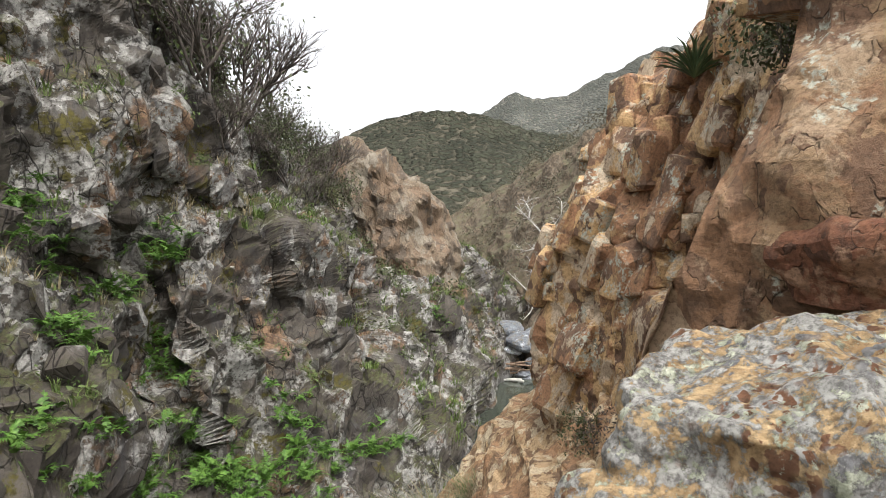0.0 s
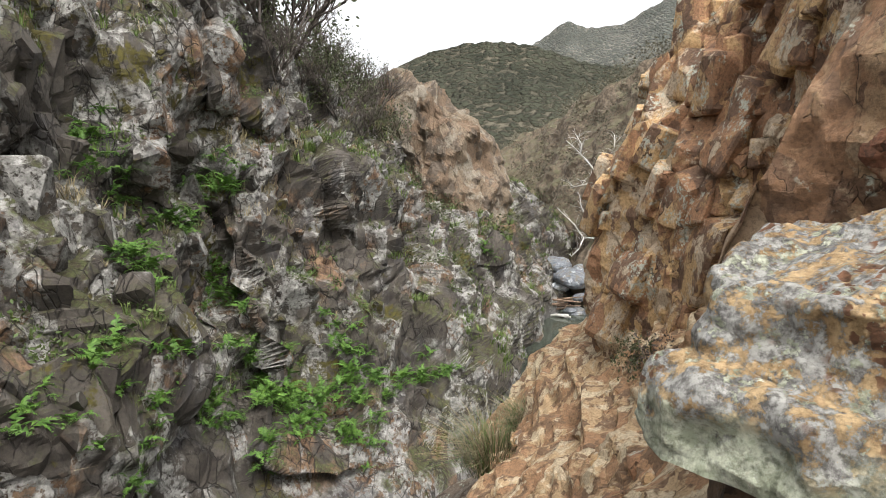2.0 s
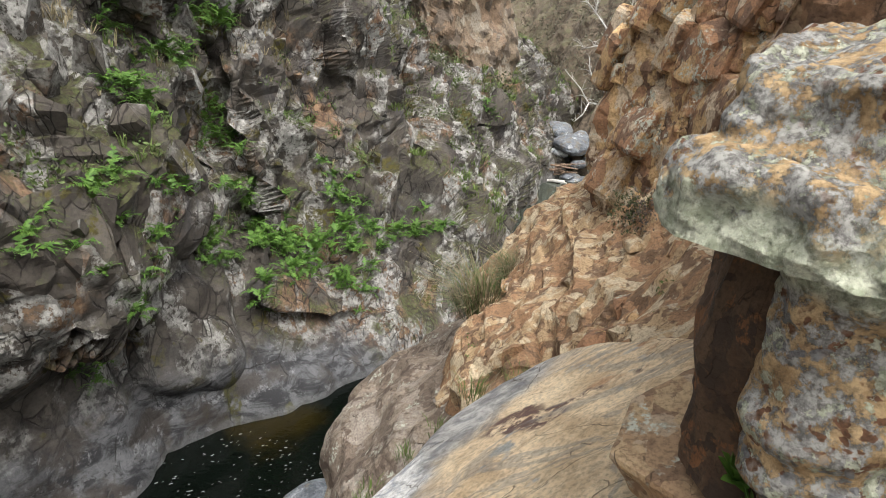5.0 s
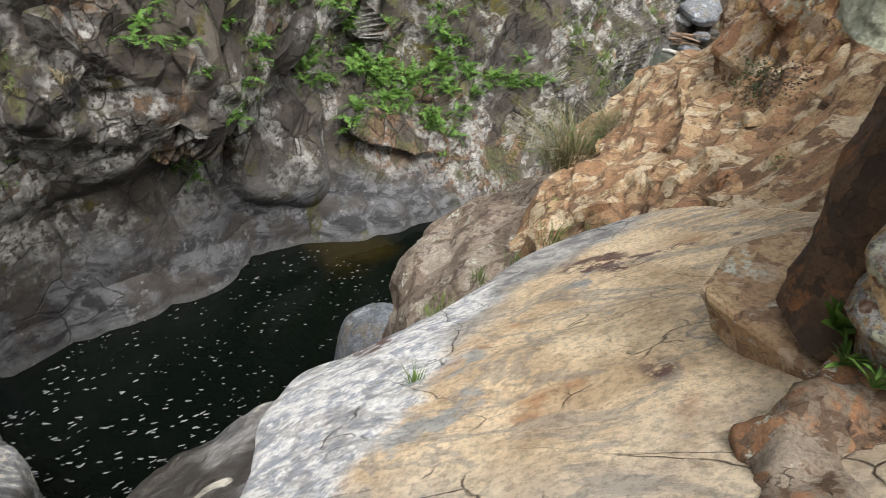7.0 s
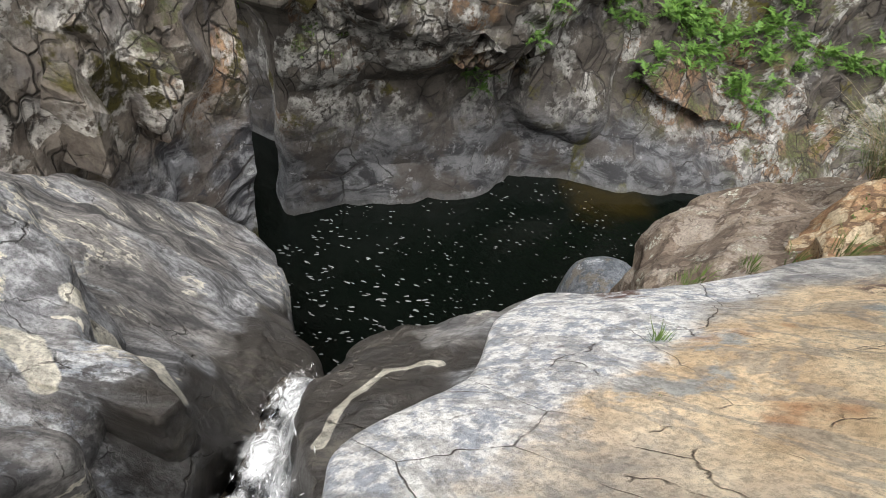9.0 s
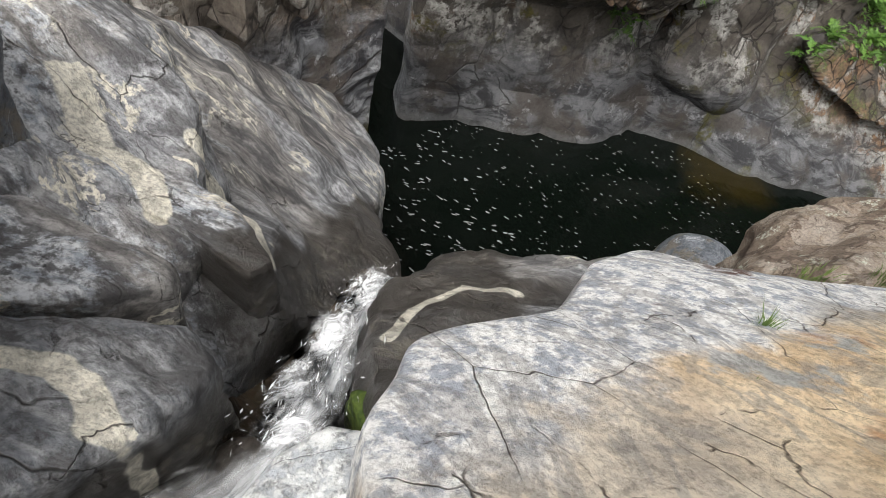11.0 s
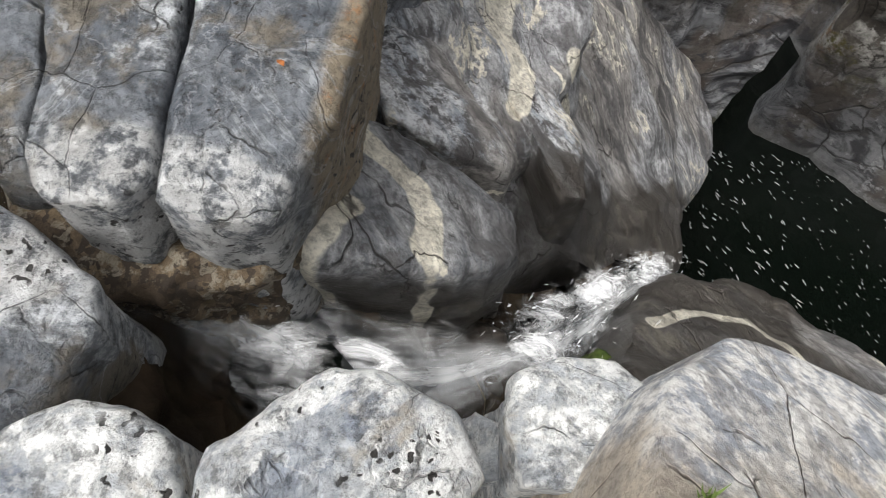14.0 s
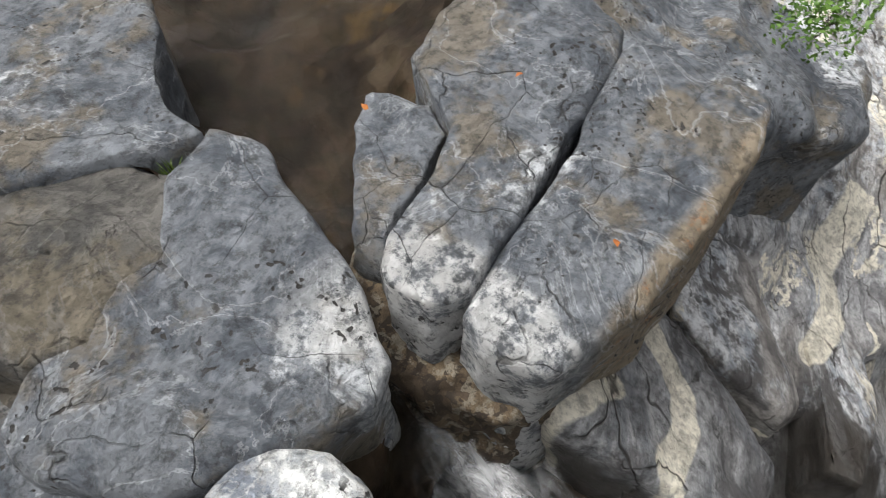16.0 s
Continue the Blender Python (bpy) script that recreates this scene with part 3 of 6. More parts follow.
def lichen_material():
    """Ochre rock under crusts: grey patches, pale green rosettes, rust-brown spots."""
    n = Nodes("lichened_rock")
    col = n.mix(n.ramp(n.noise(26, 8, 0.7), 0.38, 0.60), (0.34, 0.22, 0.11), (0.60, 0.43, 0.24))
    crust = n.ramp(n.noise(21, 11, 0.74), 0.47, 0.52)
    col = n.mix(crust, col, n.mix(n.ramp(n.noise(40, 8, 0.7), 0.38, 0.6), (0.20, 0.195, 0.185), (0.45, 0.44, 0.41)))
    spot = n.math("MULTIPLY", n.ramp(n.voronoi(40, co=n.warped(0.05, 18)), 0.42, 0.32), n.ramp(n.noise(6, 4), 0.46, 0.54))
    col = n.mix(spot, col, n.mix(n.noise(60, 5), (0.13, 0.06, 0.035), (0.25, 0.125, 0.065)))
    disc = n.math("MULTIPLY", n.ramp(n.voronoi(34, co=n.warped(0.04, 15, co=n.scaled((1, 1, 1), (40, 10, 20)))), 0.38, 0.31), n.ramp(n.noise(5, 3), 0.48, 0.55))
    col = n.mix(disc, col, (0.235, 0.235, 0.24))
    low = n.ramp(n.math("ADD", n.height(), n.math("MULTIPLY", n.noise(10, 6, 0.6), 0.16)), 9.20, 9.15)
    low = n.math("MULTIPLY", low, n.ramp(n.height(), 8.98, 9.01))
    green = n.math("MAXIMUM", n.math("MULTIPLY", n.ramp(n.noise(22, 9, 0.72), 0.56, 0.59), 0.9), n.math("MULTIPLY", low, n.ramp(n.noise(11, 8, 0.66), 0.38, 0.44)))
    col = n.mix(green, col, n.mix(n.ramp(n.noise(45, 7, 0.7), 0.4, 0.6), (0.40, 0.43, 0.31), (0.66, 0.68, 0.54)))
    grain = n.noise(80, 8, 0.75)
    col = n.mix(n.ramp(grain, 0.36, 0.55), n.mix(0.45, col, (0.04, 0.03, 0.02)), col)
    h = n.math("ADD", n.math("ADD", n.noise(16, 9, 0.72), n.math("MULTIPLY", grain, 0.25)), n.math("MULTIPLY", n.math("ADD", green, crust), 0.22))
    return n.done(col, 0.9, h, 0.9, 0.022)


M_LICHEN = lichen_material()


def water_material():
    n = Nodes("pool_water")
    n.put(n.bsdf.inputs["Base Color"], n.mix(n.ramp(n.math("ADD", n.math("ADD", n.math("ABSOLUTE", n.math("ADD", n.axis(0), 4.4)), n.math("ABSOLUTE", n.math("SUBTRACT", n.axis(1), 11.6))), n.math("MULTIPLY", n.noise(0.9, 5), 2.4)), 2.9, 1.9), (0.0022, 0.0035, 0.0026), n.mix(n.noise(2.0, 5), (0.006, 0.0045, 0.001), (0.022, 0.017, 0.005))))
    n.bsdf.inputs["Roughness"].default_value = 0.04
    n.bsdf.inputs["IOR"].default_value = 1.33
    b = n.add("ShaderNodeBump")
    b.inputs["Strength"].default_value, b.inputs["Distance"].default_value = 0.35, 0.03
    n.link(n.noise(3.2, 3, 0.5, 0.4, co=n.scaled((1, 1.8, 1), (0, 0, 35))), b.inputs["Height"])
    n.link(b.outputs[0], n.bsdf.inputs["Normal"])
    return n.mat


M_WATER = water_material()


def slope_material(name, rocky, grassy, soil):
    n = Nodes(name)
    mid, fine = n.noise(0.5, 7, 0.62), n.noise(3.5, 8, 0.7)
    rockc = n.mix(n.ramp(fine, 0.35, 0.65), tuple(0.35 * v for v in rocky), rocky)
    plants = n.mix(n.ramp(n.noise(1.4, 6, 0.65), 0.4, 0.62), soil, grassy)
    cover = n.ramp(n.math("ADD", n.math("MULTIPLY", n.facing_up(), 0.55), n.math("MULTIPLY", mid, 0.9)), 0.66, 0.86)
    col = n.mix(cover, rockc, plants)
    return n.done(col, 0.92, n.math("ADD", mid, n.math("MULTIPLY", fine, 0.5)), 0.8, 0.12)


M_SLOPE = slope_material("brushy_slope", (0.22, 0.172, 0.125), (0.095, 0.088, 0.048), (0.10, 0.08, 0.054))
M_GRAVEL = slope_material("gravel_bar", (0.30, 0.285, 0.265), (0.10, 0.10, 0.07), (0.20, 0.18, 0.15))
M_CRAG = patch_rock("tan_crag", ((0.215, 0.165, 0.115), (0.19, 0.13, 0.085), (0.115, 0.09, 0.068), (0.27, 0.235, 0.185)), 2.0, 0.0)


# cream and white bands of the worn rock, each from place to place in plan, with its width
BANDS = [(-1.15, -0.64, -1.12, -0.56, 0.042), (-1.12, -0.56, -1.06, -0.47, 0.042), (-1.06, -0.47, -0.98, -0.425, 0.042), (-0.98, -0.425, -0.84, -0.415, 0.042), (-0.73, -0.715, -0.80, -0.67, 0.06), (-0.80, -0.67, -0.90, -0.63, 0.05), (-3.01, -0.25, -2.59, -0.24, 0.09), (-2.59, -0.24, -2.43, -0.08, 0.08), (-2.43, -0.08, -2.13, -0.1, 0.07), (-2.66, 0.23, -2.47, 0.37, 0.07), (-2.47, 0.37, -2.08, 0.34, 0.07), (-1.16, 0.55, -1.33, 0.84, 0.03), (-1.33, 0.84, -1.39, 1.17, 0.03), (-1.39, 1.17, -1.22, 1.41, 0.03)]


def banded_material(name, pale, warm, tone=1.0):
    """Water-worn gneiss: grey and brown-grey grain drawn out down the slope, white marble above, cream veins; soaked and near black along the falls."""
    n = Nodes(name)
    bend = n.warped(0.16, 1.4)
    grain = n.along(-36, (0.32, 1.0, 1.0), bend)
    band, thin = n.noise(2.6, 8, 0.62, 0.3, co=grain), n.noise(13, 9, 0.7, 0.2, co=grain)
    fine, speck = n.noise(40, 10, 0.76), n.ramp(n.noise(16, 10, 0.74), 0.42, 0.54)
    col = n.mix(n.ramp(thin, 0.38, 0.62), (0.17 * tone, 0.171 * tone, 0.178 * tone), (0.48 * tone, 0.485 * tone, 0.495 * tone))
    col = n.mix(n.math("MULTIPLY", n.ramp(n.noise(0.9, 7, 0.64), 0.44, 0.56), 0.85), col, n.mix(n.ramp(thin, 0.36, 0.64), warm[0], warm[1]))
    col = n.mix(n.math("MULTIPLY", n.ramp(band, 0.47, 0.40), 0.85), col, n.mix(thin, (0.05, 0.048, 0.05), (0.13, 0.128, 0.13)))
    white = n.math("MULTIPLY", n.ramp(n.math("ADD", n.noise(1.8, 9, 0.7, 0.4, co=grain), n.math("MULTIPLY", n.axis(1), -0.16)), 0.50, 0.57), n.math("MULTIPLY", speck, pale))
    col = n.mix(white, col, n.mix(n.ramp(thin, 0.4, 0.6), (0.36, 0.39, 0.43), (0.72, 0.73, 0.735)))
    vein = n.ramp(n.math("ABSOLUTE", n.math("SUBTRACT", band, 0.56)), 0.022, 0.010)
    vein = n.math("MULTIPLY", vein, n.ramp(n.noise(1.1, 4), 0.42, 0.50))
    bent = n.warped(0.035, 5.0)
    marked = n.stroke(bent, *BANDS[0])
    for line in BANDS[1:]:
        marked = n.math("MAXIMUM", marked, n.stroke(bent, *line))
    vein = n.math("MAXIMUM", vein, marked)
    col = n.mix(vein, col, n.mix(n.ramp(n.noise(9, 9, 0.7), 0.38, 0.56), (0.50, 0.475, 0.40), (0.78, 0.74, 0.63)))
    crack = n.math("MAXIMUM", n.ramp(n.voronoi(1.7, "DISTANCE_TO_EDGE", co=n.warped(0.12, 4.0, grain)), 0.0, 0.009), n.ramp(n.noise(2.0, 5), 0.44, 0.54))
    crack = n.math("MINIMUM", crack, n.math("MAXIMUM", n.ramp(n.voronoi(6.0, "DISTANCE_TO_EDGE", co=n.warped(0.08, 9.0)), 0.0, 0.03), n.ramp(n.noise(3.6, 5), 0.36, 0.44)))
    col = n.mix(n.math("ADD", 0.15, n.math("MULTIPLY", crack, 0.85)), (0.03, 0.026, 0.022), col)
    col = n.mix(n.ramp(fine, 0.36, 0.56), n.mix(0.5, col, (0.02, 0.02, 0.02)), col)
    # the splash zone along the fall's line and round the basin, soaked and algae-dark
    x, y, z = n.axis(0), n.axis(1), n.axis(2)
    across = n.math("ADD", n.math("MULTIPLY", n.math("ADD", x, 1.55), 0.74), n.math("MULTIPLY", n.math("SUBTRACT", y, 0.65), 0.675))
    along = n.math("SUBTRACT", n.math("MULTIPLY", y, 0.74), n.math("MULTIPLY", x, 0.675))
    jag = n.noise(2.4, 7, 0.62)
    fall = n.math("MULTIPLY", n.ramp(n.math("ADD", n.math("ABSOLUTE", across), n.math("MULTIPLY", jag, 0.9)), 1.22, 1.05), n.math("MULTIPLY", n.ramp(along, 0.35, 0.65), n.ramp(y, -0.25, 0.05)))
    line = n.math("ADD", n.math("ADD", z, n.math("SUBTRACT", n.math("MULTIPLY", y, 0.5), n.math("MULTIPLY", x, 0.42))), n.math("MULTIPLY", n.noise(5, 7, 0.66), 0.2))
    basin = n.math("MULTIPLY", n.ramp(line, 7.84, 7.75), n.ramp(x, -1.34, -1.2))
    wet = n.math("MAXIMUM", fall, basin)
    col = n.mix(n.math("MULTIPLY", wet, n.math("SUBTRACT", 1.0, n.math("MULTIPLY", marked, 0.8))), col, n.mix(0.86, col, (0.03, 0.024, 0.018)))
    h = n.math("ADD", n.math("MULTIPLY", n.noise(6, 9, 0.7, co=grain), 1.0), n.math("ADD", n.math("MULTIPLY", crack, 0.35), n.math("ADD", n.math("MULTIPLY", thin, 0.4), n.math("MULTIPLY", fine, 0.3))))
    return n.done(col, n.math("SUBTRACT", 0.7, n.math("MULTIPLY", wet, 0.42)), h, 1.0, 0.045)


M_BAND = banded_material("banded_gneiss", 1.0, ((0.165, 0.153, 0.142), (0.36, 0.34, 0.318)))
M_CRESCENT = banded_material("dark_banded_gneiss", 0.3, ((0.075, 0.078, 0.086), (0.25, 0.257, 0.27)), 0.62)


def wet_bed_material():
    """Soaked brown stream bed with pebbles and dark algae."""
    n = Nodes("wet_stream_bed")
    peb = n.voronoi(16, "F1", co=n.warped(0.05, 5), out="Color")
    col = n.mix(n.ramp(n.noise(4, 6), 0.35, 0.65), (0.018, 0.014, 0.010), (0.065, 0.048, 0.032))
    col = n.mix(0.3, col, n.mix(0.9, peb, (0.05, 0.04, 0.03)), "SOFT_LIGHT")
    col = n.mix(n.ramp(n.noise(2.5, 5), 0.58, 0.7), col, (0.07, 0.045, 0.018))
    h = n.math("ADD", n.noise(9, 6), n.voronoi(14))
    return n.done(col, 0.6, h, 0.5, 0.03, 0.04)


M_BED = wet_bed_material()


def plain_water():
    n = Nodes("far_pool_water")
    n.put(n.bsdf.inputs["Base Color"], n.mix(n.noise(0.5, 4), (0.035, 0.042, 0.033), (0.07, 0.078, 0.062)))
    n.bsdf.inputs["Roughness"].default_value = 0.08
    n.bsdf.inputs["IOR"].default_value = 1.33
    b = n.add("ShaderNodeBump")
    b.inputs["Strength"].default_value, b.inputs["Distance"].default_value = 0.3, 0.03
    n.link(n.noise(4, 3), b.inputs["Height"])
    n.link(b.outputs[0], n.bsdf.inputs["Normal"])
    return n.mat


def stream_material():
    """Clear shallow water over the bed, drawn out in smooth streaks along the current."""
    n = Nodes("stream_water")
    uv = n.add("ShaderNodeTexCoord").outputs["UV"]
    n.put(n.bsdf.inputs["Base Color"], (0.014, 0.011, 0.008))
    n.bsdf.inputs["Roughness"].default_value = 0.08
    n.bsdf.inputs["IOR"].default_value = 1.33
    streak = n.noise(5, 5, 0.6, 0.5, co=n.scaled((3.5, 0.8, 1), (0, 0, 0), uv))
    n.put(n.bsdf.inputs["Alpha"], n.math("ADD", 0.22, n.math("MULTIPLY", n.ramp(streak, 0.45, 0.75), 0.3)))
    b = n.add("ShaderNodeBump")
    b.inputs["Strength"].default_value, b.inputs["Distance"].default_value = 0.35, 0.02
    n.link(streak, b.inputs["Height"])
    n.link(b.outputs[0], n.bsdf.inputs["Normal"])
    return n.mat


def foam_material(name, cover):
    """White water drawn out in long threads along the current, thin at its borders."""
    n = Nodes(name)
    uv = n.add("ShaderNodeTexCoord").outputs["UV"]
    threads = n.noise(4, 5, 0.6, 0.35, co=n.scaled((3.2, 0.5, 1), (0, 0, 0), uv))
    clots = n.noise(3, 4, 0.6, 0.5, co=n.scaled((1.2, 1.5, 1), (0, 0, 0), uv))
    sep = n.add("ShaderNodeSeparateXYZ")
    n.link(uv, sep.inputs[0])
    edge = n.math("ABSOLUTE", n.math("SUBTRACT", n.math("MULTIPLY", sep.outputs[0], 2.0), 1.0))
    body = n.math("SUBTRACT", n.math("ADD", n.math("MULTIPLY", threads, 0.55), n.math("MULTIPLY", clots, 0.45)), n.math("MULTIPLY", n.math("POWER", edge, 1.2), 0.30))
    n.put(n.bsdf.inputs["Base Color"], n.mix(n.ramp(threads, 0.35, 0.65), (0.62, 0.65, 0.68), (0.86, 0.87, 0.88)))
    n.bsdf.inputs["Roughness"].default_value = 0.6
    n.put(n.bsdf.inputs["Alpha"], n.math("MULTIPLY", n.ramp(body, 0.26, 0.60), cover))
    up = n.add("ShaderNodeCombineXYZ")
    up.inputs[0].default_value, up.inputs[1].default_value, up.inputs[2].default_value = 0.25, -0.1, 0.96
    n.link(up.outputs[0], n.bsdf.inputs["Normal"])
    return n.mat


def splash_material():
    """Froth thrown up where the water breaks: dense at the heart, loose at the rim."""
    n = Nodes("splash_froth")
    sep = n.add("ShaderNodeSeparateXYZ")
    n.link(n.add("ShaderNodeTexCoord").outputs["UV"], sep.inputs[0])
    froth = n.noise(9, 8, 0.66, 1.2, co=n.scaled((1.6, 0.7, 1.0), (0, 0, 20)))
    body = n.math("SUBTRACT", froth, n.math("MULTIPLY", n.math("POWER", sep.outputs[0], 1.6), 0.34))
    n.put(n.bsdf.inputs["Base Color"], n.mix(n.ramp(froth, 0.35, 0.6), (0.66, 0.68, 0.70), (0.92, 0.93, 0.94)))
    n.bsdf.inputs["Roughness"].default_value = 0.7
    n.put(n.bsdf.inputs["Alpha"], n.math("MULTIPLY", n.ramp(body, 0.32, 0.66), 0.6))
    up = n.add("ShaderNodeCombineXYZ")
    up.inputs[0].default_value, up.inputs[1].default_value, up.inputs[2].default_value = 0.25, -0.1, 0.96
    n.link(up.outputs[0], n.bsdf.inputs["Normal"])
    return n.mat


M_SPLASH = splash_material()
M_FARPOOL = plain_water()
M_STREAM, M_FOAM, M_THIN = stream_material(), foam_material("white_water", 0.36), foam_material("thin_white_water", 0.22)


def fleck_material():
    n = Nodes("foam_fleck")
    return n.done(n.mix(n.noise(30, 4), (0.10, 0.105, 0.105), (0.25, 0.25, 0.25)), 0.8)


M_FLECK = fleck_material()


def thing(name, me, label="", category="", group="", kind=""):
    return tagged(new(name, me), label, category, group, kind)


# ---- large structure ----
# The far wall of the gorge, from the slot beside the pool on downstream.
WALL_AZ = [-62, -57.5, -56.6, -50, -44, -36, -29, -24, -18, -13, -8, -3, 1, 4, 8]
WALL_Z = [Z0 - 13, Z0 - 9.5, Z0 - 7.5, Z0 - 4.5, Z0 - 1.0, Z0 + 2.5, Z0 + 6.0, Z0 + 12]
WALL_R = [
    [13, 11.7, 9.6, 10, 10.1, 10.9, 11.7, 12.3, 12.4, 13.3, 14.2, 15.8, 19.6, 31, 40],
    [13.2, 11.9, 9.8, 10.1, 10.3, 11.1, 12, 12.5, 12.7, 13.6, 14.6, 16.4, 20.2, 32.5, 42],
    [13.3, 12, 10, 10.2, 10.5, 11.6, 12.8, 13.6, 14.6, 16, 16.5, 19, 23.5, 36, 47],
    [13.7, 12.4, 10.2, 10.1, 10.4, 12.2, 14.2, 15.6, 17, 18.6, 21, 26, 33, 45, 56],
    [14.5, 13.2, 10.8, 10.9, 11.4, 13.4, 15.8, 17.2, 18.8, 20.6, 30, 40, 52, 60, 70],
    [15.5, 14.2, 11.8, 12, 12.8, 14.8, 17, 18.4, 21, 34, 44, 54, 64, 72, 80],
    [16.7, 15.4, 13.2, 13.5, 14.2, 16.4, 18.4, 20.5, 33, 44, 54, 64, 74, 84, 92],
    [18.5, 17.2, 15, 15.5, 16.5, 19, 22, 30, 46, 58, 68, 78, 88, 98, 110],
]
def under_skyline(g, azs, elevations):
    """Let the ground fall away behind a crest line, given as bearings and slopes up from the ledge."""
    r = np.hypot(g[..., 0], g[..., 1])
    az = np.degrees(np.arctan2(g[..., 0], g[..., 1]))
    crest = np.interp(az, azs, elevations) + 0.5 * value_noise(np.stack([az * 1.1, 0 * az, 0 * az], -1).reshape(-1, 3), 7).reshape(az.shape)
    cap = Z0 + r * np.tan(np.radians(crest))
    g[..., 2] = np.where(g[..., 2] > cap, cap - 0.12 * (g[..., 2] - cap), g[..., 2])
    return g


def jut(g, az, el, half_az, half_el, depth, turn=0.0):
    """Let a part of a cliff stand out (or fall back) by depth, round a bearing and an angle up from the ledge."""
    r = np.hypot(g[..., 0], g[..., 1])
    a = np.degrees(np.arctan2(g[..., 0], g[..., 1])) - az
    e = np.degrees(np.arctan2(g[..., 2] - Z0, r)) - el
    c, s = math.cos(radians(turn)), math.sin(radians(turn))
    u, v = (a * c + e * s) / half_az, (e * c - a * s) / half_el
    k = np.clip(1.35 - (np.abs(u) ** 4 + np.abs(v) ** 4) ** 0.25, 0, 0.5) / 0.5
    g[..., :2] *= (1 - depth * (k * k * (3 - 2 * k)) / r)[..., None]
    return g


g = cliff_grid(WALL_AZ, WALL_Z, WALL_R, 0, 480, [(-62, -56, 90), (-56, 8, 760)])
for spot in ((-11.5, -3.5, 2.6, 4.6, 1.3, 12), (-19, -13, 3.6, 7.0, 0.5, 10), (-31, 2, 5.0, 4.0, 0.7, 8), (-27, -5.5, 4.0, 2.2, -0.5, 12), (-20.5, 4.5, 4.2, 2.4, 0.6, -25), (-2.4, -7.0, 1.4, 3.2, 1.1, 4), (-33.5, -13.5, 3.2, 4.5, 0.8, 0), (-0.5, -17.0, 2.4, 3.4, 1.2, 10), (-17, -25, 5.0, 3.0, 0.7, -8), (-29, -29, 4.0, 4.0, 0.5, 0), (-8.6, -10, 1.2, 6, -0.7, 10), (-23.4, -13, 0.9, 7, -0.6, 14), (-36, -24, 4.0, 3.0, 1.0, 0)):
    g = jut(g, *spot)
upper = np.clip((g[..., 2] - 2.7 + 2.8 * np.clip((g[..., 1] - 11) / 6, 0, 1)) / 1.8, 0.05, 1)
g = billow(g, 2.2, 0.45, 41, (1, 1, 0.7), 1.15 - upper, 1)
g = rough(g, [(3.0, 0.75, (1.2, 1, 0.6), (24, 16, 0), 11), (1.15, 0.42, (1.2, 1, 0.8), (26, 10, 20), 23), (0.46, 0.13, (1, 1, 0.85), (20, 15, 10), 29)], [(7.0, 0.5, 2, 31)], -1, upper)
g = under_skyline(g, [-60, -30, -24.7, -20, -16, -12, -9.3, -7, -4, -1.2, 0.4, 4.5, 8], [40, 26, 17, 9.4, 6.4, 3.6, 2.2, 0.9, -0.4, -1.6, -2.6, -5.0, -7.5])
WALL = g
canyon_wall = thing("cliff_far_wall", grid_mesh("cliff_far_wall", g, M_CLIFF, smooth=False), "steep fractured grey gorge wall with lichen and rust patches", "cliff", kind="structure")

# The wall on the near side of the slot, round to the stream.
LEFT_AZ = [-135, -118, -104, -92, -82, -74, -67, -61.5]
LEFT_Z = [Z0 - 10.5, Z0 - 7.5, Z0 - 5.0, Z0 - 3.0, Z0, Z0 + 4]
LEFT_R = [
    [3.0, 3.2, 3.4, 3.8, 5.0, 6.0, 7.0, 7.4],
    [3.4, 3.6, 3.9, 4.4, 5.6, 6.6, 7.3, 7.6],
    [4.0, 4.2, 4.6, 5.2, 5.9, 6.6, 7.3, 7.8],
    [4.8, 4.8, 5.2, 5.6, 6.0, 6.7, 7.6, 8.4],
    [6.2, 6.2, 6.4, 6.6, 7.0, 7.6, 8.6, 9.6],
    [8.0, 8.0, 8.2, 8.4, 8.8, 9.4, 10.4, 11.4],
]
g = cliff_grid(LEFT_AZ, LEFT_Z, LEFT_R, 320, 240)
g = rough(g, [(1.5, 0.22, (1.3, 1.3, 0.6), (15, 30, 40), 51), (0.5, 0.08, (1, 1, 0.7), (30, -15, 20), 53)], [(3.0, 0.2, 2, 57), (0.25, 0.015, 3, 59)], -1)
NEAR = g
left_wall = thing("cliff_near_wall", grid_mesh("cliff_near_wall", g, M_NEARWALL, smooth=False), "grey smooth-worn gorge wall beside the pool", "cliff", kind="structure")

# The orange cliff beside the ledge.
RIGHT_AZ = [11, 13, 16, 20, 24, 28, 33, 42, 55, 75, 110]
RIGHT_Z = [Z0 - 3.2, Z0 - 1.8, Z0 - 0.8, Z0, Z0 + 0.6, Z0 + 1.2, Z0 + 2.6]
RIGHT_R = [
    [6.6, 5.0, 4.5, 4.1, 3.6, 3.0, 2.4, 1.9, 1.5, 1.3, 1.2],
    [6.9, 5.1, 4.8, 4.4, 3.9, 3.2, 2.6, 2.0, 1.6, 1.4, 1.3],
    [7.2, 5.2, 4.9, 4.6, 4.1, 3.4, 2.6, 2.0, 1.6, 1.4, 1.3],
    [7.6, 5.5, 5.0, 4.7, 4.3, 3.5, 2.6, 2.0, 1.6, 1.4, 1.3],
    [8.2, 6.4, 5.4, 4.9, 4.4, 3.7, 2.8, 2.1, 1.7, 1.5, 1.4],
    [9.4, 7.6, 6.2, 5.4, 4.7, 3.9, 3.0, 2.2, 1.8, 1.6, 1.5],
    [11, 9.4, 8.0, 7.0, 6.0, 4.8, 3.6, 2.6, 2.1, 1.9, 1.8],
]
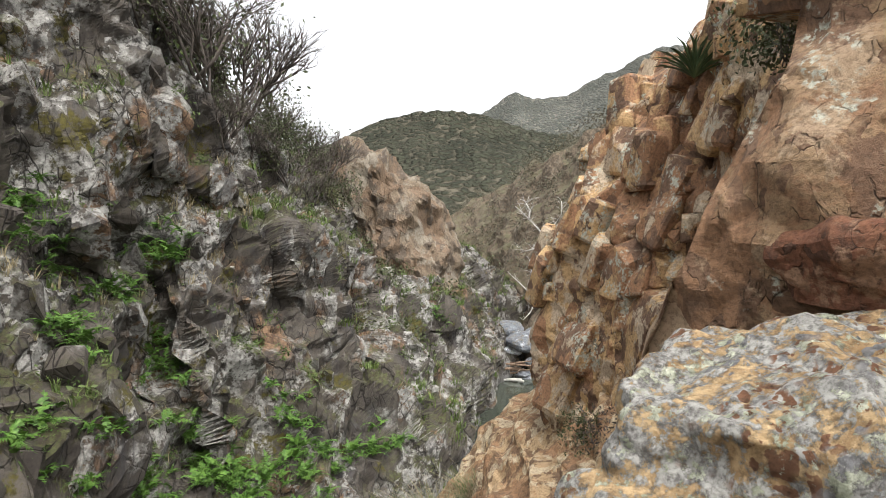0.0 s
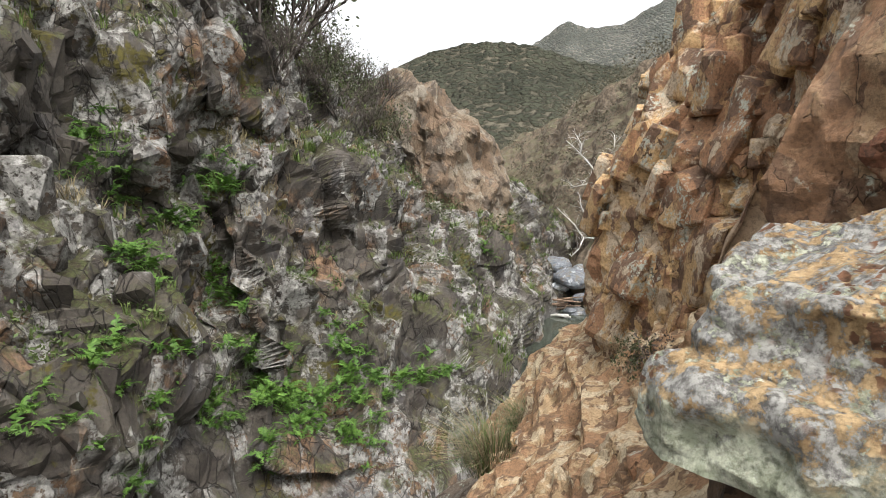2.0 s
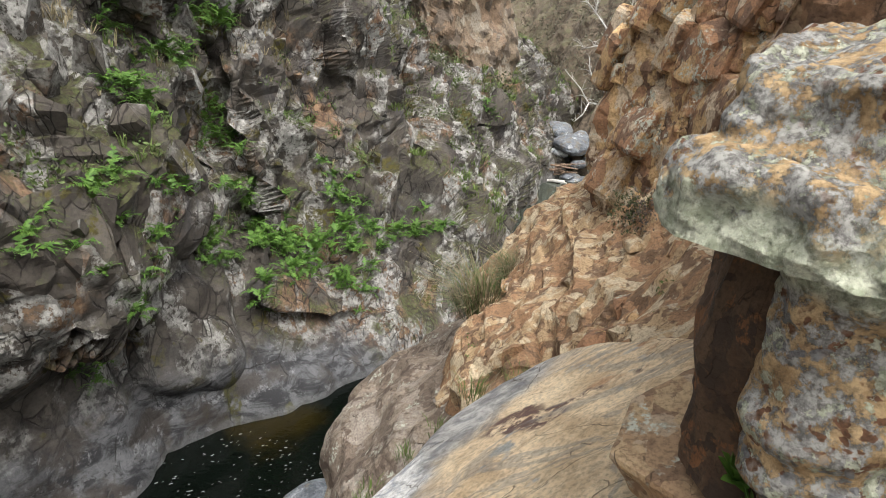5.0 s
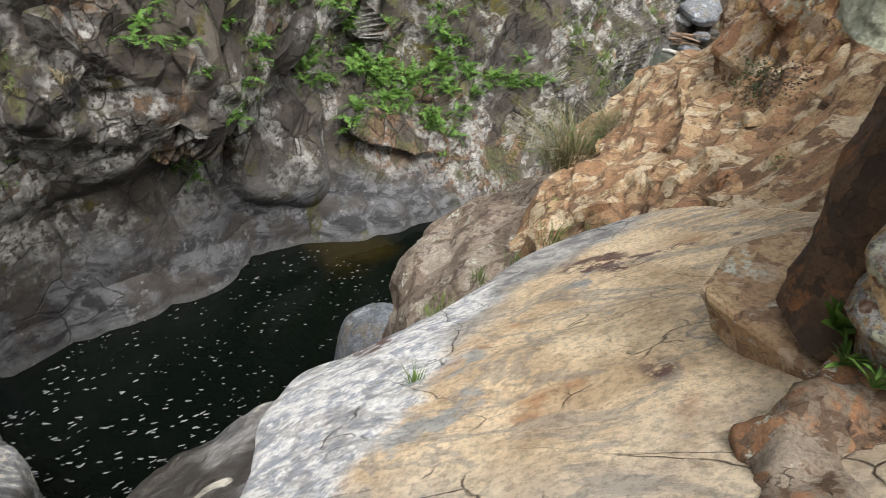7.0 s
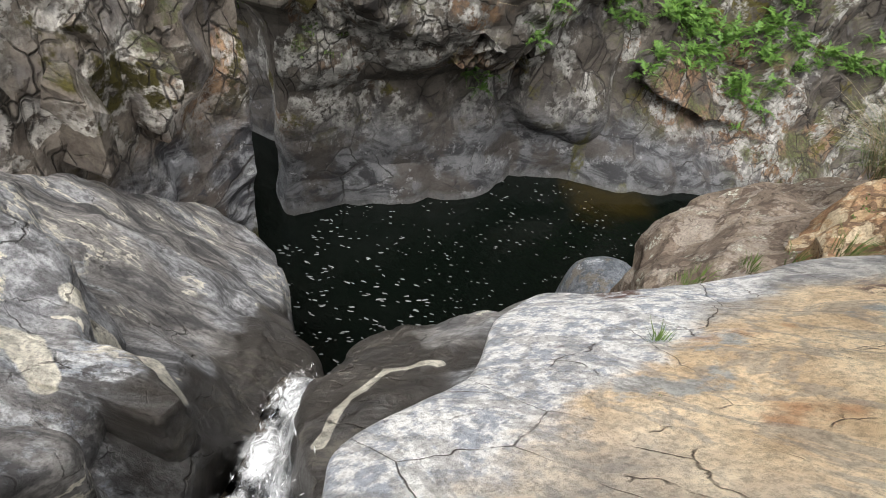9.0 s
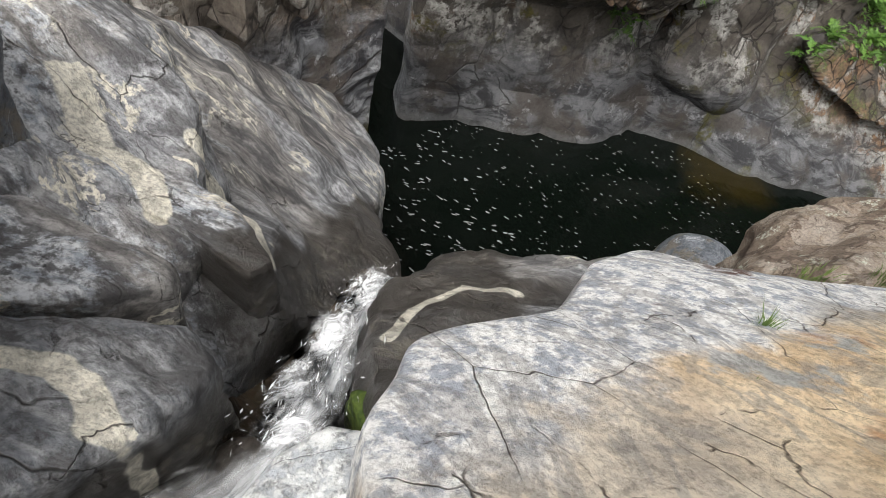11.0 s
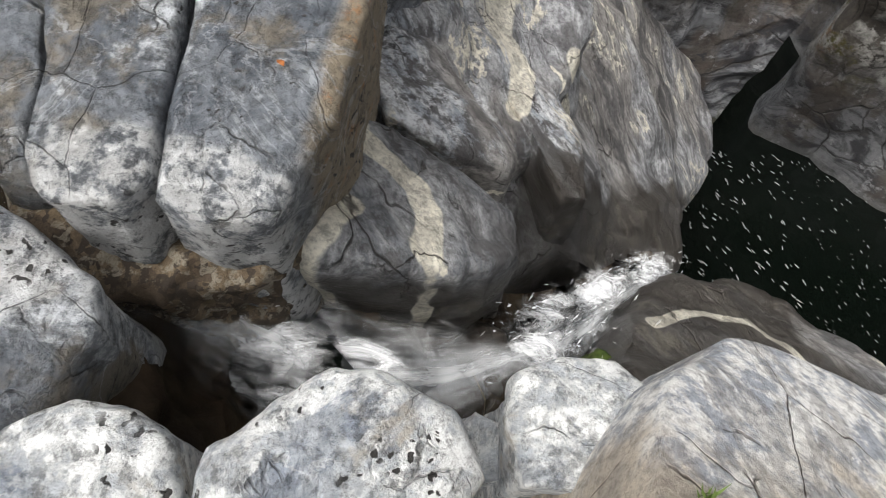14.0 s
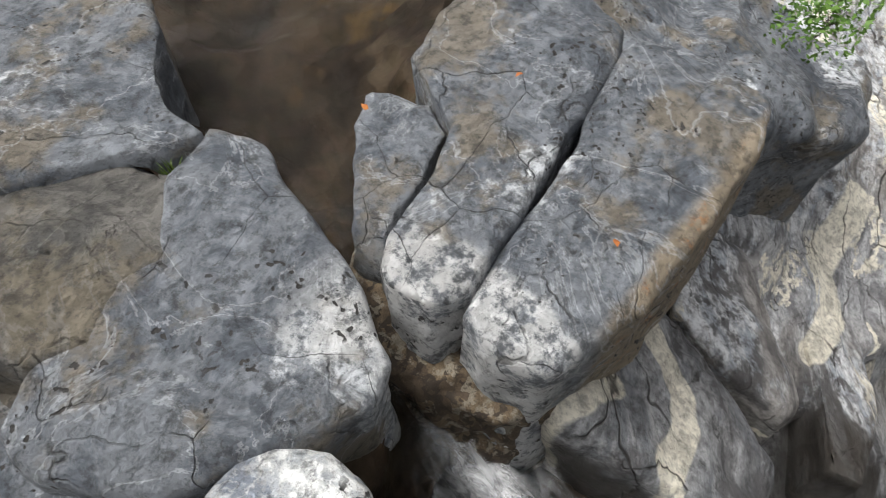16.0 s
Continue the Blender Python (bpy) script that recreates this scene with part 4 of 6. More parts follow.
g = cliff_grid(RIGHT_AZ, RIGHT_Z, RIGHT_R, 0, 330, [(11, 14, 170), (14, 42, 330), (42, 110, 60)])
g = rough(g, [(1.1, 0.20, (1.4, 1.4, 0.5), (8, 6, 30), 61), (0.42, 0.085, (1.2, 1.2, 0.65), (12, -8, 60), 63), (0.15, 0.025, (1, 1, 1), (35, -25, 40), 65)], [(1.4, 0.10, 3, 67), (0.12, 0.008, 4, 69)], -1)
g = under_skyline(g, [11, 12, 13.4, 15.7, 18, 22, 24.5, 28, 33, 45, 110], [-2.5, 0.2, 5.6, 8.2, 10.0, 12.3, 15.4, 19, 25, 36, 44])
RIGHT = g
right_cliff = thing("cliff_orange", grid_mesh("cliff_orange", g, M_ORANGE, smooth=False), "orange and rust-brown blocky cliff beside the ledge", "cliff", kind="structure")

# The red-brown ramp of rock that climbs beside the ledge, nearer than the cliff.
RAMP_AZ = [18.2, 20, 22.5, 25, 28, 31, 36, 46, 65, 110]
RAMP_Z = [Z0 - 0.42, Z0 - 0.15, Z0 + 0.15, Z0 + 0.5, Z0 + 1.0, Z0 + 2.0]
RAMP_R = [
    [1.40, 1.38, 1.36, 1.34, 1.32, 1.30, 1.26, 1.2, 1.15, 1.1],
    [1.46, 1.44, 1.42, 1.40, 1.37, 1.34, 1.30, 1.24, 1.2, 1.15],
    [1.56, 1.54, 1.52, 1.50, 1.46, 1.40, 1.36, 1.3, 1.25, 1.2],
    [1.72, 1.70, 1.68, 1.64, 1.58, 1.50, 1.46, 1.4, 1.35, 1.3],
    [2.0, 1.98, 1.94, 1.88, 1.78, 1.66, 1.6, 1.5, 1.45, 1.4],
    [2.6, 2.6, 2.5, 2.4, 2.2, 2.0, 1.9, 1.8, 1.7, 1.6],
]
g = cliff_grid(RAMP_AZ, RAMP_Z, RAMP_R, 0, 240, [(18.2, 40, 300), (40, 110, 60)])
g = rough(g, [(0.5, 0.075, (1, 1, 0.8), (20, 40, 20), 361), (0.16, 0.024, (1, 1, 1), (15, 30, 60), 363)], [(0.5, 0.05, 3, 367), (0.05, 0.004, 3, 369)], -1)
g = under_skyline(g, [17, 18.6, 20.5, 22.5, 25, 27, 28.6, 29.6, 31, 35, 110], [-14, -10, -5.8, -0.5, 4.6, 8.4, 12, 18, 30, 50, 60])
thing("cliff_ramp", grid_mesh("cliff_ramp", g, M_REDBROWN, smooth=False), "red-brown sloping rock face with pale lichen spots beside the ledge", "cliff", kind="structure")

# A craggy outcrop standing on the far slope.
def crag(name, outline, top, bottom, slope, material, label, seed, size=1.0):
    g = rock_grid(outline, top, bottom, slope, 0.8 * size, 3.0, 200, 130, 0.12)
    g = rough(g, [(1.9 * size, 0.6 * size, (1.3, 1, 0.5), (10, 14, 0), seed), (0.7 * size, 0.26 * size, (1, 1, 0.6), (10, -8, 20), seed + 4)], [(3.0 * size, 0.4 * size, 3, seed + 9), (0.3 * size, 0.04 * size, 3, seed + 12)], 1)
    return thing(name, grid_mesh(name, g, material, closed=True, smooth=False), label, "outcrop", kind="structure")


crag("crag_outcrop", [(-4.9, 30.5), (-4.0, 29.6), (-2.6, 29.2), (-1.2, 29.4), (-0.2, 30.2), (-0.1, 32), (-2.5, 34), (-4.6, 33)], Z0 + 1.9, Z0 - 4.5, (-0.62, 0.0), M_CRAG, "tan and rust weathered crag above the gorge", 201)

# The brushy slope on the other side of the valley.
SLOPE_AZ = [-2, 1, 4, 7, 10, 13, 17, 22, 30]
SLOPE_Z = [Z0 - 14, Z0 - 9.5, Z0 - 6, Z0 - 2, Z0 + 3, Z0 + 9, Z0 + 18]
SLOPE_R = [
    [58, 56, 52, 42, 37, 34, 31, 29, 27],
    [62, 60, 55, 44, 39, 36, 33, 30, 28],
    [68, 66, 60, 50, 43, 39, 36, 33, 30],
    [78, 75, 68, 58, 49, 44, 40, 37, 34],
    [90, 88, 80, 68, 57, 51, 46, 42, 38],
    [105, 102, 94, 82, 68, 61, 55, 50, 45],
    [130, 126, 118, 104, 90, 80, 72, 66, 60],
]
g = cliff_grid(SLOPE_AZ, SLOPE_Z, SLOPE_R, 320, 240)
g = rough(g, [(3.0, 0.6, (1, 1, 0.7), (10, 14, 0), 221), (1.1, 0.25, (1, 1, 0.7), (10, -8, 20), 224)], [(9.0, 1.8, 3, 226), (0.7, 0.14, 3, 227)], -1)
g = under_skyline(g, [-2, 1, 3, 6, 9, 12, 15, 18, 22, 30], [-2.6, -0.6, 0.6, 2.4, 4.4, 6.2, 8.2, 9.8, 12, 14])
SLOPE = g
thing("slope_valley", grid_mesh("slope_valley", g, M_SLOPE, smooth=False), "rocky valley slope with grey brush and grass", "slope", kind="structure")

# Hillsides behind the ledge and upstream, closing the gorge.
for name, azs, reach, seed in (("slope_behind", [100, 125, 150, 175, 198], [3.4, 5.6, 9.0, 15.0], 241),):
    g = cliff_grid(azs, [Z0 - 3.0, Z0 + 0.2, Z0 + 3.5, Z0 + 8.0], [[r] * len(azs) for r in reach], 120, 80)
    g = rough(g, [(1.6, 0.3, (1, 1, 0.7), (10, 14, 0), seed)], [(3.0, 0.8, 3, seed + 2), (0.4, 0.08, 3, seed + 3)], -1)
    thing(name, grid_mesh(name, g, M_SLOPE, smooth=False), "rocky hillside with thin brush above the stream", "slope", kind="structure")

# Ground under everything, out to the horizon.
def ground_mesh():
    rings = np.concatenate([np.linspace(0.2, 40, 60), np.geomspace(42, 4000, 50)])
    az = np.radians(np.arange(0, 360, 2.5))
    x, y = rings[:, None] * np.sin(az)[None], rings[:, None] * np.cos(az)[None]
    z = -2.5 + 0.3 * fbm(np.stack([x, y, 0 * x], -1).reshape(-1, 3) / 6, 3, 3).reshape(x.shape)
    z = np.where(rings[:, None] < 30, z, z + (rings[:, None] - 30) * 0.03)
    return grid_mesh("ground", np.stack([x, y, z], -1), M_HILL, closed=True)


ground = thing("ground", ground_mesh(), "brush-grown canyon ground reaching to the hills", "ground", kind="structure")


# Hills downstream.
def hill(name, az, tops, dist, base, material, seed, label):
    a = np.linspace(az[0], az[-1], 220)
    top = smooth_rows(az, [tops], a)[0] + 0.10 * value_noise(np.stack([a * 2.1, 0 * a, 0 * a], 1), seed) + 0.05 * value_noise(np.stack([a * 9, 0 * a, 0 * a], 1), seed)
    v = np.linspace(0, 1, 80)
    r = dist * (0.45 + 0.55 * v)[:, None] * (1 + 0 * a)[None]
    zt = Z0 + dist * np.tan(np.radians(top))
    z = base + (zt - base)[None] * (v**1.15)[:, None]
    g = np.stack([r * np.sin(np.radians(a)), r * np.cos(np.radians(a)), z], -1)
    g = rough(g, (), [(dist * 0.16, dist * 0.022, 4, seed)], -1, np.broadcast_to((np.sin(v * math.pi))[:, None], z.shape))
    back_side = g[-1:].copy()
    back_side[..., 0] *= 1.5
    back_side[..., 1] *= 1.5
    back_side[..., 2] = base
    return thing(name, grid_mesh(name, np.concatenate([g, back_side]), material), label, "hill", kind="structure")


hill("hill_near", [-26, -14, -9, -5, -0.4, 3.4, 8, 13, 20, 30], [2, 4, 6.2, 8.0, 8.7, 8.3, 6.9, 6.2, 5, 4], 330, -25, M_HILL, 71, "dark green chaparral hill closing the valley")
hill("hill_far", [-12, 0, 3.4, 5, 6.4, 8.2, 10.9, 13, 15.5, 17.5, 19.3, 22, 27, 34, 45], [3, 7, 8.3, 9.4, 10.2, 9.6, 9.8, 11.0, 11.8, 12.9, 13.4, 13.3, 13.0, 12, 9], 700, -40, M_RIDGE, 73, "higher grey-green mountain ridge with a scarred summit, haze in its colour")

# Water.
def sheet(name, outline, z, material, label, category, kind="structure"):
    bm = bmesh.new()
    bm.faces.new([bm.verts.new((x, y, z)) for x, y in outline])
    me = bpy.data.meshes.new(name)
    bm.to_mesh(me)
    me.materials.append(material)
    return thing(name, me, label, category, kind=kind)


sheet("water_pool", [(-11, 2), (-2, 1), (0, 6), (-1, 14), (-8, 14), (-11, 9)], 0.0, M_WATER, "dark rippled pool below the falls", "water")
sheet("water_far_pool", [(-4, 13.5), (1, 13.5), (7, 30), (9, 40), (0, 40), (-2, 22)], -0.7, M_FARPOOL, "grey-green pool further downstream", "water")

sheet("water_eddy", [(-0.30, -1.02), (-0.42, -1.02), (-0.60, -0.90), (-0.64, -0.62), (-0.50, -0.45), (-0.28, -0.55), (-0.22, -0.75)], Z0 - 2.03, M_WATER, "dark eddy of water beside the cascade", "water")

# The tilted shelf that the path runs over.
def rock(name, outline, top, bottom, material, label, slope=(0, 0), crown=0.12, round_=3.0, blocks=(), waves=((0.25, 0.02, 4, 5),), cols=140, rows=80, flare=0.1, category="rock", kind="", group="", plane=None, smooth=True, sharp=False):
    """A rock over its plan outline. plane: the height at the middle of the world and the slopes, in place of top and slope."""
    if plane:
        cx, cy = np.mean(np.array(outline, float), axis=0)
        top, slope = Z0 + plane[0] + plane[1] * cx + plane[2] * cy, plane[1:]
    g = rock_grid(outline, top, bottom, slope, crown, round_, cols, rows, flare, sharp)
    g = rough(g, blocks, waves, 1)
    return thing(name, grid_mesh(name, g, material, closed=True, smooth=smooth), label, category, group, kind)


S_SHELF = (-1.0, 0.75, -0.37)
rock("rock_shelf", [(-0.47, -0.03), (-0.57, 0.1), (-0.65, 0.22), (-0.62, 0.42), (-0.62, 0.6), (-0.7, 0.8), (-0.82, 1.05), (-0.84, 1.35), (-0.69, 1.45), (-0.5, 1.65), (-0.33, 1.9), (-0.1, 2.3), (0.35, 2.4), (0.7, 1.6), (0.75, 0.7), (0.45, 0.15), (0.1, -0.1), (-0.25, -0.12)],
     0, Z0 - 4.5, M_TAN, "smooth tilted tan and grey rock shelf", crown=0.04, round_=7.0, blocks=[(0.45, 0.010, (1, 1, 1), (0, 0, 30), 81)], waves=[(0.6, 0.03, 3, 83), (0.1, 0.006, 3, 84)], cols=300, rows=180, kind="structure", plane=S_SHELF, flare=0.05)
# Bank downstream of the shelf, under the orange cliff.
rock("bank_orange", [(-0.05, 2.3), (0.0, 3.0), (-0.1, 4.2), (-0.05, 5.7), (0.2, 7.1), (0.9, 8.0), (1.9, 8.2), (3.2, 7.0), (3.2, 4.0), (2.2, 2.0), (0.8, 1.6)],
     0, Z0 - 10, M_BANK, "stepped tan and rust rock bank with loose blocks", crown=0.1, round_=6.0, blocks=[(0.75, 0.15, (1, 0.7, 1.3), (25, 42, 20), 91), (0.26, 0.06, (1, 0.7, 1.3), (25, 42, 20), 92), (0.1, 0.012, (1, 1, 1), (25, 30, 20), 90)], waves=[(1.4, 0.14, 3, 93), (0.12, 0.012, 3, 94)], cols=300, rows=200, kind="structure", plane=(-1.81, 1.12, -0.234), flare=0.25, smooth=False)
rock("rock_brown_spur", [(-1.42, 6.2), (-0.7, 6.5), (0.2, 6.4), (0.3, 4.6), (0.3, 2.9), (-0.5, 2.9), (-0.98, 3.7), (-1.3, 4.8)], 0, Z0 - 10.0, M_BROWN,
     "brown weathered rock spur beside the pool", crown=0.25, round_=3.0, blocks=[(0.8, 0.11, (1, 1, 1), (10, 25, 20), 95), (0.28, 0.04, (1, 1, 1), (20, 15, 40), 98)], waves=[(1.0, 0.12, 3, 96), (0.15, 0.02, 4, 97)], cols=200, rows=140, plane=(-2.35, 0.8, -0.17), flare=0.6, kind="structure", smooth=False)
rock("boulder", [(-3.05, 7.6), (-2.7, 8.2), (-2.1, 8.3), (-1.7, 7.6), (-1.8, 6.6), (-2.4, 6.7)], Z0 - 7.65, Z0 - 10, M_GREY, "rounded pale grey boulder at the pool's edge", (0.1, 0.0), 0.9, 2.2, flare=0.2, category="boulder")

# The worn bank between the falls and the slot.
rock("rock_worn_bank", [(-1.72, 0.3), (-1.85, 0.9), (-2.31, 1.42), (-3.33, 1.91), (-4.25, 2.48), (-5.2, 3.0), (-5.9, 3.3), (-6.6, 2.6), (-6.6, 1.5), (-5.0, 0.0), (-3.6, -0.9), (-2.3, -0.85), (-1.5, -0.72), (-1.28, -0.4), (-1.4, 0.0)], 0, Z0 - 10.2, M_BAND,
     "smooth grey rock with black and cream bands beside the falls", crown=0.15, round_=5.0, blocks=[(0.9, 0.09, (1, 0.5, 1), (0, 30, 36), 101), (0.35, 0.025, (1, 0.5, 1), (0, 30, 36), 104)], waves=[(1.1, 0.12, 3, 102), (0.25, 0.02, 4, 103)], cols=280, rows=180, plane=(-2.74, 0.18, -1.03), flare=0.06, kind="structure")
rock("rock_wet_ramp", [(-1.45, 0.75), (-1.75, 1.15), (-2.0, 1.7), (-1.7, 2.3), (-1.2, 2.4), (-0.7, 2.0), (-0.6, 1.2), (-0.62, 0.45), (-0.95, 0.35)], Z0 - 3.1, Z0 - 10.0, M_BAND,
     "dark wet rock with a cream band beside the falls", (0.95, -0.35), 0.12, 3.0, [(0.45, 0.05, (1, 0.6, 1), (0, 30, 36), 107), (0.15, 0.014, (1, 0.6, 1), (0, 30, 36), 108)], waves=[(0.5, 0.06, 3, 105), (0.12, 0.01, 3, 106)], flare=0.1, kind="structure", cols=200, rows=120)

# Rocks of the stream.
def stone(outline, top, bottom, material, label, slope, crown, round_, blocks, waves, cols=140, rows=80, flare=-0.05):
    mid = np.mean(np.array(outline), axis=0)
    outline = [tuple(mid + (np.array(q) - mid) * 1.025) for q in outline]
    return rock("stream_rock", outline, top, bottom, material, label, slope, crown * 0.7, round_ + 2.5, blocks, waves, cols=cols, rows=rows, flare=flare, group="rocks of the stream", sharp=True)


B1 = [(0.30, 0.016, (1, 1, 1), (10, 20, 30), 111), (0.09, 0.004, (1, 1, 1), (30, 20, 0), 114)]
W1 = [(0.22, 0.022, 3, 112), (0.04, 0.004, 3, 113)]
stone( [(-0.5, -0.21), (-0.55, -0.13), (-0.56, -0.03), (-0.48, 0.06), (-0.36, 0.02), (-0.31, -0.2), (-0.41, -0.22)], Z0 - 1.55, Z0 - 2.8, M_WHITE, "cracked white marble block below the shelf", (0.3, 0), 0.06, 4.0, B1, W1)
stone( [(-0.43, -0.29), (-0.47, -0.27), (-0.46, -0.2), (-0.34, -0.19), (-0.32, -0.26)], Z0 - 1.72, Z0 - 2.8, M_WHITE, "small white marble block wedged by the stream", (0, 0), 0.05, 3.0, B1, W1, cols=80, rows=50)
stone( [(-0.2, -0.68), (-0.28, -0.67), (-0.36, -0.6), (-0.42, -0.53), (-0.43, -0.46), (-0.38, -0.34), (-0.3, -0.29), (-0.2, -0.36), (-0.14, -0.52)], Z0 - 1.38, Z0 - 2.8, M_WHITE, "bright white marble boulder beside the cascade", (0.15, 0), 0.13, 2.6, B1, W1)
stone( [(-0.13, -0.99), (-0.21, -1.0), (-0.275, -0.98), (-0.315, -0.9), (-0.315, -0.81), (-0.285, -0.74), (-0.21, -0.7), (-0.12, -0.73), (-0.07, -0.86)], Z0 - 1.4, Z0 - 2.6, M_WHITE, "rounded pale speckled boulder", (0, 0), 0.14, 2.3, (), W1)
stone( [(-0.5, -1.55), (-0.65, -1.6), (-0.69, -1.46), (-0.65, -1.36), (-0.59, -1.14), (-0.55, -1.04), (-0.49, -0.93), (-0.42, -0.91), (-0.3, -0.95), (-0.22, -1.0), (-0.1, -1.06), (0.0, -1.23), (0.0, -1.33), (-0.15, -1.42), (-0.36, -1.42)], Z0 - 1.38, Z0 - 2.6, M_GREY, "large grey pitted rock with white edges", (-0.05, -0.05), 0.1, 4.0, B1, W1, cols=200, rows=110)
stone( [(-0.17, -1.78), (-0.29, -1.78), (-0.46, -1.70), (-0.51, -1.55), (-0.39, -1.37), (-0.29, -1.41), (-0.18, -1.35), (-0.09, -1.4), (0.0, -1.52), (0.0, -1.7)], Z0 - 1.37, Z0 - 2.6, M_SLATE, "brown-grey rounded rock beside the stream", (0, 0), 0.08, 4.0, B1, W1)
stone( [(-0.4, -2.7), (-0.6, -2.65), (-0.76, -2.4), (-0.86, -2.17), (-0.77, -1.95), (-0.7, -1.86), (-0.63, -1.7), (-0.62, -1.58), (-0.48, -1.66), (-0.36, -1.72), (-0.22, -1.8), (-0.1, -2.0), (-0.1, -2.4)], Z0 - 1.33, Z0 - 2.6, M_GREY, "broad grey rock slab upstream", (0, 0), 0.08, 5.0, B1, W1, cols=180)
stone( [(-0.88, -1.4), (-0.98, -1.43), (-1.06, -1.3), (-1.0, -1.2), (-0.86, -1.15), (-0.75, -1.13), (-0.69, -1.11), (-0.665, -1.18)], Z0 - 1.38, Z0 - 2.6, M_GREY, "pale grey rough-topped rock", (0, 0), 0.09, 3.0, B1, W1)
stone( [(-1.1, -1.39), (-1.28, -1.45), (-1.52, -1.48), (-1.62, -1.28), (-1.52, -1.07), (-1.35, -1.025), (-1.01, -0.955), (-0.8, -0.925), (-0.7, -0.905), (-0.625, -0.93), (-0.615, -1.03), (-0.68, -1.1), (-0.83, -1.13), (-0.98, -1.18)], Z0 - 1.34, Z0 - 2.6, M_GREY, "blue-grey veined slab split by a joint", (-0.02, -0.05), 0.08, 5.0, B1, W1, cols=200, rows=100)
stone( [(-1.48, -1.02), (-1.6, -0.95), (-1.56, -0.69), (-1.44, -0.65), (-1.15, -0.63), (-0.89, -0.65), (-0.79, -0.67), (-0.68, -0.71), (-0.645, -0.81), (-0.66, -0.875), (-0.82, -0.895), (-1.1, -0.935), (-1.35, -0.985)], Z0 - 1.38, Z0 - 2.7, M_GREY, "grey slab with a white speckled end and rusty side", (-0.03, -0.08), 0.07, 6.0, B1, W1, cols=200, rows=100)
stone( [(-0.78, -0.79), (-0.92, -0.83), (-1.08, -0.8), (-1.23, -0.71), (-1.27, -0.58), (-1.22, -0.4), (-1.14, -0.2), (-1.02, -0.17), (-0.95, -0.21), (-0.85, -0.34), (-0.80, -0.47), (-0.745, -0.66)], Z0 - 1.87, Z0 - 3.2, M_CRESCENT, "rounded dark rock with a cream crescent band", (0.42, -0.5), 0.12, 2.2, [(0.34, 0.03, (1, 1, 1), (10, 20, 30), 117), (0.11, 0.009, (1, 1, 1), (30, 20, 0), 118)], W1, cols=180, rows=100, flare=0.10)
stone( [(-1.7, -0.72), (-1.98, -0.7), (-2.0, -0.52), (-1.8, -0.36), (-1.54, -0.16), (-1.42, -0.18), (-1.42, -0.4), (-1.44, -0.62)], Z0 - 2.25, Z0 - 3.4, M_BAND, "dark striped rock rib with white quartz", (0.4, -0.4), 0.12, 3.0, B1, W1)
stone( [(-3.0, -0.7), (-3.1, -0.1), (-2.66, -0.05), (-2.17, 0.22), (-1.74, 0.28), (-1.66, 0.13), (-2.0, -0.04), (-2.29, -0.21), (-2.65, -0.45)], Z0 - 2.85, Z0 - 4.0, M_BAND, "cream-streaked rib of worn rock", (0.3, -0.4), 0.12, 3.0, B1, W1)
stone( [(-1.75, -1.15), (-1.7, -0.8), (-2.1, -0.75), (-2.5, -0.45), (-3.0, -0.6), (-3.1, -1.3), (-2.4, -1.7)], Z0 - 1.85, Z0 - 3.2, M_GREY, "jointed grey rock above the stream slabs", (0.25, -0.3), 0.1, 4.0, [(0.4, 0.07, (1, 1, 1), (10, 20, 30), 121)], W1, cols=180, rows=100)

for outline, label in (([(-0.74, -0.76), (-0.74, -1.0), (-0.95, -1.22), (-1.5, -1.36), (-1.52, -0.76), (-1.1, -0.70)], "grey bedrock under the slabs"), ([(-0.36, -1.0), (-0.5, -1.1), (-0.56, -1.4), (-0.6, -1.75), (-0.66, -2.2), (0.1, -2.3), (0.2, -1.1), (-0.1, -0.9)], "grey bedrock under the pitted rocks")):
    rock("bedrock", outline, Z0 - 1.50, Z0 - 2.6, M_GREY, label, (0, 0), 0.05, 6.0, kind="structure", cols=90, rows=50)

rock("bedrock", [(-0.3, -1.05), (-0.5, -1.0), (-0.7, -0.85), (-0.78, -0.5), (-0.85, -0.1), (-0.5, 0.1), (-0.3, -0.3), (-0.2, -0.7)], Z0 - 2.26, Z0 - 3.4, M_SOAKED, "soaked brown rock of the small basin", (0.0, -0.6), 0.08, 4.0, [(0.16, 0.05, (1, 1, 1), (10, 20, 30), 125), (0.06, 0.012, (1, 1, 1), (10, 20, 30), 126)], kind="structure", cols=120, rows=80)

# Brown stones packed at the foot of the slabs, where the water slides past.
rock("bedrock", [(-0.54, -1.14), (-0.55, -0.97), (-0.59, -0.84), (-0.66, -0.73), (-0.85, -0.68), (-0.95, -0.85), (-0.85, -1.1), (-0.72, -1.2)], Z0 - 1.585, Z0 - 2.4, M_PEBBLE, "brown pebbly rock packed under the slab ends", (-0.05, -0.25), 0.05, 4.0, [(0.07, 0.016, (1, 1, 1), (10, 20, 30), 127), (0.03, 0.006, (1, 1, 1), (40, 10, 0), 128)], [(0.1, 0.01, 3, 129)], kind="structure", cols=120, rows=80, flare=0.1)

